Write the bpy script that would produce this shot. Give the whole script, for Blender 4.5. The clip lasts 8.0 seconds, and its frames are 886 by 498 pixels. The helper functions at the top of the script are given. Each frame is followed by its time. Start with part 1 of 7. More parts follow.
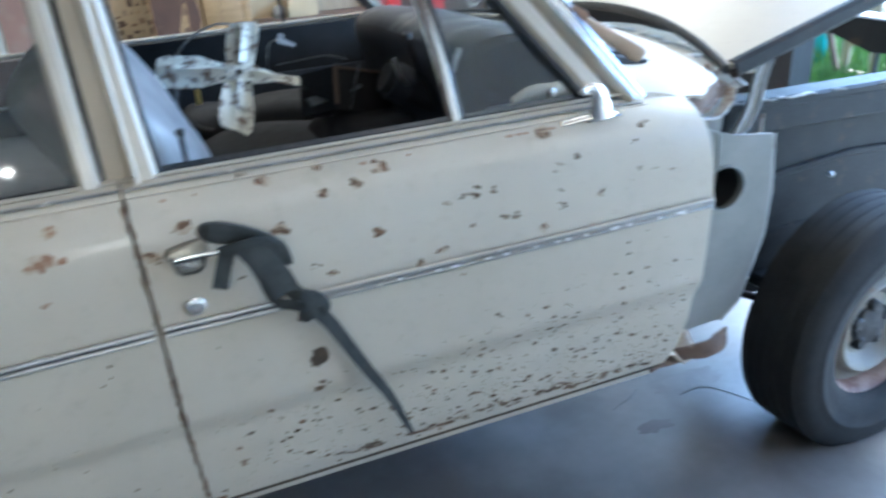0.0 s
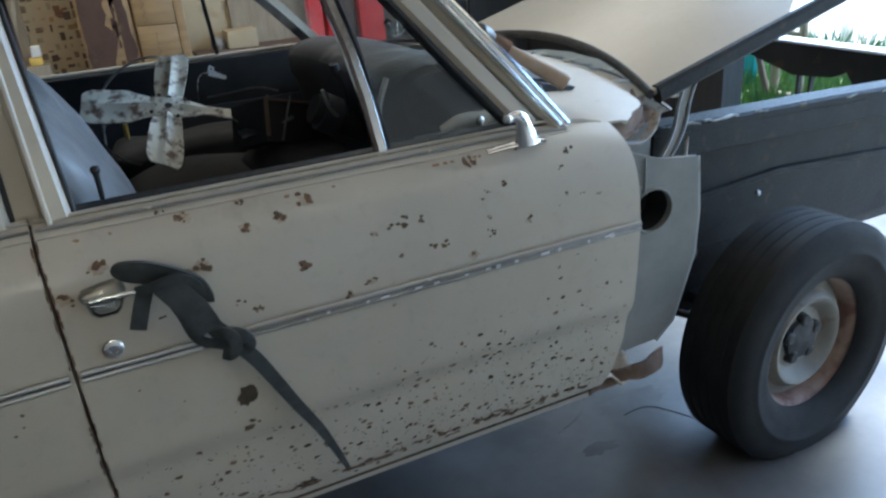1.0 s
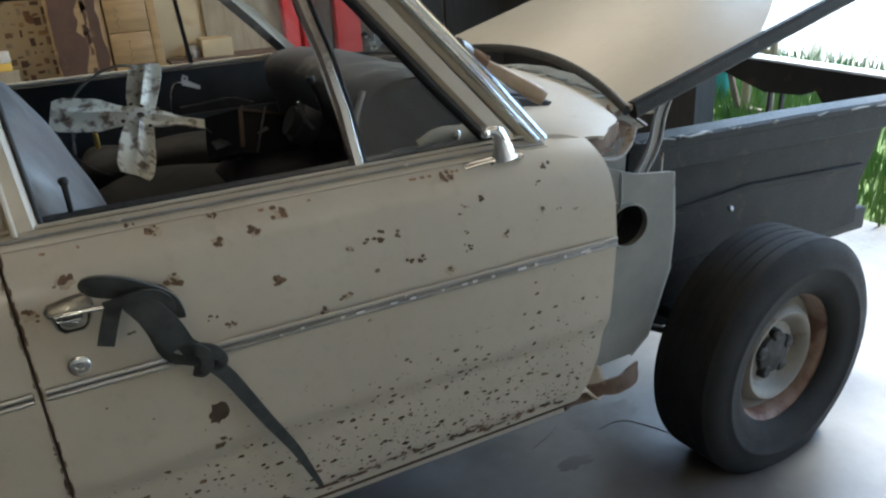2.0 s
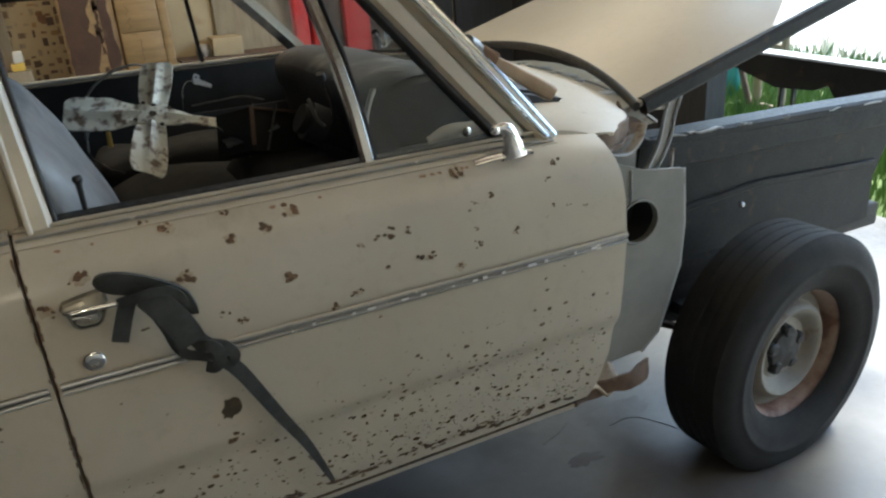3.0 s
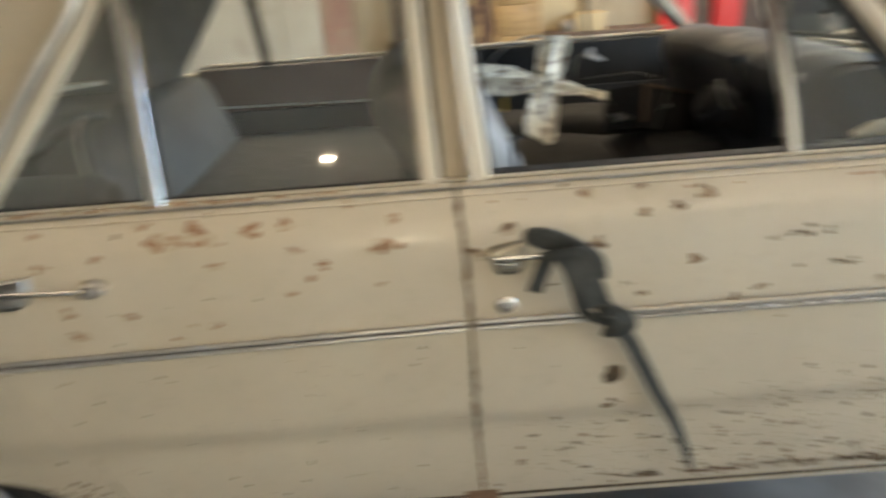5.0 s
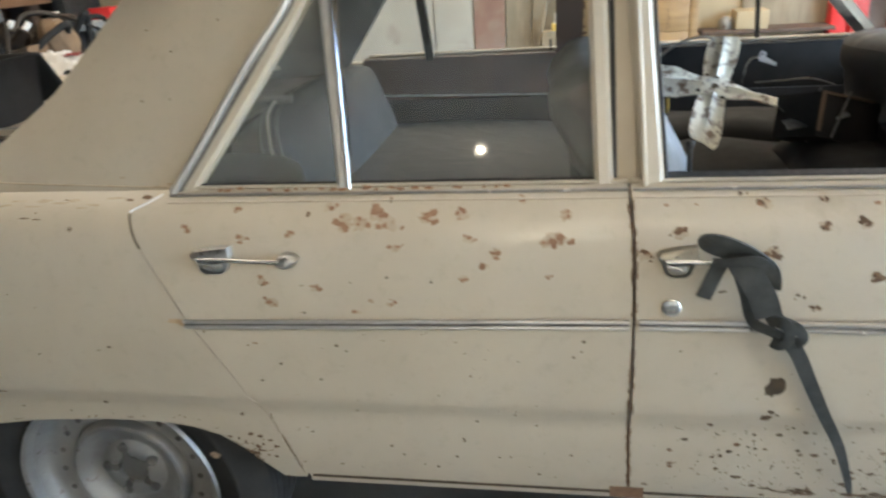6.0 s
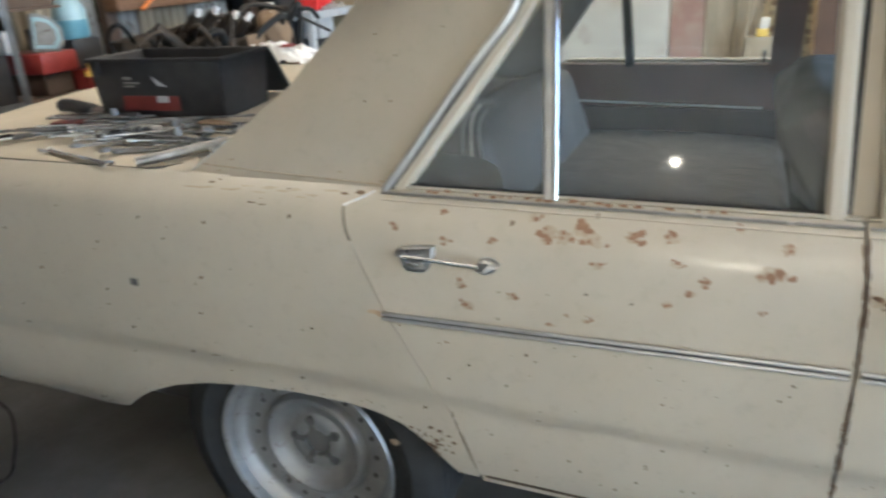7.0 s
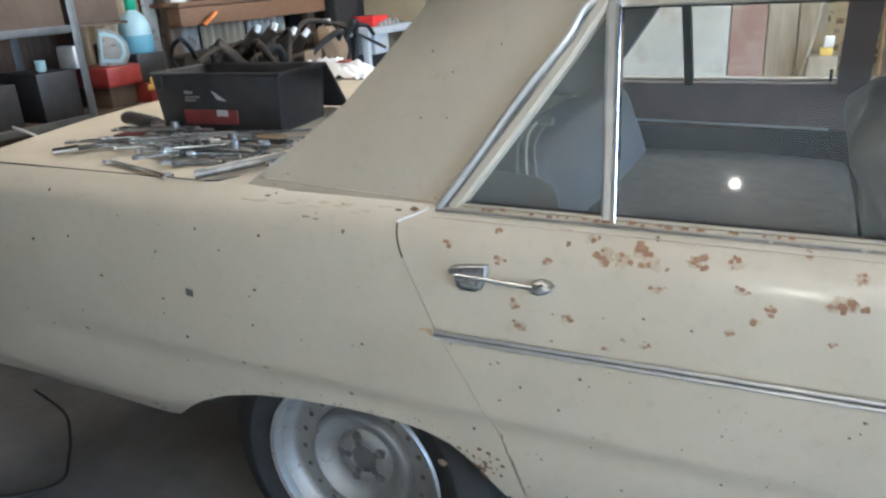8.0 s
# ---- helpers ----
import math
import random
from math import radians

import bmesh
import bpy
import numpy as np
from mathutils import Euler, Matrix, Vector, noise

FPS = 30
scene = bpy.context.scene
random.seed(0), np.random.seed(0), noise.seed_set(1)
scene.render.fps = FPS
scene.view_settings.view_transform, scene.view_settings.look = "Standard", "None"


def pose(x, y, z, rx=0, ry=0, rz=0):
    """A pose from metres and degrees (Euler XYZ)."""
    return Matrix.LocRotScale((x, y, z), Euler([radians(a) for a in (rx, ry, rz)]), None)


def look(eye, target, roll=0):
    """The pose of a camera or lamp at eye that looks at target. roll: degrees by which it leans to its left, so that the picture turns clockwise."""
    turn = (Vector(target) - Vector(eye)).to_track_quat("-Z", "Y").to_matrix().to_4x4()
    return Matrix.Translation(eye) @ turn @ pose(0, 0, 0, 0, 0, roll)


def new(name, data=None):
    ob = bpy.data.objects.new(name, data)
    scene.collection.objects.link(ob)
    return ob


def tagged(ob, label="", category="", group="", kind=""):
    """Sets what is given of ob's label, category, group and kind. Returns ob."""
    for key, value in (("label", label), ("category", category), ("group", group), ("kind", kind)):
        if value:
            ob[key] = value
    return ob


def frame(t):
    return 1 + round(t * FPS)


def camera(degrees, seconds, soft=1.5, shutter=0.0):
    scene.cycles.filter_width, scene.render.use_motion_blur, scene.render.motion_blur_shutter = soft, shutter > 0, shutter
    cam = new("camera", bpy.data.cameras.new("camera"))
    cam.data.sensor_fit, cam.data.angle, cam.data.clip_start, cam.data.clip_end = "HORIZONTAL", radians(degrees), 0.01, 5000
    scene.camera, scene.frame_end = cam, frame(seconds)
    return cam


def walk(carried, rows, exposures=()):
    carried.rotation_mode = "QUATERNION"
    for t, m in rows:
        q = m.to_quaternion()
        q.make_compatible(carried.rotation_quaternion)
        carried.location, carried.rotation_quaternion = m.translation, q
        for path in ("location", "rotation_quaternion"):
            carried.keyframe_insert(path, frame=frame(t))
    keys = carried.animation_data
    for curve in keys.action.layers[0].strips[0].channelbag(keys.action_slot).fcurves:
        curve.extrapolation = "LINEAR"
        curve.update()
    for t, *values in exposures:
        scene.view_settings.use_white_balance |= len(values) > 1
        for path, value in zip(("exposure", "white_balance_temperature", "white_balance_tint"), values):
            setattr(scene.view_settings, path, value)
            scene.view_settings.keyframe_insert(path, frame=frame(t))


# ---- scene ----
# camera and its way
cam = camera(62.2, 8.0, soft=2.3, shutter=1.0)
PATH = [
    (0, (0.082, -1.026, 1.311), (0.69, 0.688, 0.478), -4.6),
    (0.5, (0.128, -1.039, 1.309), (0.825, 0.655, 0.506), -5.5),
    (1, (0.124, -1.034, 1.311), (0.861, 0.655, 0.533), -4.8),
    (1.5, (0.122, -1.028, 1.318), (0.9, 0.656, 0.571), -3.6),
    (2, (0.127, -1.022, 1.314), (0.932, 0.646, 0.558), -3.6),
    (3.5, (0.118, -1.028, 1.314), (0.856, 0.665, 0.547), -4.5),
    (4, (0.083, -1.023, 1.318), (0.692, 0.721, 0.552), -3.7),
    (4.5, (0.049, -1.016, 1.328), (0.419, 0.803, 0.584), -4.3),
    (4.8, (-0.01, -1.016, 1.337), (0.135, 0.83, 0.581), -4.3),
    (5, (-0.031, -1.009, 1.324), (-0.041, 0.843, 0.569), -4.5),
    (5.2, (-0.064, -1.026, 1.324), (-0.227, 0.818, 0.567), -5.0),
    (6.3, (-0.123, -1.059, 1.364), (-0.558, 0.741, 0.609), -3.7),
    (6.5, (-0.15, -1.06, 1.371), (-0.702, 0.708, 0.618), -3.7),
    (7, (-0.171, -1.066, 1.381), (-0.922, 0.632, 0.637), -3.4),
    (7.5, (-0.189, -1.065, 1.38), (-1.032, 0.598, 0.656), -3.5),
    (8, (-0.188, -1.055, 1.381), (-1.06, 0.604, 0.683), -3.4),
]
EXPOSURES = [
    (0.0, 3.14, 4700, 5.5), (0.5, 2.42, 4700, 5.5), (1.0, 2.00, 5100, 5.0), (2.0, 1.94, 5750, 5.5),
    (3.5, 1.92, 6350, 5.0), (4.0, 2.50, 6550, 6.0), (4.5, 2.95, 6550, 7.0), (5.2, 3.16, 6750, 7.5), (6.3, 3.30, 5600, 7.5), (7.0, 3.36, 5450, 7.0), (8.0, 3.50, 5100, 6.5),
]
walk(cam, [(t, look(eye, target, roll)) for t, eye, target, roll in PATH], EXPOSURES)

# ---- light ----
SUN_UP, SUN_AZ = 56.0, 10.0
world = bpy.data.worlds.new("sky")
scene.world = world
world.use_nodes = True
wn = world.node_tree
sky = wn.nodes.new("ShaderNodeTexSky")
sky.sky_type = "NISHITA"
sky.sun_disc = False
sky.sun_elevation = radians(SUN_UP)
sky.sun_rotation = radians(90 - SUN_AZ)
wn.nodes["Background"].inputs["Strength"].default_value = 0.15
wn.links.new(sky.outputs["Color"], wn.nodes["Background"].inputs["Color"])
sun_data = bpy.data.lights.new("sun", "SUN")
sun_data.energy, sun_data.angle, sun_data.color = 4.5, radians(12), (1.0, 0.95, 0.88)
sun = new("sun", sun_data)
su = Vector((math.cos(radians(SUN_UP)) * math.cos(radians(SUN_AZ)), math.cos(radians(SUN_UP)) * math.sin(radians(SUN_AZ)), math.sin(radians(SUN_UP))))
sun.matrix_world = look(su * 30, (0, 0, 0))
# area lamp added in the open garage door's upper part, standing in for skylight
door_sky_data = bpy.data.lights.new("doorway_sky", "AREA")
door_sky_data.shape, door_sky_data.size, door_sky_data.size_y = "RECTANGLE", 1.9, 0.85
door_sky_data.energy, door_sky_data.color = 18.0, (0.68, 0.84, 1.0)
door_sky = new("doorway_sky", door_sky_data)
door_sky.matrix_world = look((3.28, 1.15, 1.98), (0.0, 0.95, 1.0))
# the small torch of the phone that films, seen as a spark in the rear window
torch_data = bpy.data.lights.new("phone_torch", "SPOT")
torch_data.spot_size, torch_data.spot_blend = radians(130), 1.0
torch_data.energy, torch_data.shadow_soft_size, torch_data.color = 1.4, 0.0036, (1.0, 0.82, 0.57)
torch = new("phone_torch", torch_data)
torch.matrix_world = look((-0.168, -1.10, 1.375), (-0.85, 0.0, 0.95))


# ---- materials ----
def material(name, rough=0.5, metal=0.0, base=(0.5, 0.5, 0.5)):
    m = bpy.data.materials.new(name)
    m.use_nodes = True
    b = m.node_tree.nodes["Principled BSDF"]
    b.inputs["Base Color"].default_value = (*base, 1)
    b.inputs["Roughness"].default_value = rough
    b.inputs["Metallic"].default_value = metal
    return m, m.node_tree, b


def add(nt, kind, **values):
    n = nt.nodes.new(kind)
    for key, v in values.items():
        n.inputs[key].default_value = v
    return n


def noise_tex(nt, scale, detail=4.0, rough=0.55, stretch=None):
    co = nt.nodes.new("ShaderNodeTexCoord")
    src = co.outputs["Object"]
    if stretch:
        mp = nt.nodes.new("ShaderNodeMapping")
        mp.inputs["Scale"].default_value = stretch
        nt.links.new(src, mp.inputs["Vector"])
        src = mp.outputs["Vector"]
    n = add(nt, "ShaderNodeTexNoise", Scale=scale, Detail=detail, Roughness=rough)
    nt.links.new(src, n.inputs["Vector"])
    return n


def ramp(nt, src, stops):
    r = nt.nodes.new("ShaderNodeValToRGB")
    el = r.color_ramp.elements
    while len(el) < len(stops):
        el.new(0.5)
    for e, (p, c) in zip(el, stops):
        e.position, e.color = p, (*c, 1)
    nt.links.new(src, r.inputs["Fac"])
    return r


def mixed(nt, fac, a, b):
    m = nt.nodes.new("ShaderNodeMix")
    m.data_type = "RGBA"
    nt.links.new(fac, m.inputs["Factor"])
    for sock, v in ((m.inputs["A"], a), (m.inputs["B"], b)):
        if isinstance(v, tuple):
            sock.default_value = (*v, 1)
        else:
            nt.links.new(v, sock)
    return m.outputs["Result"]


def surface(name, c1, c2, scale=6.0, rough=(0.4, 0.6), metal=0.0, bump=0.1, fine=90.0, spots=None, spot_scale=25.0, spot_at=(0.62, 0.68), stretch=None, coat=0.0, gloss=0.5):
    """Two tones at a large scale, fine grain as relief and in the gloss, and stains with edges of their own."""
    m, nt, b = material(name, metal=metal)
    big = noise_tex(nt, scale, 5.0, 0.6, stretch)
    col = ramp(nt, big.outputs["Fac"], [(0.32, c1), (0.68, c2)]).outputs["Color"]
    small = noise_tex(nt, fine, 4.0, 0.65, stretch)
    if spots:
        st = noise_tex(nt, spot_scale, 5.0, 0.6)
        k = ramp(nt, st.outputs["Fac"], [(spot_at[0], (0, 0, 0)), (spot_at[1], (1, 1, 1))])
        col = mixed(nt, k.outputs["Color"], col, spots)
    nt.links.new(col, b.inputs["Base Color"])
    rr = nt.nodes.new("ShaderNodeMapRange")
    rr.inputs["From Min"].default_value, rr.inputs["From Max"].default_value = 0.3, 0.7
    rr.inputs["To Min"].default_value, rr.inputs["To Max"].default_value = rough
    nt.links.new(small.outputs["Fac"], rr.inputs["Value"])
    nt.links.new(rr.outputs["Result"], b.inputs["Roughness"])
    if bump:
        bp = nt.nodes.new("ShaderNodeBump")
        bp.inputs["Strength"].default_value, bp.inputs["Distance"].default_value = bump, 0.002
        nt.links.new(small.outputs["Fac"], bp.inputs["Height"])
        nt.links.new(bp.outputs["Normal"], b.inputs["Normal"])
    b.inputs["Coat Weight"].default_value = coat
    b.inputs["Specular IOR Level"].default_value = gloss
    b.inputs["Coat Roughness"].default_value = 0.2
    return m


PAINT = surface("cream_paint", (0.455, 0.405, 0.315), (0.51, 0.46, 0.365), 3.0, (0.28, 0.42), bump=0.02, fine=160, spots=(0.40, 0.35, 0.265), spot_scale=9, spot_at=(0.66, 0.8), coat=0.25)
def weathered(m):
    """Faint grime streaks running down the panels and shallow waves in the metal."""
    nt = m.node_tree
    b = nt.nodes["Principled BSDF"]
    base = b.inputs["Base Color"].links[0].from_socket
    streak = noise_tex(nt, 2.2, 5.0, 0.6, (3.0, 1.0, 1.2))
    k = ramp(nt, streak.outputs["Fac"], [(0.46, (0, 0, 0)), (0.74, (0.16, 0.16, 0.16))])
    grime = noise_tex(nt, 38.0, 6.0, 0.7)
    g = ramp(nt, grime.outputs["Fac"], [(0.54, (0, 0, 0)), (0.74, (0.3, 0.3, 0.3))])
    col = mixed(nt, k.outputs["Color"], base, (0.36, 0.32, 0.25))
    nt.links.new(mixed(nt, g.outputs["Color"], col, (0.33, 0.285, 0.215)), b.inputs["Base Color"])
    wave = noise_tex(nt, 4.5, 2.0, 0.4)
    bp = nt.nodes.new("ShaderNodeBump")
    bp.inputs["Strength"].default_value, bp.inputs["Distance"].default_value = 0.25, 0.012
    nt.links.new(wave.outputs["Fac"], bp.inputs["Height"])
    old = b.inputs["Normal"].links[0].from_node
    nt.links.new(bp.outputs["Normal"], old.inputs["Normal"])
    return m


weathered(PAINT)
PAINT_DULL = surface("dull_cream_paint", (0.47, 0.415, 0.32), (0.54, 0.48, 0.38), 5.0, (0.45, 0.65), bump=0.04, fine=120, spots=(0.3, 0.22, 0.14), spot_scale=14, spot_at=(0.68, 0.76))
RUST = surface("rust", (0.13, 0.075, 0.043), (0.24, 0.14, 0.08), 40.0, (0.8, 0.95), bump=0.6, fine=300, spots=(0.05, 0.025, 0.015), spot_scale=110)
RIM_PAINT = surface("rusting_cream_rim", (0.26, 0.185, 0.14), (0.38, 0.29, 0.225), 10.0, (0.5, 0.75), bump=0.3, spots=(0.15, 0.075, 0.05), spot_scale=10, spot_at=(0.42, 0.6))
RUST_DARK = surface("dark_rust", (0.042, 0.033, 0.022), (0.095, 0.068, 0.04), 40.0, (0.8, 0.95), bump=0.6, fine=300)
STAIN = surface("rust_stain", (0.36, 0.24, 0.14), (0.5, 0.38, 0.25), 60.0, (0.6, 0.8), bump=0.15, fine=250)
HALO = surface("faint_rust_halo", (0.385, 0.315, 0.225), (0.45, 0.385, 0.285), 50.0, (0.5, 0.7), bump=0.05, spots=(0.33, 0.235, 0.15), spot_scale=140, spot_at=(0.52, 0.66))
CHROME = surface("chrome", (0.74, 0.74, 0.73), (0.84, 0.84, 0.83), 8.0, (0.07, 0.18), metal=1.0, bump=0.03, fine=140, spots=(0.2, 0.17, 0.14), spot_scale=60, spot_at=(0.66, 0.74))
CHROME_DULL = surface("dull_chrome", (0.28, 0.27, 0.25), (0.42, 0.41, 0.38), 14.0, (0.3, 0.5), metal=0.8, bump=0.1, fine=140, spots=(0.62, 0.6, 0.55), spot_scale=30, spot_at=(0.62, 0.66))
STEEL = surface("tool_steel", (0.2, 0.2, 0.205), (0.38, 0.38, 0.375), 20.0, (0.34, 0.52), metal=1.0, bump=0.1, fine=200, spots=(0.14, 0.1, 0.08), spot_scale=60, spot_at=(0.6, 0.7))
STEEL_DARK = surface("dark_steel", (0.1, 0.1, 0.1), (0.2, 0.19, 0.18), 20.0, (0.4, 0.6), metal=0.8, bump=0.15, fine=200)
WHEEL_SILVER = surface("silver_wheel_paint", (0.3, 0.3, 0.295), (0.4, 0.4, 0.39), 12.0, (0.34, 0.5), metal=0.7, bump=0.05, fine=160, spots=(0.22, 0.2, 0.18), spot_scale=40)
RUBBER = surface("tyre_rubber", (0.017, 0.0175, 0.018), (0.031, 0.031, 0.03), 9.0, (0.7, 0.9), bump=0.3, fine=220, gloss=0.25)
SEAL = surface("black_rubber_seal", (0.012, 0.012, 0.012), (0.03, 0.028, 0.026), 30.0, (0.5, 0.75), bump=0.2)
WEB = surface("black_webbing", (0.026, 0.029, 0.028), (0.06, 0.064, 0.06), 30.0, (0.7, 0.9), bump=0.5, fine=700)
PLASTIC = surface("black_plastic", (0.018, 0.018, 0.02), (0.034, 0.034, 0.035), 20.0, (0.35, 0.55), bump=0.2, fine=400)
PLASTIC_RED = surface("red_plastic", (0.22, 0.028, 0.023), (0.32, 0.045, 0.036), 15.0, (0.35, 0.5), bump=0.1)
PLASTIC_GREEN = surface("green_plastic", (0.02, 0.24, 0.12), (0.03, 0.33, 0.17), 15.0, (0.35, 0.5), bump=0.1)
VINYL = surface("grey_vinyl", (0.155, 0.15, 0.15), (0.235, 0.23, 0.226), 7.0, (0.4, 0.6), bump=0.7, fine=16, spots=(0.16, 0.158, 0.158), spot_scale=12, spot_at=(0.55, 0.75))
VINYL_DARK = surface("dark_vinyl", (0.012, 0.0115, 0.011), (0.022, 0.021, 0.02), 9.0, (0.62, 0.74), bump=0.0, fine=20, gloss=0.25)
VINYL_BROWN = surface("brown_vinyl", (0.082, 0.046, 0.036), (0.122, 0.072, 0.056), 7.0, (0.45, 0.65), bump=0.05, fine=30)
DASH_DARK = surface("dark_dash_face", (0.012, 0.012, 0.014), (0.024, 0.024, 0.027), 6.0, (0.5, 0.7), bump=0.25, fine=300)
DASH = surface("dash_pad", (0.03, 0.032, 0.036), (0.06, 0.062, 0.068), 6.0, (0.5, 0.7), bump=0.25, fine=300, spots=(0.3, 0.29, 0.27), spot_scale=9, spot_at=(0.5, 0.85), stretch=(1, 4, 1))
GREY_PRIMER = surface("grey_primer", (0.27, 0.28, 0.27), (0.36, 0.37, 0.35), 8.0, (0.5, 0.7), bump=0.1, spots=(0.16, 0.11, 0.08), spot_scale=18, spot_at=(0.64, 0.72))
GUARD = surface("dirty_guard_paint", (0.009, 0.010, 0.011), (0.026, 0.027, 0.027), 5.0, (0.5, 0.75), bump=0.25, fine=140, spots=(0.05, 0.033, 0.024), spot_scale=15, spot_at=(0.58, 0.68), gloss=0.28)
FAN_WHITE = surface("chipped_white_paint", (0.78, 0.75, 0.62), (0.87, 0.85, 0.74), 16.0, (0.4, 0.6), bump=0.3, fine=160, spots=(0.22, 0.155, 0.105), spot_scale=34, spot_at=(0.49, 0.62))
CONCRETE = surface("oil_stained_concrete", (0.066, 0.062, 0.052), (0.205, 0.198, 0.184), 1.5, (0.28, 0.48), bump=0.03, fine=45, spots=(0.095, 0.086, 0.072), spot_scale=2.2, spot_at=(0.48, 0.74))
WOOD = surface("bare_timber", (0.14, 0.068, 0.033), (0.21, 0.112, 0.057), 9.0, (0.55, 0.75), bump=0.3, fine=80, stretch=(1, 8, 8))
WOOD_HANDLE = surface("worn_hammer_handle", (0.34, 0.24, 0.155), (0.46, 0.345, 0.24), 20.0, (0.5, 0.7), bump=0.25, spots=(0.2, 0.1, 0.05), spot_scale=40)
WOOD_YELLOW = surface("yellow_varnished_timber", (0.25, 0.155, 0.066), (0.35, 0.225, 0.10), 5.0, (0.4, 0.6), bump=0.15, fine=70, stretch=(1, 1, 6))
WALL_BOARD = surface("stained_wall_board", (0.36, 0.28, 0.165), (0.48, 0.39, 0.245), 1.5, (0.7, 0.9), bump=0.2, spots=(0.35, 0.24, 0.14), spot_scale=4, spot_at=(0.62, 0.75))
WALL_WHITE = surface("chalky_white_board", (0.62, 0.58, 0.5), (0.74, 0.70, 0.62), 2.0, (0.7, 0.9), bump=0.2, spots=(0.5, 0.44, 0.36), spot_scale=6)
WALL_RED = surface("faded_red_board", (0.25, 0.14, 0.105), (0.33, 0.195, 0.15), 3.0, (0.6, 0.85), bump=0.2, spots=(0.31, 0.24, 0.185), spot_scale=6, spot_at=(0.5, 0.7))
WALL_TAN = surface("weathered_tan_board", (0.235, 0.185, 0.12), (0.33, 0.27, 0.185), 4.0, (0.6, 0.85), bump=0.2, stretch=(6, 6, 1))
WALL_DARK = surface("dark_brown_timber", (0.07, 0.045, 0.03), (0.13, 0.085, 0.06), 4.0, (0.6, 0.85), bump=0.3, stretch=(8, 8, 1))
BROWN_FLAKE = surface("flaking_brown_paint", (0.06, 0.029, 0.016), (0.095, 0.048, 0.027), 5.0, (0.5, 0.7), bump=0.3, spots=(0.13, 0.075, 0.04), spot_scale=9, spot_at=(0.6, 0.7))
RED_PAINT = surface("bright_red_paint", (0.6, 0.025, 0.022), (0.7, 0.045, 0.04), 6.0, (0.35, 0.5), bump=0.05)
GALV = surface("galvanised_angle", (0.13, 0.135, 0.138), (0.2, 0.205, 0.208), 12.0, (0.35, 0.55), metal=0.6, bump=0.1)
# cardboard darkened so that its colour carries the dim light on the boxes
OLD_BOX = surface("dimmed_cardboard", (0.085, 0.055, 0.038), (0.13, 0.085, 0.058), 6.0, (0.75, 0.9), bump=0.15)
DULL_RED = surface("faded_red_plastic", (0.13, 0.02, 0.017), (0.19, 0.03, 0.025), 12.0, (0.45, 0.6), bump=0.05)
GREY_BENCH = surface("pale_grey_steel", (0.4, 0.42, 0.44), (0.5, 0.52, 0.54), 9.0, (0.4, 0.6), bump=0.1)
PAPER = surface("crumpled_white_paper", (0.66, 0.66, 0.66), (0.78, 0.78, 0.78), 14.0, (0.7, 0.9), bump=0.3, spots=(0.45, 0.4, 0.42), spot_scale=22, spot_at=(0.62, 0.68))
CARD = surface("brown_cardboard", (0.15, 0.1, 0.06), (0.22, 0.15, 0.09), 9.0, (0.75, 0.9), bump=0.2)
IRON = surface("oily_cast_iron", (0.02, 0.016, 0.012), (0.05, 0.037, 0.026), 14.0, (0.45, 0.75), metal=0.3, bump=0.6, fine=90)
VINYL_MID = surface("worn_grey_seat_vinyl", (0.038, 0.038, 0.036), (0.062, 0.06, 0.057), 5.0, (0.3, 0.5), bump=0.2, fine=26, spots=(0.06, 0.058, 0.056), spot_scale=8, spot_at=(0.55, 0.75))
# seat grey darkened to hold the cabin's shade in its colour
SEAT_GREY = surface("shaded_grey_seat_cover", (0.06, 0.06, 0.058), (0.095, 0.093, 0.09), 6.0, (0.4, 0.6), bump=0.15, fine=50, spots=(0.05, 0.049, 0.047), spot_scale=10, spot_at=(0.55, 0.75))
HANDLE_GREY = surface("tarnished_handle_chrome", (0.33, 0.335, 0.34), (0.45, 0.45, 0.45), 18.0, (0.24, 0.38), metal=1.0, bump=0.04, spots=(0.24, 0.23, 0.21), spot_scale=45, spot_at=(0.6, 0.7))
# front handle's chrome, with its dark warm reflections put into the colour
HANDLE_DARK_REFLECT = surface("stained_dark_reflect_chrome", (0.19, 0.18, 0.155), (0.28, 0.265, 0.23), 18.0, (0.25, 0.4), metal=1.0, bump=0.04, spots=(0.12, 0.10, 0.075), spot_scale=45, spot_at=(0.6, 0.7))
HUB_GREY = surface("dirty_hub_grey", (0.075, 0.073, 0.068), (0.12, 0.117, 0.11), 20.0, (0.5, 0.7), bump=0.15)
# timber near the door opening; its shade is put into this near-black colour
POST_DARK = surface("shaded_post_timber", (0.016, 0.017, 0.018), (0.03, 0.03, 0.03), 5.0, (0.6, 0.85), bump=0.25, stretch=(8, 8, 1))
SATIN = surface("worn_satin_chrome", (0.5, 0.5, 0.49), (0.62, 0.62, 0.6), 20.0, (0.36, 0.48), metal=0.8, bump=0.03)
ALLOY = surface("dull_alloy", (0.5, 0.48, 0.44), (0.66, 0.64, 0.6), 25.0, (0.4, 0.6), metal=0.5, bump=0.3)
BOTTLE = surface("pale_blue_bottle", (0.30, 0.43, 0.46), (0.38, 0.51, 0.53), 9.0, (0.25, 0.4), bump=0.03)
BLUE = surface("blue_liquid_bottle", (0.13, 0.30, 0.38), (0.18, 0.37, 0.44), 9.0, (0.25, 0.4), bump=0.03)
WHITE_PLASTIC = surface("white_plastic", (0.66, 0.66, 0.64), (0.76, 0.76, 0.74), 12.0, (0.35, 0.5), bump=0.05)
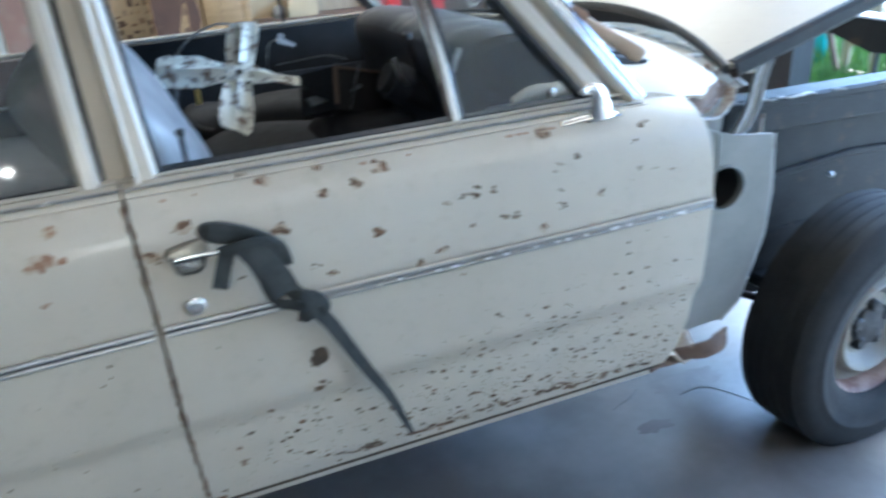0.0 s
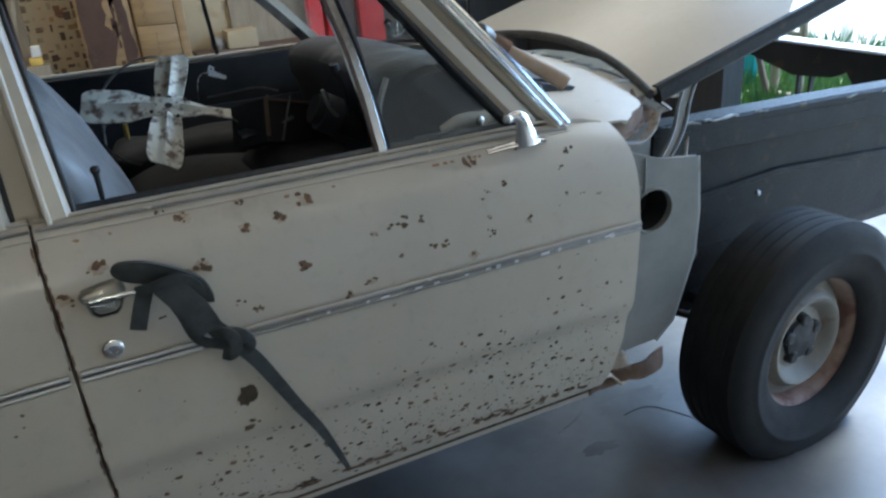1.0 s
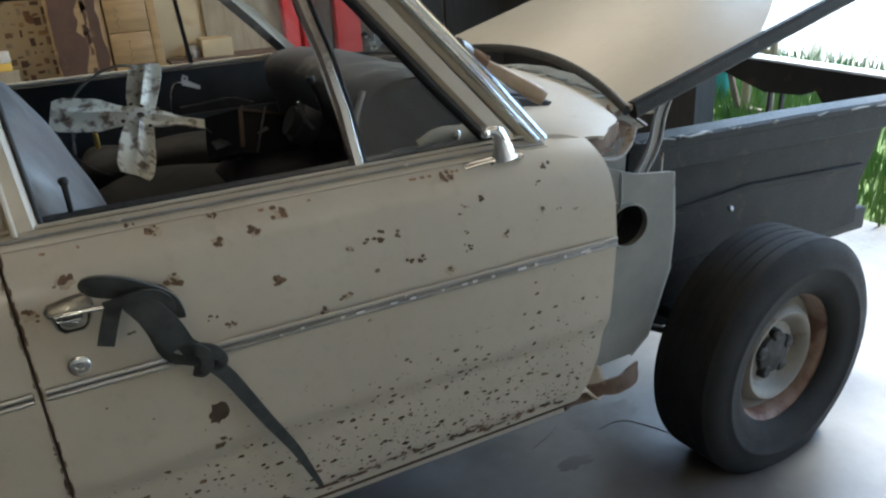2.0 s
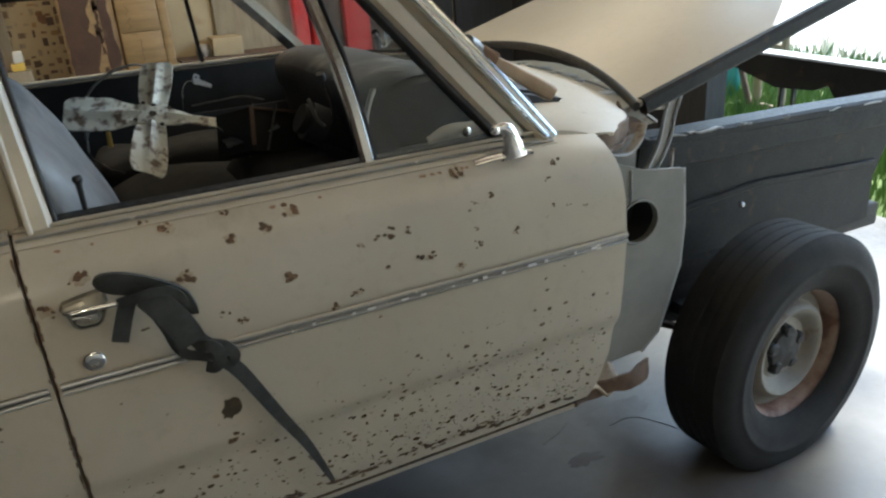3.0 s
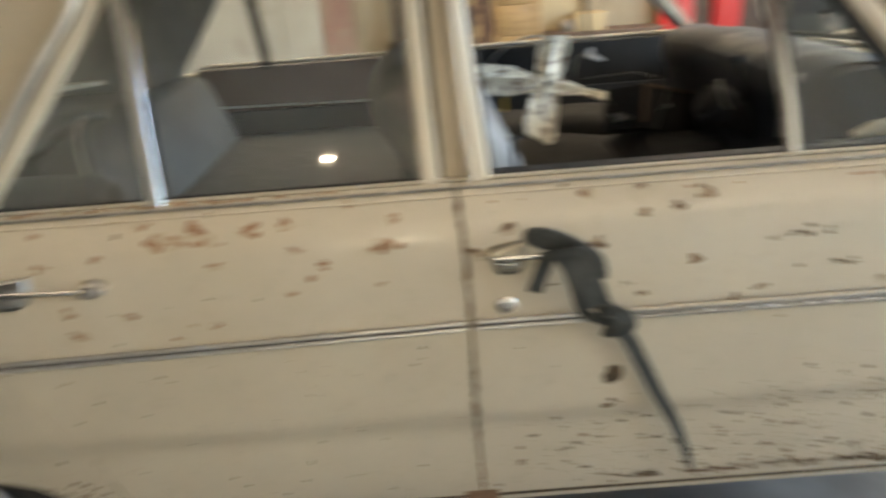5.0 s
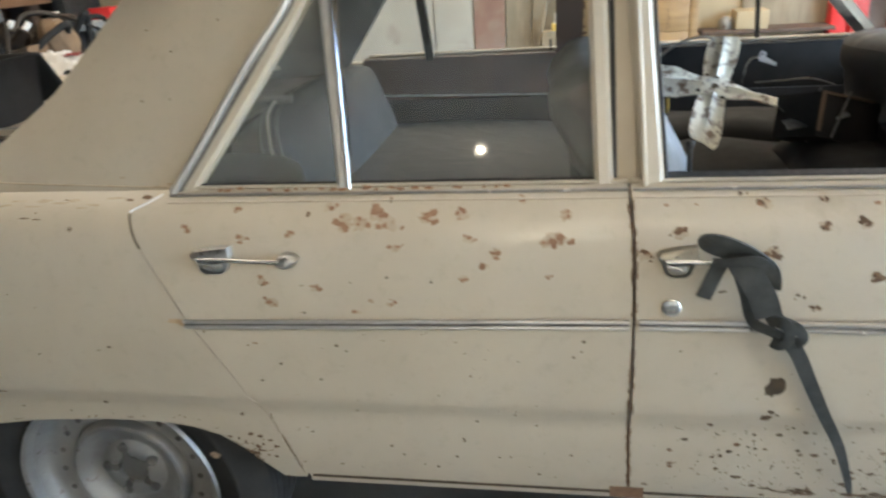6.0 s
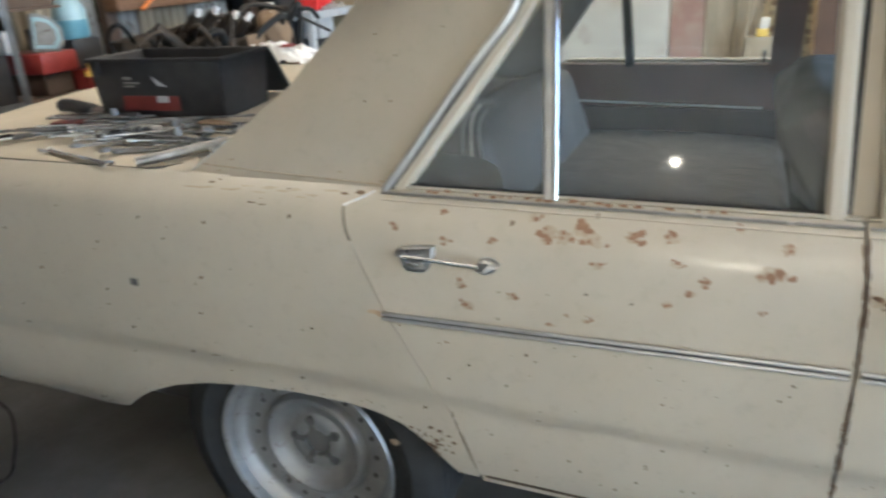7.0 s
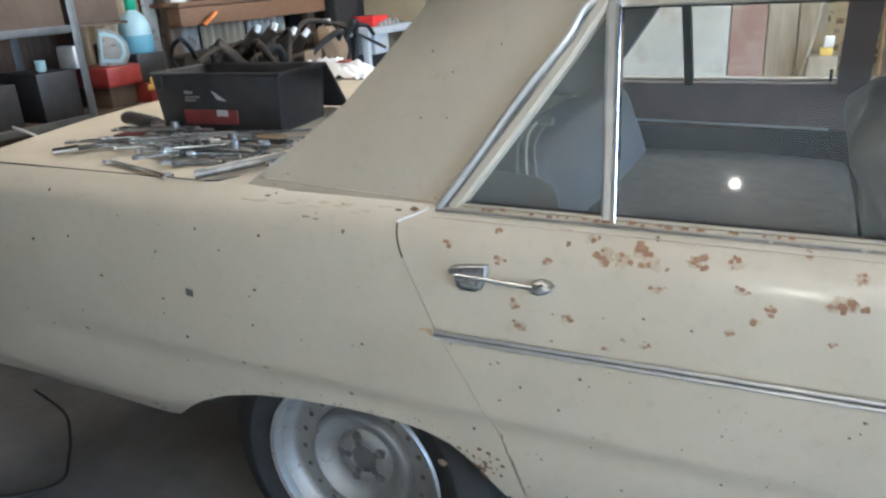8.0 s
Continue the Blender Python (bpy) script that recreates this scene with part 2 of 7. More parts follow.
ORANGE = surface("orange_plastic", (0.7, 0.2, 0.04), (0.8, 0.26, 0.06), 12.0, (0.4, 0.6), bump=0.05)
YELLOW = surface("yellow_print", (0.7, 0.45, 0.08), (0.78, 0.55, 0.14), 12.0, (0.5, 0.7), bump=0.05)
TEAL = surface("teal_sheet", (0.04, 0.22, 0.2), (0.06, 0.3, 0.27), 4.0, (0.6, 0.8), bump=0.2)
GRASS_GROUND = surface("grassy_soil", (0.06, 0.1, 0.025), (0.12, 0.17, 0.045), 2.5, (0.85, 1.0), bump=0.6, fine=40)
GRASS = surface("grass_blades", (0.07, 0.14, 0.03), (0.14, 0.23, 0.06), 3.0, (0.6, 0.8), bump=0.0)
DRY_GRASS = surface("dry_grass", (0.6, 0.57, 0.46), (0.74, 0.71, 0.6), 3.0, (0.7, 0.9), bump=0.0)
GRAVEL = surface("pale_gravel", (0.6, 0.59, 0.56), (0.74, 0.73, 0.7), 3.0, (0.85, 1.0), bump=0.3, fine=60)
STAIN_RUST = surface("orange_rust", (0.23, 0.125, 0.072), (0.34, 0.215, 0.135), 60.0, (0.75, 0.9), bump=0.3, fine=250, spots=(0.16, 0.07, 0.03), spot_scale=120)
BRICK = surface("weathered_brick", (0.25, 0.12, 0.08), (0.34, 0.18, 0.12), 9.0, (0.8, 0.95), bump=0.3)


def flaked(name, tones):
    """Rust flakes, each one of its own tone."""
    m, nt, b = material(name, 0.85)
    geo = nt.nodes.new("ShaderNodeNewGeometry")
    col = ramp(nt, geo.outputs["Random Per Island"], [((k + 0.5) / len(tones), c) for k, c in enumerate(tones)]).outputs["Color"]
    n = noise_tex(nt, 220.0, 4.0)
    k = ramp(nt, n.outputs["Fac"], [(0.45, (0, 0, 0)), (0.62, (1, 1, 1))])
    nt.links.new(mixed(nt, k.outputs["Color"], col, (0.10, 0.06, 0.035)), b.inputs["Base Color"])
    bp = nt.nodes.new("ShaderNodeBump")
    bp.inputs["Strength"].default_value, bp.inputs["Distance"].default_value = 0.5, 0.002
    nt.links.new(n.outputs["Fac"], bp.inputs["Height"])
    nt.links.new(bp.outputs["Normal"], b.inputs["Normal"])
    return m


SPECKLE = flaked("speckled_rust", [(0.075, 0.058, 0.04), (0.17, 0.12, 0.07), (0.11, 0.09, 0.055), (0.26, 0.16, 0.10), (0.08, 0.062, 0.042), (0.33, 0.25, 0.17), (0.13, 0.095, 0.06)])
BLOTCH = flaked("brown_rust_blotch", [(0.17, 0.10, 0.055), (0.10, 0.07, 0.04), (0.2, 0.12, 0.07), (0.14, 0.085, 0.045)])
OLIVE_BLOTCH = flaked("olive_brown_rust", [(0.085, 0.062, 0.032), (0.13, 0.095, 0.05), (0.07, 0.05, 0.028), (0.2, 0.125, 0.07)])
WHEEL_CREAM = surface("dirty_cream_wheel", (0.17, 0.158, 0.13), (0.255, 0.24, 0.203), 9.0, (0.45, 0.65), bump=0.08, spots=(0.16, 0.11, 0.075), spot_scale=16, spot_at=(0.58, 0.7))
OIL_STAIN = surface("oily_floor_stain", (0.07, 0.064, 0.055), (0.12, 0.112, 0.10), 9.0, (0.3, 0.5), bump=0.05)
# wheel well underseal, lightened to carry haze and torch light
UNDERSEAL = surface("lightened_underseal", (0.05, 0.046, 0.04), (0.085, 0.078, 0.068), 7.0, (0.7, 0.9), bump=0.4, fine=60)
GRIMY_WHITE = surface("grimy_white_board", (0.40, 0.372, 0.32), (0.51, 0.485, 0.425), 2.0, (0.7, 0.9), bump=0.2, spots=(0.32, 0.27, 0.21), spot_scale=5, spot_at=(0.55, 0.75))
BROWN_RUST = surface("brown_flaking_rust", (0.085, 0.055, 0.038), (0.16, 0.105, 0.07), 25.0, (0.75, 0.95), bump=0.6, fine=200, spots=(0.22, 0.16, 0.11), spot_scale=40, spot_at=(0.62, 0.74))
COWL_GREY = surface("warm_grey_inner_panel", (0.17, 0.17, 0.153), (0.24, 0.235, 0.21), 6.0, (0.5, 0.7), bump=0.12, spots=(0.17, 0.12, 0.08), spot_scale=9, spot_at=(0.62, 0.76))
HINGE_GREY = surface("stained_hinge_steel", (0.2, 0.19, 0.17), (0.3, 0.28, 0.25), 16.0, (0.45, 0.65), metal=0.2, bump=0.15, spots=(0.12, 0.075, 0.05), spot_scale=28, spot_at=(0.56, 0.66))


def thin_glass(name, tint, haze):
    """A thin pane: clear or tinted, with a mirror gloss that grows at a slant, and a film of dust."""
    m, nt, b = material(name)
    nt.nodes.remove(b)
    out = nt.nodes["Material Output"]
    clear = add(nt, "ShaderNodeBsdfTransparent", Color=(*tint, 1))
    gloss = add(nt, "ShaderNodeBsdfGlossy", Roughness=0.03)
    lw = add(nt, "ShaderNodeLayerWeight", Blend=0.5)
    pw = nt.nodes.new("ShaderNodeMath")
    pw.operation = "POWER"
    pw.inputs[1].default_value = 5.0
    nt.links.new(lw.outputs["Facing"], pw.inputs[0])
    fr = nt.nodes.new("ShaderNodeMath")
    fr.operation = "MULTIPLY_ADD"
    fr.inputs[1].default_value, fr.inputs[2].default_value = 0.8, 0.05
    nt.links.new(pw.outputs[0], fr.inputs[0])
    mx = nt.nodes.new("ShaderNodeMixShader")
    nt.links.new(fr.outputs[0], mx.inputs[0])
    nt.links.new(clear.outputs[0], mx.inputs[1])
    nt.links.new(gloss.outputs[0], mx.inputs[2])
    dust = add(nt, "ShaderNodeBsdfDiffuse", Color=(0.54, 0.56, 0.53, 1))
    n = noise_tex(nt, 9.0, 5.0, 0.65)
    k = ramp(nt, n.outputs["Fac"], [(0.3, (haze * 0.4,) * 3), (0.75, (haze,) * 3)])
    m2 = nt.nodes.new("ShaderNodeMixShader")
    nt.links.new(k.outputs["Color"], m2.inputs[0])
    nt.links.new(mx.outputs[0], m2.inputs[1])
    nt.links.new(dust.outputs[0], m2.inputs[2])
    nt.links.new(m2.outputs[0], out.inputs["Surface"])
    return m


def clouded(name, tint):
    """Clouded fibreglass sheet that lets daylight through, scattered."""
    m, nt, b = material(name)
    nt.nodes.remove(b)
    d = nt.nodes.new("ShaderNodeBsdfTranslucent")
    n = noise_tex(nt, 2.0, 4.0)
    c = ramp(nt, n.outputs["Fac"], [(0.3, tuple(0.8 * t for t in tint)), (0.7, tint)])
    nt.links.new(c.outputs["Color"], d.inputs["Color"])
    nt.links.new(d.outputs[0], nt.nodes["Material Output"].inputs["Surface"])
    return m


# yellow tint warms the daylight from the added roof lights
ROOF_LIGHT = clouded("warm_tinted_roof_sheet", (0.43, 0.347, 0.235))
GLASS = thin_glass("dusty_side_glass", (0.85, 0.88, 0.87), 0.075)
# stronger film here: dust plus the pale reflected haze put into it
GLASS_QUARTER = thin_glass("dusty_hazed_quarter_glass", (0.85, 0.88, 0.87), 0.23)
GLASS_CLEAR = thin_glass("dusty_vent_glass", (0.85, 0.88, 0.88), 0.08)


# ---- building helpers ----
def mesh_of(name, bm, mat, smooth=True):
    bmesh.ops.recalc_face_normals(bm, faces=bm.faces)
    me = bpy.data.meshes.new(name)
    bm.to_mesh(me)
    bm.free()
    me.materials.append(mat)
    if smooth:
        for p in me.polygons:
            p.use_smooth = True
        me.set_sharp_from_angle(angle=radians(38))
    return me


def part(name, bm, mat, parent, label="", thick=0.0, smooth=True, out=(0, -0.6, 0.8)):
    """One mesh object under a thing or a part. thick: grown inward, away from the side named by out."""
    if thick:
        bmesh.ops.recalc_face_normals(bm, faces=bm.faces)
        bm.normal_update()
        if sum((f.normal * f.calc_area() for f in bm.faces), Vector()).dot(Vector(out)) < 0:
            bmesh.ops.reverse_faces(bm, faces=bm.faces[:])
        bm.normal_update()
        inner = {v: bm.verts.new(v.co - v.normal * thick) for v in bm.verts[:]}
        rim = [e for e in bm.edges if len(e.link_faces) == 1]
        skin = bm.faces[:]
        for f in skin:
            bm.faces.new([inner[v] for v in reversed(f.verts)])
        for e in rim:
            a, b = e.verts
            bm.faces.new((a, b, inner[b], inner[a]))
    me = mesh_of(name, bm, mat, smooth)
    ob = new(name, me)
    ob.parent = parent
    if parent is not None:
        ob.matrix_parent_inverse = Matrix.Identity(4)
    if label:
        ob["label"] = label
    return ob


def thing(name, label, category, at=(0, 0, 0), group="", kind=""):
    e = new(name)
    e.location = at
    e.empty_display_size = 0.05
    return tagged(e, label, category, group, kind)


def lone(name, bm, mat, label, category, group="", kind="", thick=0.0, smooth=True):
    return tagged(part(name, bm, mat, None, "", thick, smooth), label, category, group, kind)


def box(bm, lo, hi, bevel=0.0, m=None):
    lo, hi = Vector(lo), Vector(hi)
    r = bmesh.ops.create_cube(bm, size=1.0, matrix=Matrix.Translation((lo + hi) / 2) @ Matrix.Diagonal((*(hi - lo), 1)))
    vs = r["verts"]
    if bevel:
        es = list({e for v in vs for e in v.link_edges})
        r2 = bmesh.ops.bevel(bm, geom=es, offset=bevel, segments=2, affect="EDGES", profile=0.5)
        vs = list({v for f in r2["faces"] for v in f.verts} | {v for v in vs if v.is_valid})
    if m is not None:
        bmesh.ops.transform(bm, matrix=m, verts=vs)
    return vs


def new_box(lo, hi, bevel=0.0, m=None):
    bm = bmesh.new()
    box(bm, lo, hi, bevel, m)
    return bm


def sheet(bm, fn, nu, nv):
    """A grid of faces over fn(u, v), u and v from 0 to 1."""
    rows = [[bm.verts.new(fn(i / nu, j / nv)) for i in range(nu + 1)] for j in range(nv + 1)]
    for j in range(nv):
        for i in range(nu):
            bm.faces.new((rows[j][i], rows[j][i + 1], rows[j + 1][i + 1], rows[j + 1][i]))
    return rows


def smooth_path(pts, n=6):
    """More points along a smooth curve through pts."""
    pts = [Vector(p) for p in pts]
    out = []
    for i in range(len(pts) - 1):
        a, b, c, d = pts[max(i - 1, 0)], pts[i], pts[i + 1], pts[min(i + 2, len(pts) - 1)]
        for k in range(n):
            t = k / n
            out.append(0.5 * (2 * b + (c - a) * t + (2 * a - 5 * b + 4 * c - d) * t * t + (3 * b - a - 3 * c + d) * t ** 3))
    return out + [pts[-1]]


def sweep(bm, pts, section, up=(0, 0, 1), closed_ends=True):
    """Carries a closed section (across, up) along pts."""
    pts = [Vector(p) for p in pts]
    rings = []
    for i, p in enumerate(pts):
        d = (pts[min(i + 1, len(pts) - 1)] - pts[max(i - 1, 0)]).normalized()
        side = d.cross(Vector(up))
        if side.length < 1e-4:
            side = d.cross(Vector((0, 1, 0)))
        side.normalize()
        u = side.cross(d)
        rings.append([bm.verts.new(p + side * a + u * b) for a, b in section])
    n = len(section)
    for r0, r1 in zip(rings, rings[1:]):
        for k in range(n):
            bm.faces.new((r0[k], r0[(k + 1) % n], r1[(k + 1) % n], r1[k]))
    if closed_ends:
        bm.faces.new(rings[0])
        bm.faces.new(rings[-1][::-1])


def ring_section(rx, ry=None, n=10):
    ry = rx if ry is None else ry
    return [(rx * math.cos(2 * math.pi * k / n), ry * math.sin(2 * math.pi * k / n)) for k in range(n)]


def bar(pts, rx, ry=None, n=10, up=(0, 0, 1)):
    bm = bmesh.new()
    sweep(bm, pts, ring_section(rx, ry, n), up)
    return bm


def strip(pts, w, h, up=(0, 0, 1), soft=0.25):
    """A flat bar of width w (across) and height h with eased corners."""
    bm = bmesh.new()
    a, b, e = w / 2, h / 2, min(w, h) * soft
    sweep(bm, pts, [(-a, -b + e), (-a + e, -b), (a - e, -b), (a, -b + e), (a, b - e), (a - e, b), (-a + e, b), (-a, b - e)], up)
    return bm


def lathe(bm, profile, seg=48, centre=(0, 0, 0)):
    """Turns a profile of (radius, depth along y) round the y axis."""
    c = Vector(centre)
    rings = []
    for r, h in profile:
        if r < 1e-5:
            rings.append([bm.verts.new(c + Vector((0, h, 0)))])
        else:
            rings.append([bm.verts.new(c + Vector((r * math.cos(2 * math.pi * k / seg), h, r * math.sin(2 * math.pi * k / seg)))) for k in range(seg)])
    for a, b in zip(rings, rings[1:]):
        for k in range(seg):
            q = (k + 1) % seg
            if len(a) == 1 and len(b) == 1:
                continue
            if len(a) == 1:
                bm.faces.new((a[0], b[q], b[k]))
            elif len(b) == 1:
                bm.faces.new((a[k], a[q], b[0]))
            else:
                bm.faces.new((a[k], a[q], b[q], b[k]))
    return bm


def turned(profile, seg=32, m=None):
    """The same round the z axis: (radius, height)."""
    bm = lathe(bmesh.new(), profile, seg)
    bmesh.ops.transform(bm, matrix=(m or Matrix.Identity(4)) @ pose(0, 0, 0, 90, 0, 0), verts=bm.verts)
    return bm


def plate(outer, hole, y, thick):
    """A flat plate in the x-z plane with a hole, given thickness along y."""
    bm = bmesh.new()
    for loop in (outer, hole):
        if loop:
            vs = [bm.verts.new((x, y, z)) for x, z in loop]
            for k in range(len(vs)):
                bm.edges.new((vs[k], vs[(k + 1) % len(vs)]))
    bmesh.ops.triangle_fill(bm, edges=bm.edges[:], use_beauty=True)
    r = bmesh.ops.extrude_face_region(bm, geom=bm.faces[:])
    bmesh.ops.translate(bm, vec=(0, thick, 0), verts=[v for v in r["geom"] if isinstance(v, bmesh.types.BMVert)])
    return bm


def circle(cx, cz, rx, rz=None, n=20):
    rz = rx if rz is None else rz
    return [(cx + rx * math.cos(2 * math.pi * k / n), cz + rz * math.sin(2 * math.pi * k / n)) for k in range(n)]


def wobble(bm, amount, scale):
    for v in bm.verts:
        v.co += noise.noise_vector(v.co * scale) * amount
    return bm


# ---- the shape of the car's side: depth inward by height ----
SIDE_Z = [0.30, 0.36, 0.40, 0.45, 0.53, 0.565, 0.580, 0.608, 0.66, 0.78, 0.86, 0.90, 0.93, 0.955, 0.974, 0.990]
SIDE_Y = [0.125, 0.080, 0.052, 0.037, 0.0285, 0.0275, 0.0245, 0.0105, 0.0075, 0.0, 0.0055, 0.012, 0.021, 0.036, 0.060, 0.092]


def side_y(z):
    return float(np.mean([np.interp(z + d, SIDE_Z, SIDE_Y) for d in (-0.006, -0.003, 0, 0.003, 0.006)]))


def glass_y(z):
    """The window plane, which leans inward."""
    return 0.104 + (z - 0.985) * 0.27


def edge(xs, zs):
    return lambda z: float(np.interp(z, zs, xs))


# ---- garage ----
def structure(name, bm, mat, label, category, thick=0.0, smooth=False):
    return lone(name, bm, mat, label, category, "", "structure", thick, smooth)


FAR, BACK, FRONT, NEAR, TOP = 4.2, -3.9, 3.3, -3.4, 2.75
bm = bmesh.new()
box(bm, (BACK, NEAR, -0.12), (FRONT + 0.06, FAR, 0.0))
structure("floor", bm, CONCRETE, "grey oil-stained concrete garage floor with fine cracks", "floor")
structure("wall_back", new_box((BACK - 0.15, NEAR, 0), (BACK, FAR, TOP)), WALL_DARK, "dark timber board wall behind the shelves", "wall")
# unseen wall behind the camera, made white to bounce light onto the car
structure("wall_near", new_box((BACK, NEAR - 0.15, 0), (FRONT, NEAR, TOP)), WALL_WHITE, "unseen near wall of the garage, white to bounce light", "wall")
# ceiling of dark boards; unseen strips of clouded roof sheet added for overhead light
STRIPS = [(-2.4, -1.6), (0.3, 1.2), (2.3, 3.8)]
bm = bmesh.new()
y0 = NEAR
for a_, b_ in STRIPS + [(FAR, FAR)]:
    box(bm, (BACK, y0, TOP), (FRONT + 0.3, a_, TOP + 0.12))
    y0 = b_
structure("ceiling", bm, WALL_DARK, "dark brown timber garage ceiling", "ceiling")
for k, (a_, b_) in enumerate(STRIPS):
    bm = bmesh.new()
    start = (-0.5, -2.8, -2.2)[k]
    # unseen boards added to shorten the roof lights and dim the rear
    if start > BACK:
        structure("ceiling_panel", new_box((BACK, a_ + 0.002, TOP), (start, b_ - 0.002, TOP + 0.12)), WALL_DARK, "unseen boards added to mask the roof light and dim the rear", "ceiling")
    sheet(bm, lambda u, v: (start + (FRONT + 0.3 - start) * v, a_ + (b_ - a_) * u, TOP + 0.06 + 0.012 * math.sin(u * 2 * math.pi * 8)), 64, 1)
    structure("window_%d" % (k + 1), bm, ROOF_LIGHT, "unseen clouded corrugated roof light added for overhead light", "roof light", smooth=True)
bm = bmesh.new()
box(bm, (FRONT, 2.1, 0), (FRONT + 0.15, FAR, TOP))
box(bm, (FRONT, NEAR, 0), (FRONT + 0.15, -2.4, TOP))
box(bm, (FRONT, -2.4, 2.45), (FRONT + 0.15, 2.1, TOP))
structure("wall_front", bm, POST_DARK, "dark timber front wall round the open garage door, shade in its colour", "wall")
bm = bmesh.new()
box(bm, (BACK, FAR, 0), (FRONT, FAR + 0.15, TOP))
structure("wall_far", bm, WALL_BOARD, "stained yellowish board wall beyond the car", "wall")
# boards on the far wall
for x0, x1, mat, what in ((-2.1, -1.03, GRIMY_WHITE, "grimy white wall panel with water stains"), (-1.02, -0.76, GRIMY_WHITE, "grimy white wall panel"), (-0.75, -0.54, WALL_RED, "faded red wall panel"), (-0.53, -0.36, WALL_TAN, "weathered tan wall board"),
                          (-0.35, -0.2, WALL_TAN, "weathered tan wall board"), (1.0, 1.52, WALL_TAN, "weathered tan wall board"), (2.06, 2.4, WALL_DARK, "dark brown timber wall board"),
                          (2.42, 2.76, POST_DARK, "dark timber wall board, shade in its colour"), (2.78, 3.28, POST_DARK, "dark timber wall board, shade in its colour")):
    structure("wall_panel", new_box((x0, FAR - 0.035, 0), (x1, FAR - 0.002, 2.5), 0.004), mat, what, "wall panel")

# ---- outdoors ----
bm = bmesh.new()
box(bm, (FRONT + 0.06, -60, -0.3), (120, 90, -0.03))
box(bm, (-60, -60, -0.3), (FRONT + 0.06, NEAR, -0.03))
box(bm, (-60, FAR, -0.3), (FRONT + 0.06, 90, -0.03))
box(bm, (-60, NEAR, -0.3), (BACK, FAR, -0.03))
structure("ground", bm, GRASS_GROUND, "green grassy ground outside the garage", "ground")
bm = bmesh.new()
box(bm, (FRONT + 0.06, -4, -0.2), (4.0, 0.45, -0.012))
structure("pavement", bm, GRAVEL, "sunlit concrete apron before the garage", "pavement")
bm = bmesh.new()
box(bm, (6.9, -40, -0.2), (60, 40, -0.015))
structure("road", bm, GRAVEL, "pale sunlit gravel yard", "road")

# ---- the car ----
car = thing("sedan_car", "cream four-door saloon car under repair, rusty, front wing removed", "car")


def side_panel(left, right, z0, z1, nu, nv, droop=lambda x: 0.0):
    """A pressed side panel between two edges given as x by height; droop lowers its shoulder along x."""
    bm = bmesh.new()

    def at(u, v):
        z = z0 + (z1 - z0) * v
        x = left(z) + (right(z) - left(z)) * u
        return (x, side_y(z), z - droop(x) * max(0.0, (z - 0.80) / 0.188))
    sheet(bm, at, nu, nv)
    return bm


def blobs(rng, spots, n=9, lift=0.0012):
    """Flat ragged flakes lying on the car's side: (x, z, half width, half height)."""
    bm = bmesh.new()
    for x, z, a, b in spots:
        turn = rng.uniform(0, 6.28)
        mid = bm.verts.new((x, side_y(z) - lift, z))
        ring = []
        for k in range(n):
            w = 2 * math.pi * k / n
            r = rng.uniform(0.55, 1.15)
            px, pz = x + a * r * math.cos(w + turn), z + b * r * math.sin(w + turn)
            ring.append(bm.verts.new((px, side_y(pz) - lift, pz)))
        for k in range(n):
            bm.faces.new((mid, ring[k], ring[(k + 1) % n]))
    return bm


def clusters(rng, places, size, per=(3, 6), spread=1.1):
    out = []
    for x, z, k in places:
        for i in range(rng.randint(*per)):
            s = size * k * rng.uniform(0.35, 1.0)
            out.append((x + rng.gauss(0, size * k * spread * 0.6), z + rng.gauss(0, size * k * spread * 0.42), s * 0.75, s * 0.55))
    return out


GAP = 0.0022
FD_FRONT = edge([0.936, 0.955, 0.976, 0.986, 0.989, 0.989, 0.988, 0.985, 0.976], [0.41, 0.45, 0.517, 0.60, 0.68, 0.78, 0.87, 0.92, 0.985])
RD_REAR = edge([-0.610, -0.622, -0.655, -0.700, -0.765, -0.800, -0.840, -0.850, -0.855, -0.835, -0.795], [0.39, 0.45, 0.555, 0.65, 0.771, 0.845, 0.92, 0.945, 0.962, 0.974, 0.988])
B_EDGE = edge([0.004, -0.002, -0.002, -0.004, -0.01], [0.39, 0.55, 0.78, 0.9, 0.99])

front_door = part("front_door", side_panel(lambda z: B_EDGE(z) + GAP, FD_FRONT, 0.412, 0.988, 34, 40, lambda x: 0.022 * max(0.0, (x - 0.70) / 0.28) ** 2), PAINT, car, "cream front door spotted with rust flakes", thick=0.022)
rear_door = part("rear_door", side_panel(RD_REAR, lambda z: B_EDGE(z) - GAP, 0.412, 0.988, 30, 40), PAINT, car, "cream rear door with orange rust flakes", thick=0.022)


# wheel arch outline of the rear wing
def arch_z(x):
    return float(np.interp(x, [-2.4, -2.21, -2.1, -2.06, -1.91, -1.82, -1.716, -1.65, -1.60, -1.555, -1.49, -1.44, -1.36, -1.26, -1.15, -1.02, -0.89, -0.82, -0.765, -0.72, -0.683, -0.66],
                           [0.333, 0.345, 0.348, 0.328, 0.338, 0.331, 0.321, 0.323, 0.338, 0.372, 0.420, 0.450, 0.485, 0.511, 0.527, 0.536, 0.536, 0.527, 0.508, 0.474, 0.430, 0.385]))


bm = bmesh.new()


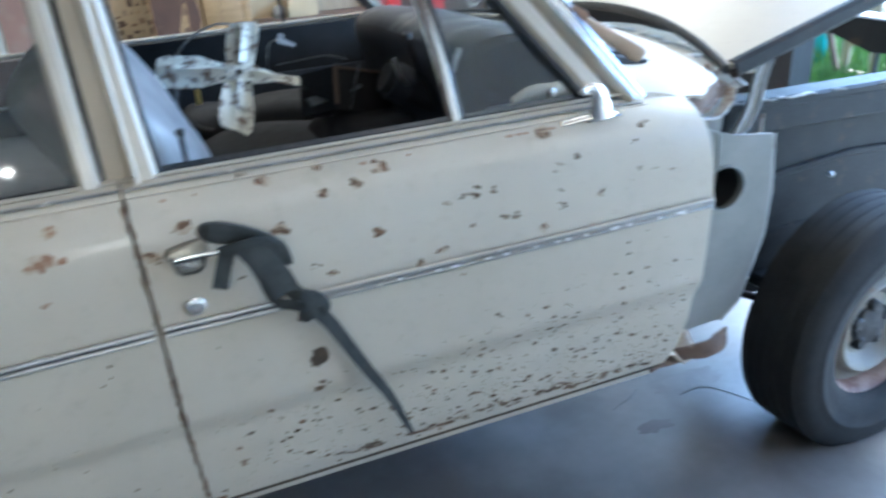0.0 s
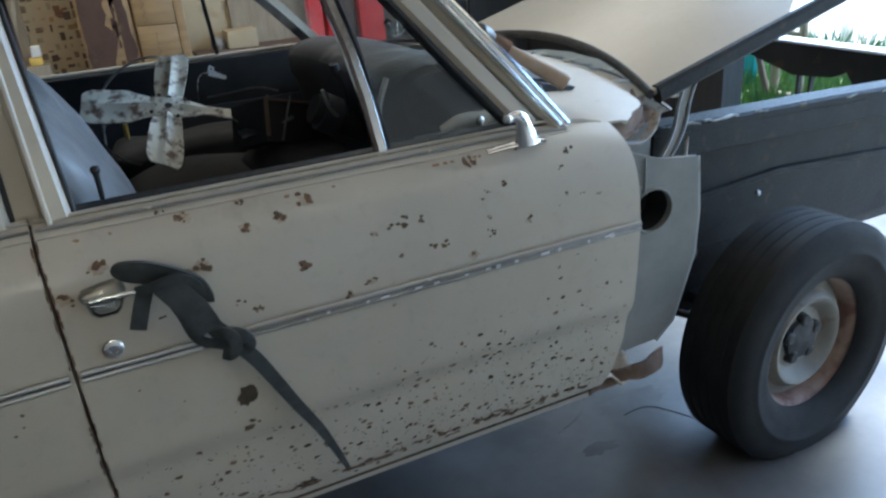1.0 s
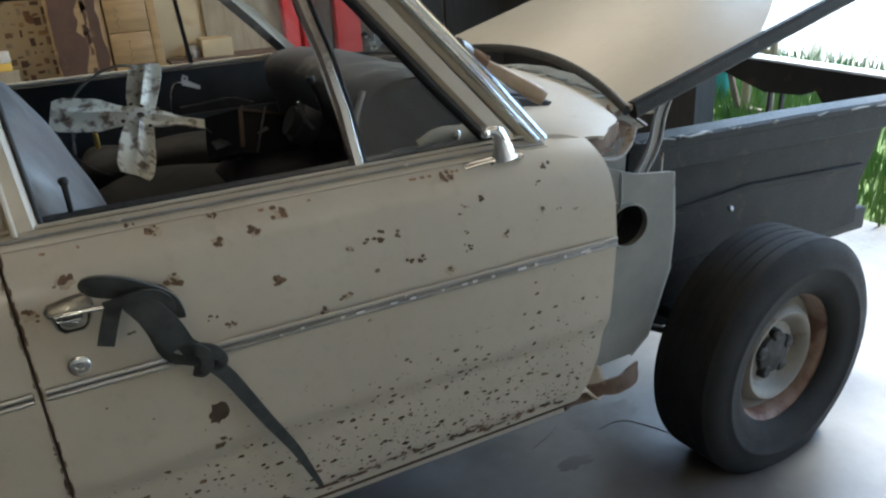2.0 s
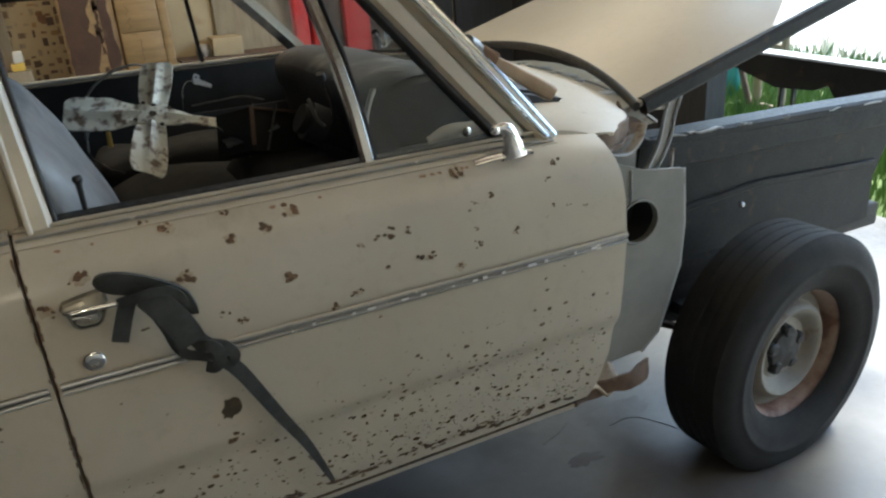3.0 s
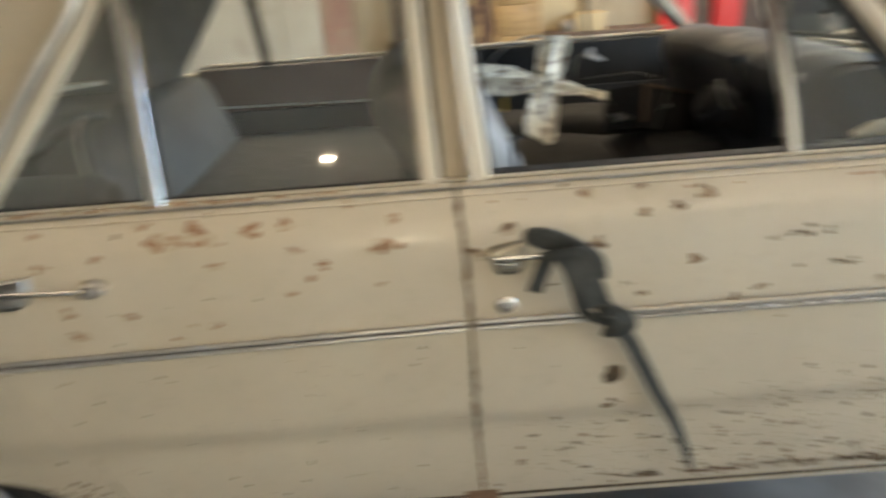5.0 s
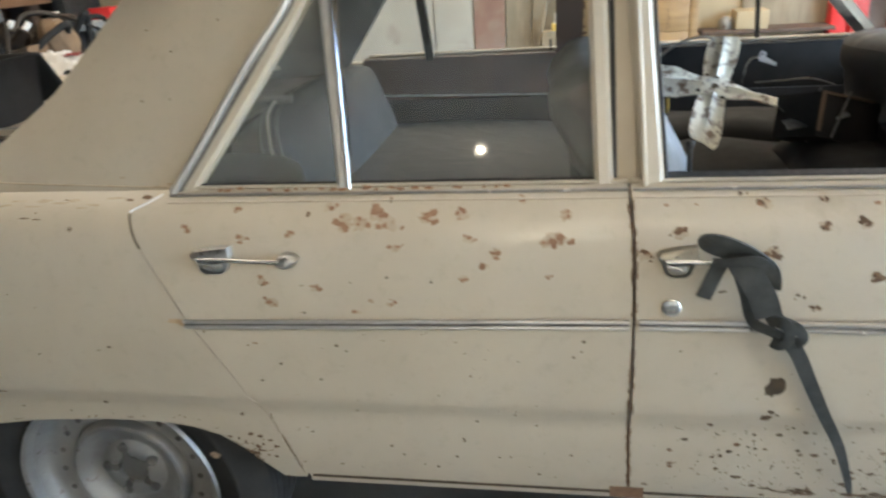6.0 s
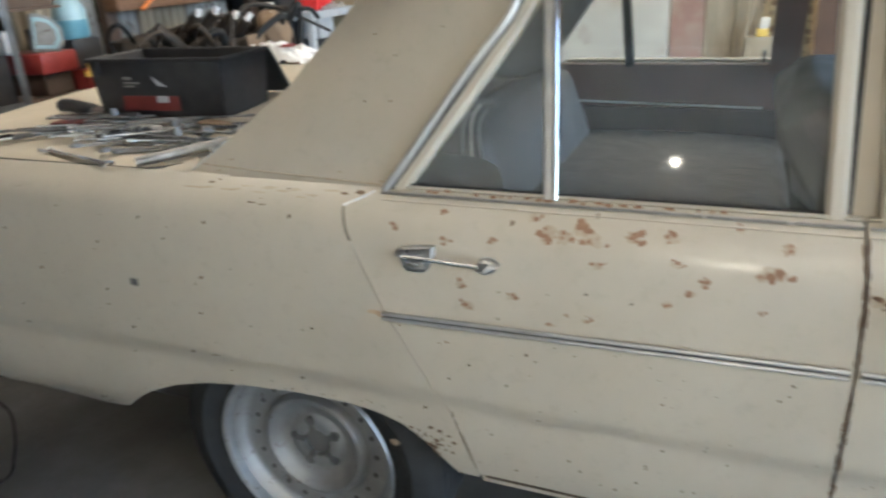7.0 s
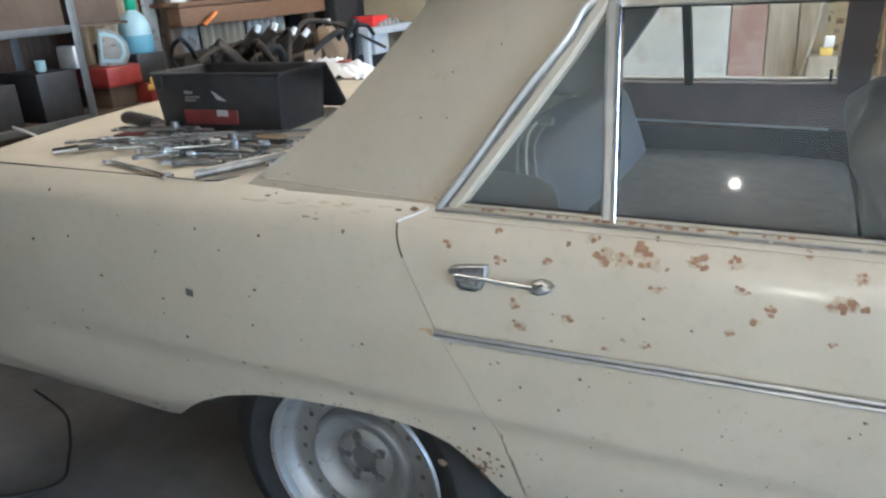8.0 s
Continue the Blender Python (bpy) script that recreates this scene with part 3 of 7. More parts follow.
def rear_wing(u, v):
    x0 = -2.4 + (2.4 - 0.765) * u
    w = u ** 6
    zt = 0.988
    x = x0
    for k in range(4):
        zb = max(arch_z(x), 0.40 if u > 0.97 else 0.31)
        x = x0 + w * (RD_REAR(zb) - GAP * 1.2 + 0.765)
    z = zb + (zt - zb) * v
    return (x0 + w * (RD_REAR(z) - GAP * 1.2 + 0.765), side_y(z) + 0.0, z)


sheet(bm, rear_wing, 110, 34)
wing = part("rear_wing", bm, PAINT, car, "cream rear wing with a round wheel arch", thick=0.014)
# wing top: from the shoulder to the boot gap, and the boot lid
bm = bmesh.new()
sheet(bm, lambda u, v: (-2.4 + 1.25 * u, 0.084 + 0.012 * v, 0.985 + 0.003 * v - 0.004 * (1 - u) ** 2), 30, 4)
part("wing_top", bm, PAINT, car, thick=0.01)


def lid_z(x, y):
    s = (y - 0.85) / 0.75
    return 0.992 + 0.046 * (1 - s * s) - 0.005 * ((-1.15 - x) / 1.15) ** 2 - 0.005 * math.exp((0.1 - y) / 0.012)


bm = bmesh.new()
sheet(bm, lambda u, v: (-2.30 + (1.15 - 0.16 * math.sin(math.pi * v)) * u + 0.09, 0.100 + 1.48 * v * (0.4 + 0.6 * v), lid_z(-2.12 + u, 0.100 + 1.48 * v * (0.4 + 0.6 * v))), 30, 44)
boot = part("boot_lid", bm, PAINT_DULL, car, "cream boot lid used as a tool bench", thick=0.014)
bm = bmesh.new()
sheet(bm, lambda u, v: (-2.24 - 0.06 * v, 0.10 + 1.5 * u, lid_z(-2.24, 0.10 + 1.5 * u) - 0.012 - 0.5 * v), 16, 8)
part("tail_panel", bm, PAINT, car, thick=0.01)


part("boot_gap", strip([(x, 0.098, 0.9875) for x in np.linspace(-2.21, -1.38, 20)] + [(-1.34, 0.105, 0.990), (-1.30, 0.13, 0.995)], 0.004, 0.003), SEAL, car, "dark gap beside the boot lid")


# C pillar
def c_pillar(u, v):
    z = 0.985 + 0.40 * v
    front = -0.785 + (z - 0.998) * 0.76 + 0.10 * max(0, v - 0.75) ** 2
    back = float(np.interp(z, [0.985, 1.0, 1.05, 1.1, 1.15, 1.23, 1.34, 1.385], [-1.258, -1.238, -1.170, -1.104, -1.036, -0.962, -0.865, -0.83]))
    x = front + (back - front) * u
    return (x, glass_y(z) - 0.016 + 0.05 * u * u * (0.3 + v), z)


bm = bmesh.new()
sheet(bm, c_pillar, 24, 24)
part("rear_pillar", bm, PAINT, car, "broad cream rear roof pillar", thick=0.02)
seam = [(x, glass_y(0.995) - 0.0175 + 0.014 * ((-0.8 - x) / 0.4) ** 2, 0.992 + 0.03 * (-0.8 - x)) for x in np.linspace(-1.2, -0.80, 14)]
part("pillar_seam", strip(seam, 0.005, 0.002, up=(0, 0, 1)), HALO, car, "faint seam at the foot of the pillar")
# rust stains and chips at the foot of the pillar and along its edge
rp_ = random.Random(41)
for k in range(4, 16):
    u, v = rp_.choice([rp_.uniform(0.0, 0.06), rp_.uniform(0.82, 0.97), rp_.uniform(0.2, 0.8)]), abs(rp_.gauss(0, 0.05)) + 0.01
    if k > 10:
        u, v = rp_.uniform(0.08, 0.7), rp_.uniform(0.3, 0.8)
    bm = bmesh.new()
    a, b = (rp_.uniform(0.004, 0.010), 0.0022) if k < 11 else (0.002, 0.002)
    c = Vector(c_pillar(u, v))
    mid = bm.verts.new(c + Vector((0, -0.0012, 0)))
    rim = []
    for i in range(9):
        w = 2 * math.pi * i / 9
        q = c + Vector((a * math.cos(w) * rp_.uniform(0.6, 1.1), 0, b * math.sin(w) * rp_.uniform(0.6, 1.1)))
        q.y = c.y + (q.z - c.z) * 0.27 - 0.0012
        rim.append(bm.verts.new(q))
    for i in range(9):
        bm.faces.new((mid, rim[i], rim[(i + 1) % 9]))
    part("paint_chip", bm, HALO if k < 11 else BLOTCH, car, "chipped paint on the rear pillar")
# drip moulding along the pillar and over the doors
drip = smooth_path([(-0.787, glass_y(0.985) - 0.03, 0.985), (-0.740, glass_y(1.046) - 0.03, 1.046), (-0.638, glass_y(1.188) - 0.03, 1.188), (-0.570, glass_y(1.272) - 0.032, 1.272), (-0.537, glass_y(1.325) - 0.03, 1.325), (-0.45, glass_y(1.37) - 0.03, 1.368), (-0.2, 0.185, 1.378), (0.3, 0.19, 1.372), (0.45, 0.19, 1.35)])
part("drip_moulding", bar(drip, 0.0058, 0.0068, 12), SATIN, car, "aged bright drip moulding")
part("drip_gutter", bar([p + Vector((0.0075, 0.010, -0.004)) for p in drip[:26]], 0.004, 0.006, 8), STEEL_DARK, car, "dark gutter inside the drip moulding")

# roof and lining
bm = bmesh.new()
sheet(bm, lambda u, v: (-0.95 + 1.5 * u, 0.20 + 1.25 * v, 1.375 + 0.075 * math.sin(math.pi * v) ** 0.8 * (0.6 + 0.4 * math.sin(math.pi * u))), 20, 20)
part("roof", bm, PAINT, car, "cream roof", thick=0.03)


# ---- rear door window: frame, chrome post, glass, belt moulding ----
def on_glass(x, z, off=0.0):
    return (x, glass_y(z) + off, z)


def frame_bar(pts, w, d, mat, parent, name="window_frame", label=""):
    return part(name, flat_bar([on_glass(x, z, -0.008) for x, z in pts], w, d), mat, parent, label)


def flat_bar(pts, w, d):
    """A bar lying in the window plane: width w in the plane, depth d across it."""
    bm = bmesh.new()
    e = min(w, d) * 0.25
    a, b = d / 2, w / 2
    sec = [(-b, -a + e), (-b + e, -a), (b - e, -a), (b, -a + e), (b, a - e), (b - e, a), (-b + e, a), (-b, a - e)]
    sweep(bm, pts, sec, up=(0, 1, -0.27))
    return bm


frame_bar([(-0.762, 0.983), (-0.634, 1.154), (-0.568, 1.245), (-0.527, 1.308), (-0.510, 1.335)], 0.024, 0.03, PAINT, rear_door, label="cream window frame with chipped paint")
frame_bar([(-0.53, 1.334), (-0.3, 1.336), (-0.03, 1.334)], 0.034, 0.03, PAINT, rear_door)
frame_bar([(-0.048, 0.985), (-0.055, 1.15), (-0.062, 1.34)], 0.030, 0.03, PAINT, rear_door)
part("division_post", flat_bar([on_glass(-0.479, 0.985, -0.012), on_glass(-0.501, 1.325, -0.012)], 0.022, 0.022), SATIN, rear_door, "chrome post between the rear panes")
part("division_edge", flat_bar([on_glass(-0.4655, 0.985, -0.016), on_glass(-0.4875, 1.325, -0.016)], 0.004, 0.026), CHROME, rear_door, "bright edge of the post")


def pane(corners, off=0.004, turn=0.0, mid=0.0):
    bm = bmesh.new()
    bm.faces.new([bm.verts.new(on_glass(x, z, off - turn * (x - mid))) for x, z in corners])
    return bm


def set_pane(name, bm, mat, parent, label):
    ob = part(name, bm, mat, parent, label, smooth=False)
    ob.visible_shadow = False
    return ob


set_pane("pane", pane([(-0.472, 0.986), (-0.06, 0.986), (-0.066, 1.322), (-0.494, 1.322)], 0.006, -0.094, -0.26), GLASS, rear_door, "dusty side window glass")
set_pane("quarter_pane", pane([(-0.757, 0.986), (-0.482, 0.986), (-0.503, 1.318), (-0.525, 1.305), (-0.643, 1.145)]), GLASS_QUARTER, rear_door, "dusty fixed quarter glass, its film also carrying pale reflected haze")
part("glass_rubber", flat_bar([on_glass(-0.755, 0.990, -0.01), on_glass(-0.055, 0.990, -0.01)], 0.012, 0.012), SEAL, rear_door)

# belt mouldings, in steps above the shoulder
for x0, x1, owner in ((-0.79, -0.012, rear_door), (-0.004, 0.87, front_door)):
    xs = np.linspace(x0, x1, 12)
    part("belt_ledge", strip([(x, 0.091, 0.9915) for x in xs], 0.014, 0.005), PAINT, owner)
    part("belt_moulding", strip([(x, side_y(0.980) - 0.001, 0.983 - 0.022 * max(0.0, (x - 0.70) / 0.28) ** 2) for x in xs], 0.006, 0.0045), CHROME_DULL, owner, "dull bright strip below the window")
    part("belt_shadow_line", strip([(x, side_y(0.972) - 0.0004, 0.9735) for x in xs], 0.002, 0.0022), PAINT_DULL, owner)

# ---- middle pillar ----
part("middle_pillar", flat_bar([on_glass(-0.012, 0.98, 0.012), on_glass(-0.025, 1.36, 0.012)], 0.045, 0.03), PAINT_DULL, car, "cream middle pillar")
part("pillar_shadow_gap", flat_bar([on_glass(-0.031, 0.985, -0.0), on_glass(-0.04, 1.36, -0.0)], 0.008, 0.02), SEAL, car)
frame_bar([(0.028, 0.985), (0.012, 1.17), (-0.001, 1.34)], 0.036, 0.03, PAINT, front_door, label="cream window frame")
part("frame_bead", flat_bar([on_glass(0.015, 0.985, -0.026), on_glass(-0.004, 1.34, -0.026)], 0.008, 0.008), PAINT, front_door)
part("frame_rubber", flat_bar([on_glass(0.0485, 0.99, -0.006), on_glass(0.02, 1.34, -0.006)], 0.006, 0.022), SEAL, front_door)
frame_bar([(0.0, 1.338), (0.3, 1.338), (0.585, 1.335)], 0.030, 0.03, PAINT, front_door)

# ---- front door: vent window and front pillar ----
part("vent_post", flat_bar([on_glass(0.521, 0.985, -0.006), on_glass(0.514, 1.08, -0.004), on_glass(0.502, 1.16, -0.002), on_glass(0.483, 1.24, 0.0), on_glass(0.463, 1.33, 0.0)], 0.023, 0.022), CHROME, front_door, "chrome vent window post")
part("vent_post_edge", flat_bar([on_glass(0.5355, 0.985, -0.001), on_glass(0.5285, 1.08, 0.0), on_glass(0.5165, 1.16, 0.0), on_glass(0.4975, 1.24, 0.0), on_glass(0.4775, 1.33, 0.0)], 0.005, 0.02), SEAL, front_door)
frame_bar([(0.805, 0.985), (0.71, 1.10), (0.57, 1.27), (0.525, 1.335)], 0.036, 0.03, PAINT_DULL, front_door, label="cream sloping window frame")
part("vent_rubber", flat_bar([on_glass(0.775, 0.987, -0.004), on_glass(0.68, 1.10, -0.004), on_glass(0.505, 1.32, -0.004)], 0.016, 0.024), SEAL, front_door)
set_pane("vent_pane", pane([(0.532, 0.988), (0.775, 0.988), (0.68, 1.10), (0.505, 1.32), (0.48, 1.32), (0.512, 1.15)]), GLASS_CLEAR, front_door, "dusty triangular vent glass")
part("vent_latch", wobble(bar(smooth_path([(0.578, 0.160, 1.192), (0.586, 0.168, 1.180), (0.592, 0.170, 1.166), (0.604, 0.168, 1.172), (0.602, 0.160, 1.196)]), 0.006), 0.002, 90), CHROME, front_door, "chrome vent latch")
part("front_glass_rubber", flat_bar([on_glass(0.052, 0.990, -0.008), on_glass(0.79, 0.990, -0.008)], 0.010, 0.014), SEAL, front_door)
part("inner_rubber", strip([(0.05, 0.125, 0.985), (0.79, 0.125, 0.985)], 0.03, 0.012), SEAL, front_door)
part("front_pillar", flat_bar([(0.862, 0.10, 0.975), (0.77, 0.14, 1.085), (0.60, 0.195, 1.285), (0.545, 0.21, 1.35)], 0.030, 0.05), PAINT, car, "cream windscreen pillar")
part("screen_moulding", bar([(0.878, 0.088, 0.975), (0.787, 0.118, 1.090), (0.618, 0.172, 1.290), (0.565, 0.19, 1.352)], 0.010, 0.014), CHROME, car, "chrome windscreen moulding")
part("screen_moulding_edge", bar([(0.862, 0.079, 0.98), (0.771, 0.11, 1.094), (0.602, 0.164, 1.294), (0.55, 0.182, 1.354)], 0.005, 0.006), CHROME, car)


# windscreen, dash and cowl
def screen(u, v):
    y = 0.13 + 1.42 * u
    bow = 1 - ((y - 0.84) / 0.71) ** 2
    return (0.885 + 0.17 * bow - (0.33 + 0.03 * bow) * v, y + (0.1 - 0.2 * u) * v, 0.985 + 0.05 * bow + 0.36 * v)


bm = bmesh.new()
sheet(bm, screen, 16, 6)
set_pane("windscreen", bm, GLASS_CLEAR, car, "dusty curved windscreen")
part("screen_seal", bar([screen(u, 0) for u in np.linspace(0, 1, 24)], 0.006), SEAL, car)


def bonnet_rear(y):
    s = (y - 0.835) / 0.6
    return 1.215 + 0.10 * (1 - s * s), 0.962 + 0.075 * (1 - s * s)


bm = bmesh.new()


COWL_Y = [0.125, 0.214, 0.38, 0.5, 0.74, 0.98, 1.2, 1.34, 1.565]


def cowl_front(y):
    return (float(np.interp(y, COWL_Y, [1.05, 1.163, 1.218, 1.232, 1.247, 1.253, 1.235, 1.19, 1.05])),
            float(np.interp(y, COWL_Y, [0.948, 0.952, 0.968, 0.981, 0.990, 0.989, 0.978, 0.965, 0.948])))


def cowl(u, v):
    y = 0.130 + 1.435 * u
    a = Vector(screen(min(max((y - 0.13) / 1.42, 0), 1), 0)) + Vector((0.012, 0, -0.012))
    bx, bz = cowl_front(y)
    p = a.lerp(Vector((bx, y, bz)), v)
    p.z += 0.004 * math.sin(v * math.pi)
    p.y = y
    p.z -= float(np.interp(y, [0.125, 0.16, 0.22, 0.30], [0.034, 0.016, 0.004, 0.0])) * (1 - v) ** 1.5
    return p


sheet(bm, cowl, 48, 12)
part("cowl_panel", bm, PAINT_DULL, car, "cream scuttle panel below the windscreen", thick=0.008)
# the tray under the bonnet's rear edge: rust patches, and pale ones painted as sunlight
bm = bmesh.new()
sheet(bm, lambda u, v: (cowl_front(0.30 + 1.08 * u)[0] - 0.012 + 0.20 * v, 0.30 + 1.08 * u, cowl_front(0.30 + 1.08 * u)[1] - 0.020 - 0.012 * v + 0.004 * math.sin(14 * u)), 40, 8)
part("scuttle_tray", wobble(bm, 0.004, 14), PAINT_DULL, car, "chipped cream tray ahead of the scuttle", thick=0.005)
part("tray_seam", strip([(cowl_front(y)[0] + 0.07, y, cowl_front(y)[1] - 0.018) for y in np.linspace(0.36, 1.3, 24)], 0.006, 0.005), GREY_PRIMER, car)
ry_ = random.Random(17)
for k in range(9):
    y = 0.36 + 0.07 * k + ry_.uniform(-0.02, 0.02)
    x, z = cowl_front(y)
    part("tray_patch", wobble(new_box((x + 0.03 + ry_.uniform(0, 0.05), y, z - 0.020), (x + 0.06 + ry_.uniform(0, 0.06), y + ry_.uniform(0.015, 0.04), z - 0.014), 0.002), 0.004, 40), ry_.choice([RUST, GREY_BENCH, PAPER, WALL_WHITE]), car)
# turned-down flange along the scuttle's corner
flange = smooth_path([(0.93, 0.137, 0.935), (1.0, 0.128, 0.931), (1.06, 0.140, 0.931), (1.11, 0.172, 0.932), (1.158, 0.212, 0.936), (1.20, 0.30, 0.945)], 5)
part("scuttle_flange", wobble(strip(flange, 0.005, 0.036), 0.004, 30), BROWN_RUST, car, "stained flange under the scuttle corner")
part("flange_rust", wobble(strip([p + Vector((0.003, -0.004, -0.020)) for p in flange[6:]], 0.006, 0.010), 0.005, 40), BROWN_RUST, car)
# door shoulder ahead of the pillar
bm = bmesh.new()
sheet(bm, lambda u, v: (0.86 + 0.114 * u, 0.088 + 0.014 * v, 0.988 - 0.024 * u * u - 0.002 * v), 8, 4)
part("door_shoulder", bm, PAINT, front_door, thick=0.008)

# bonnet, raised at its front
bm = bmesh.new()


def bonnet(u, v):
    y = 0.25 + 1.17 * v
    bx, bz = bonnet_rear(y)
    reach = float(np.interp(y, [0.25, 0.32, 0.5, 0.8, 1.42], [0.40, 0.50, 0.70, 1.05, 1.05]))
    d = reach * u
    return (bx + d * 0.963, y, bz + d * 0.279 + 0.02 * math.sin(math.pi * v) * u)


sheet(bm, bonnet, 24, 30)
hood = part("bonnet", bm, PAINT, car, "cream bonnet propped open", thick=0.012)
rear_lip = [(bonnet_rear(y)[0] - 0.006, y, bonnet_rear(y)[1] - 0.008) for y in np.linspace(0.25, 1.42, 40)]
part("bonnet_seal", bar(rear_lip, 0.009, 0.012), SEAL, hood, "black rubber bonnet seal")
part("bonnet_side_rail", strip([(1.235, 0.255, 0.955), (1.60, 0.252, 1.058), (1.98, 0.25, 1.166)], 0.03, 0.040), GUARD, hood, "dark folded bonnet edge")
for y, m in ((0.30, 1), (1.37, -1)):
    arm = smooth_path([(1.385, y, 0.992), (1.372, y, 0.958), (1.355, y, 0.912), (1.345, y, 0.858), (1.324, y, 0.812), (1.297, y, 0.776)])
    part("bonnet_hinge", strip(arm, 0.005, 0.036, up=(1, 0, 0.2)), HINGE_GREY, hood, "bare grey steel bonnet hinge arm")
    for d in (-0.0165, 0.0165):
        part("hinge_rib", strip([p + Vector((d, -0.004 * m, 0)) for p in arm], 0.010, 0.005, up=(1, 0, 0.2)), GREY_BENCH, hood, "bright folded edge of the hinge arm")
    part("hinge_pivot", turned([(0, 0.012), (0.012, 0.010), (0.016, 0.004), (0.018, 0)], 16, pose(1.297, y - 0.004 * m, 0.772, 90 * m)), HINGE_GREY, hood)
    part("hinge_strap", strip(smooth_path([(1.300, y, 0.764), (1.280, y, 0.754), (1.256, y, 0.757), (1.226, y, 0.774), (1.206, y, 0.800), (1.197, y, 0.83)]), 0.010, 0.006, up=(0, 1, 0)), HINGE_GREY, hood, "curved grey hinge strap")
part("hinge_plate", wobble(new_box((1.19, 0.315, 0.74), (1.275, 0.325, 0.90), 0.006), 0.008, 16), COWL_GREY, hood, "rusty hinge plate")
part("corner_plate", wobble(plate([(1.20, 0.945), (1.235, 0.95), (1.30, 0.905), (1.265, 0.90), (1.21, 0.905)], None, 0.285, 0.006), 0.006, 18), HINGE_GREY, car, "bent grey plate at the scuttle corner", smooth=False)
part("corner_plate_edge", strip([(1.232, 0.280, 0.951), (1.268, 0.279, 0.930), (1.302, 0.280, 0.906)], 0.004, 0.005), PAPER, car, "bright bare edge")
part("hinge_bracket", wobble(new_box((1.15, 0.245, 0.895), (1.24, 0.30, 0.925), 0.008), 0.012, 16), BROWN_RUST, car, "dented stained bracket at the scuttle corner")
part("wing_bracket", strip(smooth_path([(1.03, 0.14, 0.905), (1.10, 0.15, 0.89), (1.15, 0.17, 0.905), (1.18, 0.19, 0.935)]), 0.022, 0.006), HINGE_GREY, car, "torn rusty bracket")
part("loose_cable", bar(smooth_path([(1.02, 0.13, 0.86), (1.08, 0.14, 0.80), (1.16, 0.16, 0.785), (1.24, 0.17, 0.80), (1.28, 0.2, 0.86)]), 0.0035), HINGE_GREY, car, "thin loose cable")

# cowl side, firewall, sill end
bm = plate([(0.985, 0.90), (1.06, 0.880), (1.16, 0.845), (1.262, 0.832), (1.272, 0.70), (1.266, 0.60), (1.236, 0.51), (1.212, 0.44), (1.165, 0.405), (1.04, 0.40), (0.95, 0.44)], circle(1.139, 0.733, 0.052, 0.048, 28), 0.145, 0.012)
part("cowl_side", bm, COWL_GREY, car, "grey inner panel with a round hole", smooth=False)
part("hole_rim", bar([(x, 0.142, z) for x, z in circle(1.139, 0.733, 0.053, 0.049, 28)] + [(1.139 + 0.053, 0.142, 0.733)], 0.003), COWL_GREY, car)
part("hole_duct", lathe(bmesh.new(), [(0.052, 0.155), (0.05, 0.22), (0.0, 0.225)], 28, (1.139, 0, 0.733)), RUBBER, car, "dark duct behind the hole")
edge_line = [(1.264, 0.148, 0.83), (1.274, 0.148, 0.70), (1.268, 0.148, 0.60), (1.238, 0.148, 0.51), (1.213, 0.148, 0.44), (1.165, 0.148, 0.40)]
part("cowl_flange", strip(edge_line, 0.012, 0.005, up=(0, 1, 0)), GREY_PRIMER, car, "folded grey flange")
part("cowl_seam", strip([(1.115, 0.142, 0.855), (1.117, 0.142, 0.80), (1.116, 0.142, 0.782)], 0.003, 0.004, up=(0, 1, 0)), GREY_PRIMER, car, "welded seam above the hole")
part("firewall", wobble(new_box((1.27, 0.36, 0.42), (1.30, 1.52, 0.93), 0.004), 0.008, 6), GUARD, car, "dark dirty firewall")
bm = bmesh.new()
sheet(bm, lambda u, v: (0.955 + 0.115 * u, 0.075 + 0.06 * v, 0.425 - 0.028 * u - 0.03 * (1 - v) + 0.01 * math.sin(9 * u)), 8, 4)
part("sill_end", wobble(bm, 0.008, 25), HALO, car, "torn cream end of the sill", thick=0.005)
bm = bmesh.new()
sheet(bm, lambda u, v: (0.93 + 0.195 * u, 0.072 + 0.012 * math.sin(7 * u), 0.37 + 0.01 * u + (0.03 + 0.02 * u) * v), 12, 4)
part("rusted_sill", wobble(bm, 0.010, 22), BROWN_RUST, car, "rusted-through sill metal", thick=0.006)
bm = bmesh.new()
sheet(bm, lambda u, v: (-0.62 + 1.555 * u, 0.055 + 0.03 * math.sin(v * 1.57), 0.413 - 0.048 * v), 30, 6)
part("sill", bm, PAINT_DULL, car, "cream sill below the doors", thick=0.01)
part("sill_seam", strip([(x, 0.051, 0.4075) for x in np.linspace(-0.6, 0.93, 30)], 0.006, 0.006), RUST_DARK, car)

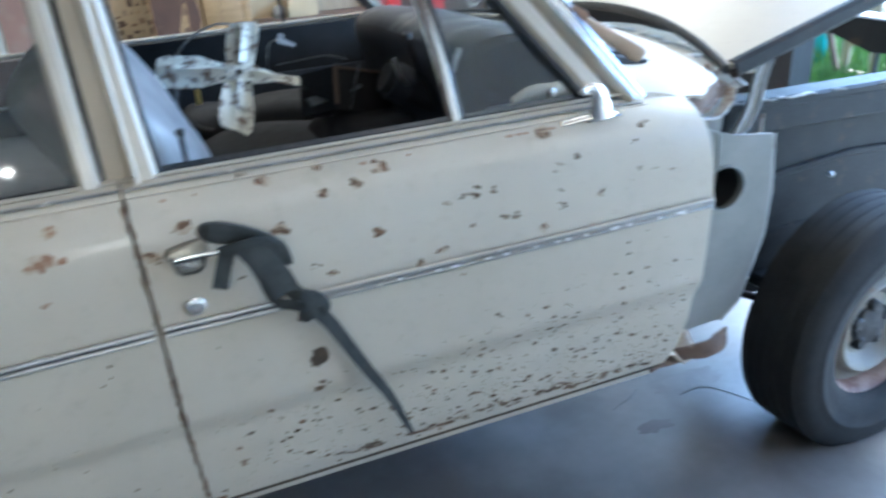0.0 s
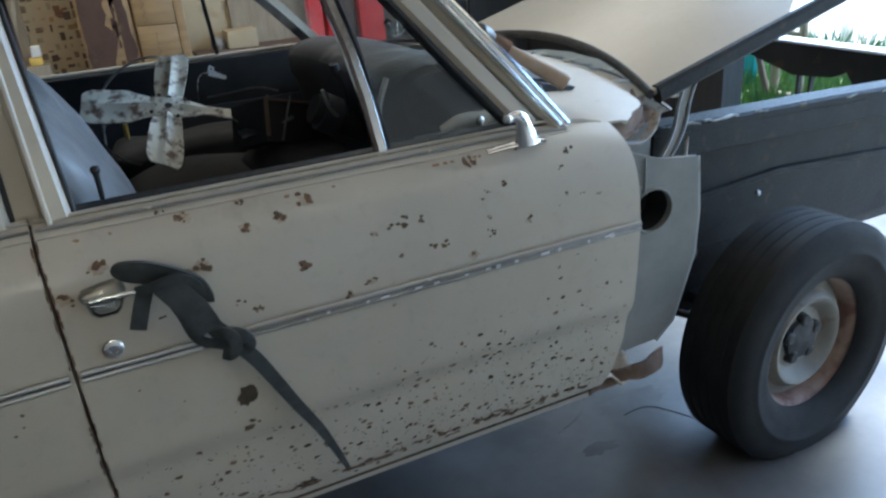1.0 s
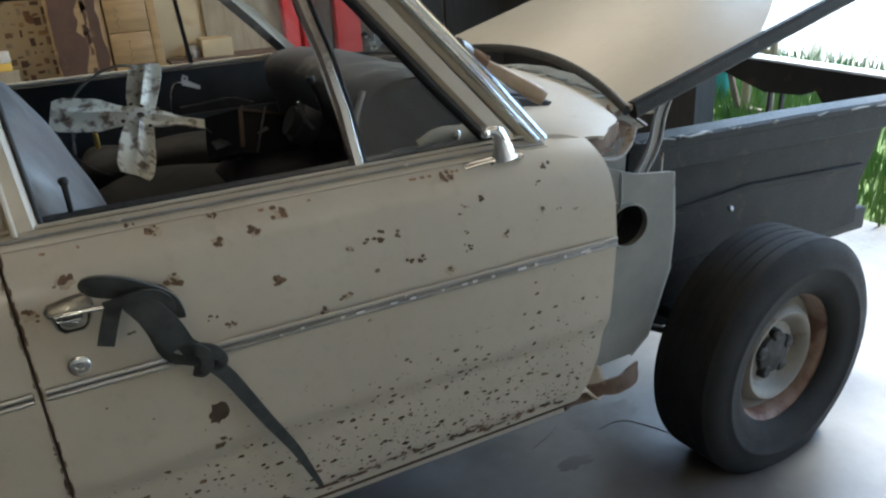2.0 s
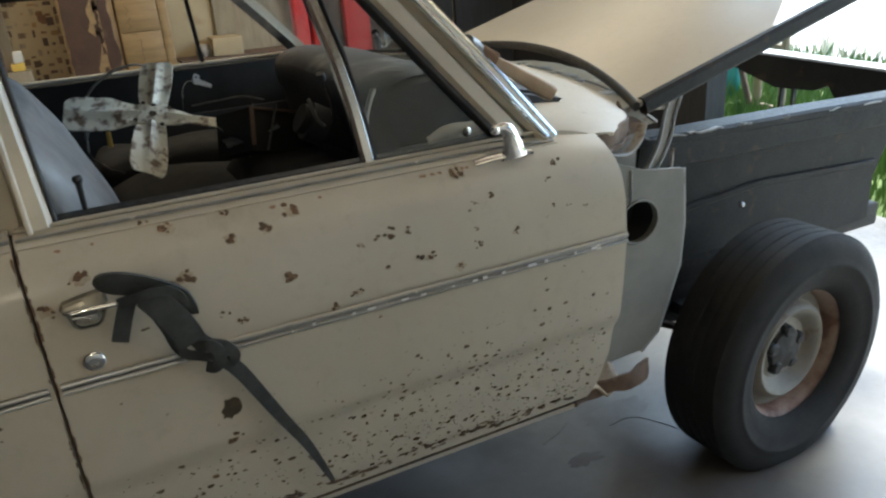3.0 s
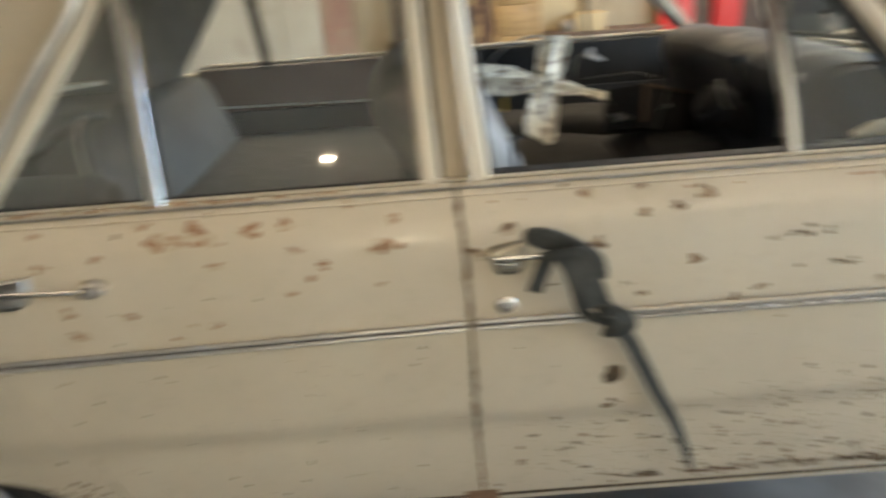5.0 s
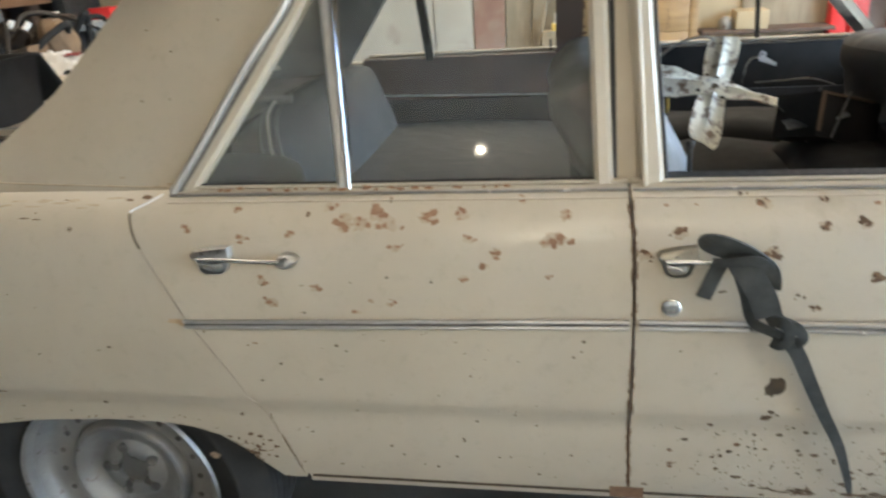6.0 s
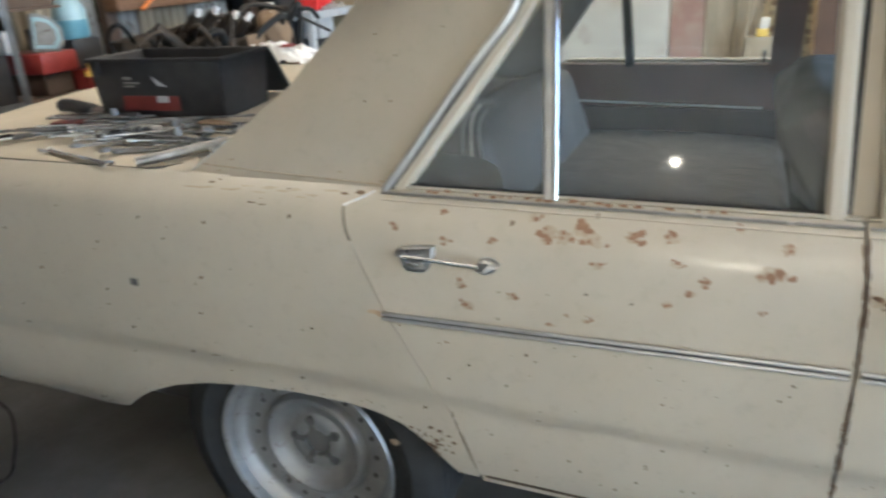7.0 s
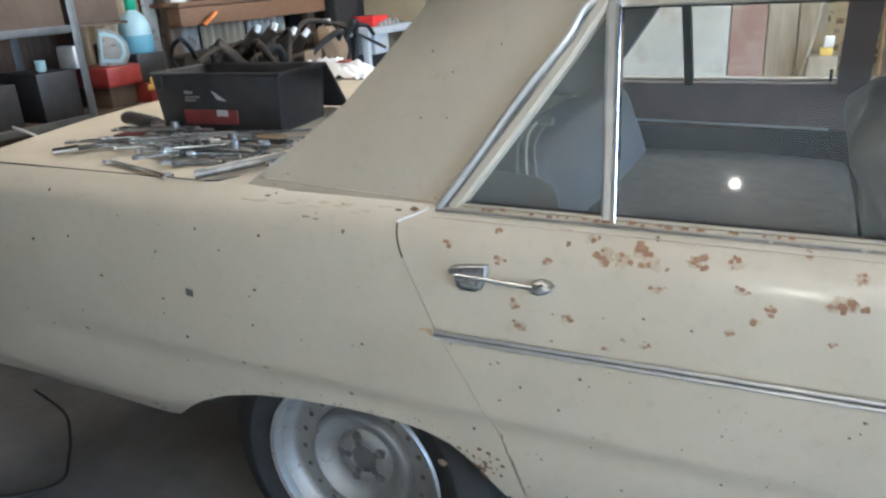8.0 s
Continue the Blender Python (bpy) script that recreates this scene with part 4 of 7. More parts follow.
# inner guards, cross panel, chassis
for y, m in ((0.40, 1),):
    bm = plate([(1.29, 0.845), (1.44, 0.828), (1.9, 0.818), (2.4, 0.80), (2.36, 0.66), (2.31, 0.55), (2.31, 0.41), (2.08, 0.40), (1.93, 0.47), (1.78, 0.505), (1.58, 0.505), (1.42, 0.44), (1.29, 0.36)], None, y, 0.010 * m)
    part("inner_guard", wobble(bm, 0.004, 8), GUARD, car, "dirty dark inner wheel guard", smooth=False)
    part("guard_rail", strip([(1.29, y - 0.035 * m, 0.842), (1.45, y - 0.035 * m, 0.832), (1.9, y - 0.035 * m, 0.822), (2.42, y - 0.035 * m, 0.803)], 0.085, 0.03), GUARD, car, "folded guard top rail")
    part("rail_face", wobble(strip([(1.29, y - 0.072 * m, 0.805), (1.45, y - 0.072 * m, 0.795), (1.9, y - 0.072 * m, 0.785), (2.40, y - 0.072 * m, 0.768)], 0.008, 0.060), 0.004, 9), GUARD, car, "dirty outer face of the guard rail")
    rs_ = random.Random(23)
    for x0, x1 in ((1.31, 1.43), (1.44, 1.56), (1.62, 1.66), (1.78, 1.80), (1.93, 2.04), (2.10, 2.38)):
        line = [(x, y - 0.074 * m + rs_.uniform(-0.004, 0.004), 0.852 - 0.043 * (x - 1.29) / 1.13 + rs_.uniform(-0.003, 0.003)) for x in np.linspace(x0, x1, 7)]
        part("torn_edge", wobble(strip(line, rs_.uniform(0.008, 0.014), 0.004), 0.003, 30), rs_.choice([HINGE_GREY, COWL_GREY]), car, "pale torn flange on the guard rail")
    part("guard_brace", wobble(strip(smooth_path([(1.36, y - 0.01, 0.70), (1.40, y - 0.04, 0.62), (1.42, y - 0.05, 0.53), (1.47, y - 0.03, 0.46)]), 0.03, 0.05), 0.006, 16), GUARD, car, "dark brace in the wheel well")
    part("guard_swage", strip([(1.34, y - 0.003, 0.60), (1.8, y - 0.004, 0.63), (2.3, y - 0.003, 0.60)], 0.014, 0.02), GUARD, car)
    part("chassis_rail", new_box((1.5, y + 0.02, 0.36) if m > 0 else (1.5, y - 0.1, 0.36), (2.4, y + 0.1, 0.44) if m > 0 else (2.4, y - 0.02, 0.44), 0.01), GUARD, car)
bm = plate([(1.5, 0.845), (1.5, 0.80), (1.3, 0.79), (1.02, 0.715), (0.85, 0.725), (0.79, 0.75), (0.76, 0.712), (0.60, 0.705), (0.2, 0.755), (0.2, 0.815), (0.56, 0.825)], None, 0, 0.03)
bmesh.ops.transform(bm, matrix=Matrix(((0, 1, 0, 2.565), (1, 0, 0, 0), (0, 0, 1, 0), (0, 0, 0, 1))), verts=bm.verts)
rad = part("radiator_panel", bm, GUARD, car, "dark radiator support panel across the bay", smooth=False)
part("panel_flange", strip([(2.59, 0.2, 0.82), (2.59, 0.56, 0.831), (2.59, 1.5, 0.852)], 0.08, 0.010), GREY_BENCH, rad, "bright bare flange on top")
for y in (0.945, 1.0):
    part("bracket", strip(smooth_path([(2.58, y, 0.722), (2.575, y - 0.003, 0.63), (2.57, y - 0.006, 0.55)]), 0.012, 0.022, up=(1, 0, 0)), GUARD, car)
part("wheel_liner", wobble(new_box((1.42, 0.43, 0.24), (2.05, 0.44, 0.60), 0.003), 0.006, 7), GUARD, car, "dark inner side of the front wheel well")
part("guard_bolt", turned([(0, 0.010), (0.008, 0.007), (0.009, 0)], 12, pose(1.70, 0.368, 0.592, 70)), STEEL, car, "bright bolt end")
part("steering_arm", bar([(1.22, 0.30, 0.42), (1.46, 0.22, 0.32)], 0.010), GUARD, car, "dark steering arm")
part("suspension_arm", strip([(1.55, 0.55, 0.30), (1.62, 0.2, 0.28)], 0.12, 0.04, soft=0.3), GUARD, car)

# ---- far side of the car, seen through the cabin ----
part("far_side", new_box((-2.0, 1.60, 0.40), (1.0, 1.64, 0.985), 0.01), PAINT, car, "cream far side")
far_door = part("far_door_panel", new_box((-0.82, 1.49, 0.40), (-0.075, 1.56, 1.008), 0.012), VINYL_BROWN, car, "dark brown inner door trim")
part("far_front_door_panel", new_box((-0.07, 1.49, 0.40), (0.86, 1.56, 1.008), 0.012), VINYL_DARK, car, "black inner trim of the far front door")
part("door_trim_strip", bar([(-0.8, 1.484, 0.882), (-0.155, 1.484, 0.868)], 0.0040, n=12), SATIN, far_door, "thin chrome strip")
part("door_pad", new_box((-0.80, 1.474, 0.46), (0.80, 1.4885, 0.865), 0.004), DASH_DARK, far_door, "dark lower door trim")
part("sill_cap", strip([(-0.8, 1.535, 1.013), (0.84, 1.535, 1.013)], 0.035, 0.010), PAINT_DULL, far_door)


def far_bar(pts, w, d, mat, name, label=""):
    bm = bmesh.new()
    a, b = w / 2, d / 2
    sweep(bm, pts, [(-a, -b), (a, -b), (a, b), (-a, b)], up=(0, 1, 0.2))
    return part(name, bm, mat, car, label)


far_bar([(-0.105, 1.50, 0.99), (-0.10, 1.40, 1.32)], 0.085, 0.05, VINYL_BROWN, "far_middle_pillar", "dark brown middle pillar trim")
far_bar([(-0.578, 1.50, 1.0), (-0.590, 1.41, 1.30)], 0.026, 0.03, VINYL_DARK, "far_division_post")
part("far_rear_pillar", wobble(plate([(-0.87, 0.97), (-0.777, 1.10), (-0.674, 1.246), (-0.62, 1.33), (-0.60, 1.38), (-1.5, 1.38), (-1.5, 0.97)], None, 1.42, 0.03), 0.004, 6), VINYL, car, "grey-lined rear pillar", smooth=False)
part("roof_lining", new_box((-1.3, 0.24, 1.352), (0.5, 1.42, 1.362), 0.003), VINYL, car, "pale roof lining")
far_bar([(-0.95, 1.36, 1.305), (0.6, 1.36, 1.305)], 0.10, 0.05, VINYL_DARK, "far_roof_rail", "dark roof rail lining")
far_bar([(0.491, 1.515, 1.022), (0.455, 1.41, 1.30)], 0.011, 0.016, SEAL, "far_vent_post", "black far vent window post")
far_bar([(0.79, 1.50, 1.03), (0.685, 1.45, 1.135), (0.53, 1.39, 1.285)], 0.026, 0.03, CHROME, "far_screen_moulding", "chrome far windscreen pillar")
far_bar([(0.825, 1.53, 1.03), (0.72, 1.48, 1.135), (0.565, 1.42, 1.285)], 0.03, 0.03, PAINT, "far_front_pillar")
part("door_lock_knob", bar([(-0.165, 1.52, 1.01), (-0.165, 1.52, 1.045)], 0.005), SEAL, car, "black door lock button")
part("near_lock_knob", bm=turned([(0.0, 1.043), (0.006, 1.042), (0.0075, 1.036), (0.0045, 1.03), (0.0035, 0.985), (0, 0.985)], 12, pose(0.088, 0.135, 0)), mat=SEAL, parent=front_door, label="black door lock button")

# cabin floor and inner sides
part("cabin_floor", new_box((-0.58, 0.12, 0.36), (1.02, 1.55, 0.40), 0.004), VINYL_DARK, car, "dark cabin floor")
part("door_lining", new_box((-0.60, 0.115, 0.42), (0.86, 0.135, 0.968), 0.006), VINYL_BROWN, car)
part("well_side", new_box((-2.05, 0.40, 0.14), (-0.6, 0.42, 0.62), 0.01), UNDERSEAL, car, "dark inner side of the wheel well")
part("parcel_shelf", new_box((-1.25, 0.2, 0.95), (-0.97, 1.5, 0.97), 0.005), VINYL, car)
part("rear_bulkhead", new_box((-1.02, 0.42, 0.36), (-0.98, 1.55, 0.94), 0.005), VINYL_DARK, car)


def cushion(lo, hi, r, bulge):
    """A stuffed block: rounded, with its faces swollen and lines of stitching."""
    bm = bmesh.new()
    box(bm, lo, hi, r)
    bmesh.ops.subdivide_edges(bm, edges=bm.edges[:], cuts=3, use_grid_fill=True)
    c = (Vector(lo) + Vector(hi)) / 2
    h = (Vector(hi) - Vector(lo)) / 2
    for v in bm.verts:
        q = [(v.co[k] - c[k]) / h[k] for k in range(3)]
        for k in range(3):
            o = [a for a in range(3) if a != k]
            v.co[k] += bulge * q[k] * (1 - q[o[0]] ** 2) * (1 - q[o[1]] ** 2)
    wobble(bm, bulge * 0.35, 9)
    for k in range(2):
        bmesh.ops.smooth_vert(bm, verts=bm.verts, factor=0.5, use_axis_x=True, use_axis_y=True, use_axis_z=True)
    return bm


def padded(name, bm, mat, parent, label=""):
    ob = part(name, bm, mat, parent, label)
    ob.data.shade_smooth()
    for e in ob.data.edges:
        e.use_edge_sharp = False
    sub = ob.modifiers.new("stuffing", "SUBSURF")
    sub.levels = sub.render_levels = 2
    return ob


# rear bench: leaning backrest with a worn crest, side bolster, cushion
bm = cushion((-0.10, 0.50, 0.0), (0.06, 1.45, 0.40), 0.06, 0.03)
for v in bm.verts:
    v.co.x += 0.012 * noise.noise(Vector((v.co.y * 5, v.co.z * 6, 1)))
bmesh.ops.transform(bm, matrix=pose(-0.695, 0, 0.62, 0, -18, 0), verts=bm.verts)
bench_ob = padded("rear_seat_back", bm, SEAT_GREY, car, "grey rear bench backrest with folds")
for k, (x, z0, z1) in enumerate(((-0.792, 0.86, 1.035), (-0.770, 0.88, 1.05), (-0.750, 0.92, 1.045))):
    part("cover_fold", bar(smooth_path([(x + 0.024, 0.492, z1 + 0.012), (x + 0.004, 0.487, z1 - 0.02), (x, 0.486, (z0 + z1) / 2), (x + 0.006, 0.490, z0)]), 0.004, 0.003, 8), WALL_WHITE if k == 1 else VINYL, bench_ob, "pale fold of the seat cover")
part("crest_piping", bar(smooth_path([(-0.735, 0.57, 1.050), (-0.80, 0.56, 1.052), (-0.86, 0.575, 1.028), (-0.93, 0.60, 0.985)]), 0.014, 0.011, 12), VINYL, bench_ob, "pale worn edge of the backrest")
bm = cushion((-1.0, 0.22, 0.45), (-0.68, 0.50, 0.95), 0.06, 0.02)
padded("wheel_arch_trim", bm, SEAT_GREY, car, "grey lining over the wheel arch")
bm = cushion((-0.90, 0.24, 0.50), (-0.08, 1.47, 0.80), 0.05, 0.02)
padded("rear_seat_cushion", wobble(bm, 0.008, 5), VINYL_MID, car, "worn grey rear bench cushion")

# dash, steering column
bm = bmesh.new()
prof = smooth_path([(0.70, 0.62), (0.64, 0.80), (0.615, 0.97), (0.60, 1.05), (0.608, 1.095), (0.66, 1.118), (0.75, 1.115), (0.88, 1.07), (1.0, 1.035)], 4)
prof = [(p.x, p.y) for p in [Vector((a[0], a[1], 0)) if not isinstance(a, Vector) else a for a in prof]]
NP = len(prof)


def dash(u, v):
    k = min(int(round(v * (NP - 1))), NP - 1)
    x, z = prof[k]
    y = 0.30 + 1.12 * u
    end = max(0, 1 - u / 0.05, (u - 0.95) / 0.05)
    far = max(0.0, u - 0.45) / 0.55
    return (x + 0.05 * end ** 2 + 0.12 * far ** 2, y, z - 0.025 * end ** 2 - 0.055 * far * (z > 1.0) - 0.024 * min(1.0, max(0.0, (z - 0.95) / 0.12)))


rows = sheet(bm, dash, 40, NP - 1)
for col in (0, -1):
    hub = bm.verts.new((0.88, rows[0][col].co.y, 0.86))
    for r0, r1 in zip(rows, rows[1:]):
        bm.faces.new((r0[col], r1[col], hub))
part("dashboard", bm, DASH_DARK, car, "black padded dashboard")
KT = [k for k in range(NP) if prof[k][1] > 1.06 and prof[k][0] > 0.6][0]
bm = bmesh.new()
sheet(bm, lambda u, v: Vector(dash(0.01 + 0.98 * u, (KT + (NP - 1 - KT) * v) / (NP - 1))) + Vector((0, 0, 0.004)), 40, NP - 1 - KT)
part("dash_top_pad", bm, DASH, car, "dusty top of the dashboard", thick=0.003, out=(0, 0, 1))
bm = bmesh.new()
sheet(bm, lambda u, v: (0.704 + 0.140 * u, 0.262 - 0.012 * math.sin(math.pi * v), 0.953 + 0.010 * u + (0.020 + 0.012 * math.sin(math.pi * min(1, u * 0.8))) * v + 0.004 * math.sin(6 * u)), 12, 5)
part("dash_end_trim", wobble(bm, 0.003, 40), PAINT_DULL, car, "pale metal end of the dashboard", thick=0.006)
part("dash_trim_screw", turned([(0, 0.006), (0.008, 0.003), (0.010, 0)], 14, pose(0.787, 0.249, 0.971, 90)), CHROME, car)
part("dash_ledge", wobble(new_box((0.66, 0.262, 0.935), (0.86, 0.30, 0.952), 0.004), 0.002, 30), DASH, car, "grey ledge under the dash end")
part("steering_column", bar([(0.78, 0.50, 0.85), (0.60, 0.50, 0.955), (0.52, 0.50, 1.0)], 0.032, n=16), VINYL_DARK, car, "bare black steering column without a wheel")
part("column_collar", bar([(0.57, 0.50, 0.972), (0.535, 0.50, 0.992)], 0.042, n=18), DASH_DARK, car)
part("gear_lever", bar(smooth_path([(0.585, 0.47, 0.98), (0.575, 0.44, 1.03), (0.555, 0.42, 1.085)]), 0.0045), CHROME, car, "thin chrome column lever")
part("lever_knob", bar([(0.556, 0.42, 1.083), (0.552, 0.417, 1.097)], 0.009), SEAL, car)
part("indicator_stalk", bar(smooth_path([(0.57, 0.47, 0.975), (0.545, 0.45, 1.0), (0.53, 0.445, 1.045)]), 0.004), CHROME_DULL, car)
part("dash_rim", bar(smooth_path([(0.622, 0.31, 1.072), (0.598, 0.305, 1.015), (0.60, 0.305, 0.96)]), 0.006), CHROME_DULL, car, "bright edge of the dashboard")

# ---- trim, handles, lock and mirror ----
def chrome_trim(x0, x1, z0, z1, mat, parent, label):
    n = 14
    line = [(x, side_y(0.78) - 0.0025, z) for x, z in zip(np.linspace(x0, x1, n), np.linspace(z0, z1, n))]
    part("trim_strip", strip(line, 0.006, 0.0145, soft=0.3), STEEL_DARK if mat is SATIN else mat, parent, label)
    for d in (-0.0052, 0.0052):
        part("trim_ridge", bar([(x, y - 0.003, z + d) for x, y, z in line], 0.0036, 0.0036, 10), mat, parent)


chrome_trim(-0.770, -0.010, 0.7695, 0.7830, SATIN, rear_door, "chrome waist strip")
chrome_trim(0.006, 0.17, 0.7835, 0.7835, SATIN, front_door, "chrome waist strip")
chrome_trim(0.172, 0.985, 0.7835, 0.7815, CHROME_DULL, front_door, "dull flaking waist strip")
part("trim_bead", bar([(x, side_y(0.78) - 0.006, 0.7920 - 0.0025 * (x - 0.17)) for x in np.linspace(0.172, 0.985, 14)], 0.0022, n=8), PAINT_DULL, front_door, "thin cream bead above the waist strip")
part("trim_shadow", strip([(x, side_y(0.78) - 0.002, 0.7750 - 0.0025 * (x - 0.17)) for x in np.linspace(0.172, 0.985, 14)], 0.003, 0.002), STEEL_DARK, front_door)
rw = random.Random(31)
for k in range(13):
    x = 0.38 + 0.042 * k + rw.uniform(-0.018, 0.018)
    l = rw.uniform(0.004, 0.018)
    part("trim_flake", strip([(x, side_y(0.78) - 0.0108, 0.7830 - 0.0025 * (x - 0.17)), (x + l, side_y(0.78) - 0.0108, 0.7830 - 0.0025 * (x - 0.17))], 0.001, rw.uniform(0.003, 0.006)), PAPER, front_door, "white flake on the waist strip")
part("trim_end_stain", blobs(random.Random(4), [(-0.776, 0.770, 0.016, 0.008), (-0.79, 0.772, 0.02, 0.006)]), STAIN, rear_door)


def door_handle(x, z, parent, k_x=1.0, metal=None):
    """A chrome pull: a shield-shaped cup under a wedge, a straight bar and a rounded foot at the front."""
    y = side_y(z)

    def at(d):
        return x + d * k_x

    def dished(outline, steps):
        cx, cz = sum(a for a, b in outline) / len(outline), sum(b for a, b in outline) / len(outline)
        bm = bmesh.new()
        loops = [[bm.verts.new((cx + (a - cx) * k, side_y(cz + (b - cz) * k) + d, cz + (b - cz) * k)) for a, b in outline] for k, d in steps]
        for r0, r1 in zip(loops, loops[1:]):
            for i in range(len(outline)):
                bm.faces.new((r0[i], r0[(i + 1) % len(outline)], r1[(i + 1) % len(outline)], r1[i]))
        bm.faces.new(loops[-1])
        return bm
    shield = [(at(0.004), z + 0.006), (at(0.055), z + 0.010), (at(0.056), z - 0.002), (at(0.050), z - 0.016), (at(0.042), z - 0.022), (at(0.018), z - 0.022), (at(0.010), z - 0.016)]
    cup = part("door_handle", dished(shield, ((1.0, 0.001), (1.0, -0.006), (0.96, -0.008), (0.87, -0.008), (0.78, -0.002))), (metal or HANDLE_GREY), parent, "chrome pull handle")
    wedge = [(at(-0.001), z + 0.012), (at(0.004), z + 0.019), (at(0.030), z + 0.024), (at(0.059), z + 0.027), (at(0.060), z + 0.010), (at(0.030), z + 0.006), (at(0.002), z + 0.005)]
    part("handle_wedge", dished(wedge, ((1.0, 0.001), (1.0, -0.010), (0.93, -0.015), (0.80, -0.016))), (metal or HANDLE_GREY), cup)
    part("handle_button", new_box((at(0.017), y - 0.013, z - 0.012), (at(0.043), y - 0.003, z - 0.001), 0.003), CHROME_DULL, cup, "small latch button")
    part("button_edge", bar([(at(0.012), y - 0.0135, z - 0.001), (at(0.030), y - 0.0145, z - 0.003), (at(0.036), y - 0.014, z - 0.008)], 0.0016, n=8), CHROME, cup)
    part("handle_bar", bar(smooth_path([(at(0.012), y - 0.0155, z + 0.0065), (at(0.05), y - 0.018, z + 0.0075), (at(0.09), y - 0.020, z + 0.006), (at(0.136), y - 0.018, z + 0.004)]), 0.0034, 0.0036), CHROME, cup)
    foot = [(at(0.124), z - 0.004), (at(0.128), z + 0.011), (at(0.138), z + 0.016), (at(0.150), z + 0.013), (at(0.157), z + 0.005), (at(0.151), z - 0.004), (at(0.138), z - 0.009)]
    part("handle_foot", dished(foot, ((1.0, 0.001), (1.0, -0.012), (0.88, -0.020), (0.6, -0.023))), (metal or HANDLE_GREY), cup)


door_handle(-0.735, 0.886, rear_door, 1.22)
door_handle(0.030, 0.885, front_door, 1.0, HANDLE_DARK_REFLECT)
part("key_lock", lathe(bmesh.new(), [(0.0145, -0.0005), (0.0145, -0.004), (0.012, -0.006), (0.006, -0.0065), (0.005, -0.005), (0, -0.005)], 28, (0.054, side_y(0.812), 0.812)), CHROME, front_door, "round chrome key lock")
stem = smooth_path([(0.772, 0.050, 0.966), (0.770, 0.046, 0.980), (0.765, 0.043, 0.997), (0.760, 0.041, 1.013), (0.748, 0.041, 1.022), (0.736, 0.042, 1.021)], 5)
bm = bmesh.new()
loops = []
for i, p in enumerate(stem):
    k = i / (len(stem) - 1)
    d = (stem[min(i + 1, len(stem) - 1)] - stem[max(i - 1, 0)]).normalized()
    across = Vector((0, 1, 0))
    wide = d.cross(across).normalized()
    rx, ry = 0.0085 + 0.020 * (1 - k) ** 1.5, 0.0065 + 0.007 * (1 - k) ** 2
    loops.append([bm.verts.new(p + wide * rx * math.cos(w) + across * ry * math.sin(w)) for w in np.linspace(0, 2 * math.pi, 16, endpoint=False)])
for r0, r1 in zip(loops, loops[1:]):
    for i in range(16):
        bm.faces.new((r0[i], r0[(i + 1) % 16], r1[(i + 1) % 16], r1[i]))
bm.faces.new(loops[-1])
mirror = part("mirror_bracket", bm, CHROME, car, "chrome stub of a door mirror")
part("mirror_foot", bar(smooth_path([(0.697, 0.058, 0.965), (0.72, 0.054, 0.969), (0.76, 0.052, 0.971), (0.81, 0.056, 0.966)]), 0.012, 0.0065, 12), CHROME, mirror, "flat chrome foot")
part("mirror_ball", turned([(0, 0.009), (0.007, 0.006), (0.009, 0), (0.007, -0.006), (0, -0.009)], 16, pose(0.733, 0.042, 1.021)), CHROME, mirror)

# ---- wheels ----
def tyre_bm(r, w, rim):
    h = w / 2
    prof = [(rim, -h * 0.60), (rim + 0.006, -h * 0.70), (rim + 0.020, -h * 0.82), (rim + 0.045, -h * 0.93), ((r + rim) / 2 - 0.002, -h * 0.985), ((r + rim) / 2, -h * 1.0), ((r + rim) / 2 + 0.006, -h * 1.0), ((r + rim) / 2 + 0.008, -h * 0.99), (r - 0.050, -h * 0.965), (r - 0.034, -h * 0.93), (r - 0.020, -h * 0.87), (r - 0.010, -h * 0.80), (r - 0.004, -h * 0.74)]
    for k in range(5):
        a = -h * 0.72 + k * h * 0.31
        prof += [(r - 0.001, a), (r, a + h * 0.1), (r - 0.001, a + h * 0.23), (r - 0.0035, a + h * 0.235), (r - 0.0035, a + h * 0.29)]
    prof += [(r - 0.010, h * 0.82), (r - 0.045, h * 0.98), ((r + rim) / 2, h), (rim, h * 0.7)]
    return lathe(bmesh.new(), prof, 72)


front_wheel = thing("front_wheel", "", "", (1.599, 0.122, 0.292))
front_wheel.parent = car
front_wheel.rotation_euler = (0, 0, radians(4.5))
front_wheel["label"] = "cream steel wheel with a worn black tyre"
bm = tyre_bm(0.326, 0.20, 0.176)
for v in bm.verts:
    if v.co.z < -0.24:
        v.co.y *= 1 + 1.1 * (-0.24 - v.co.z)
    v.co.z = max(v.co.z, -0.2915)
part("tyre", bm, RUBBER, front_wheel, "worn tyre, sagging on the floor")
part("rim_flange", lathe(bmesh.new(), [(0.161, 0.0), (0.166, -0.036), (0.174, -0.052), (0.182, -0.058), (0.186, -0.052), (0.180, -0.034), (0.180, 0.0)], 56), RIM_PAINT, front_wheel, "rusty wheel rim")
part("wheel_disc", lathe(bmesh.new(), [(0.175, -0.010), (0.165, -0.012), (0.150, -0.016), (0.138, -0.022), (0.131, -0.040), (0.120, -0.048), (0.108, -0.044), (0.096, -0.026), (0.085, -0.016), (0.070, -0.015), (0.057, -0.020), (0.045, -0.022), (0, -0.022)], 56), WHEEL_CREAM, front_wheel, "chipped cream wheel disc")
part("hub", wobble(turned([(0, 0.036), (0.020, 0.036), (0.034, 0.033), (0.054, 0.030), (0.060, 0.018)], 24, pose(0, 0, 0, 90)), 0.004, 30), SEAL, front_wheel, "dark greasy hub")
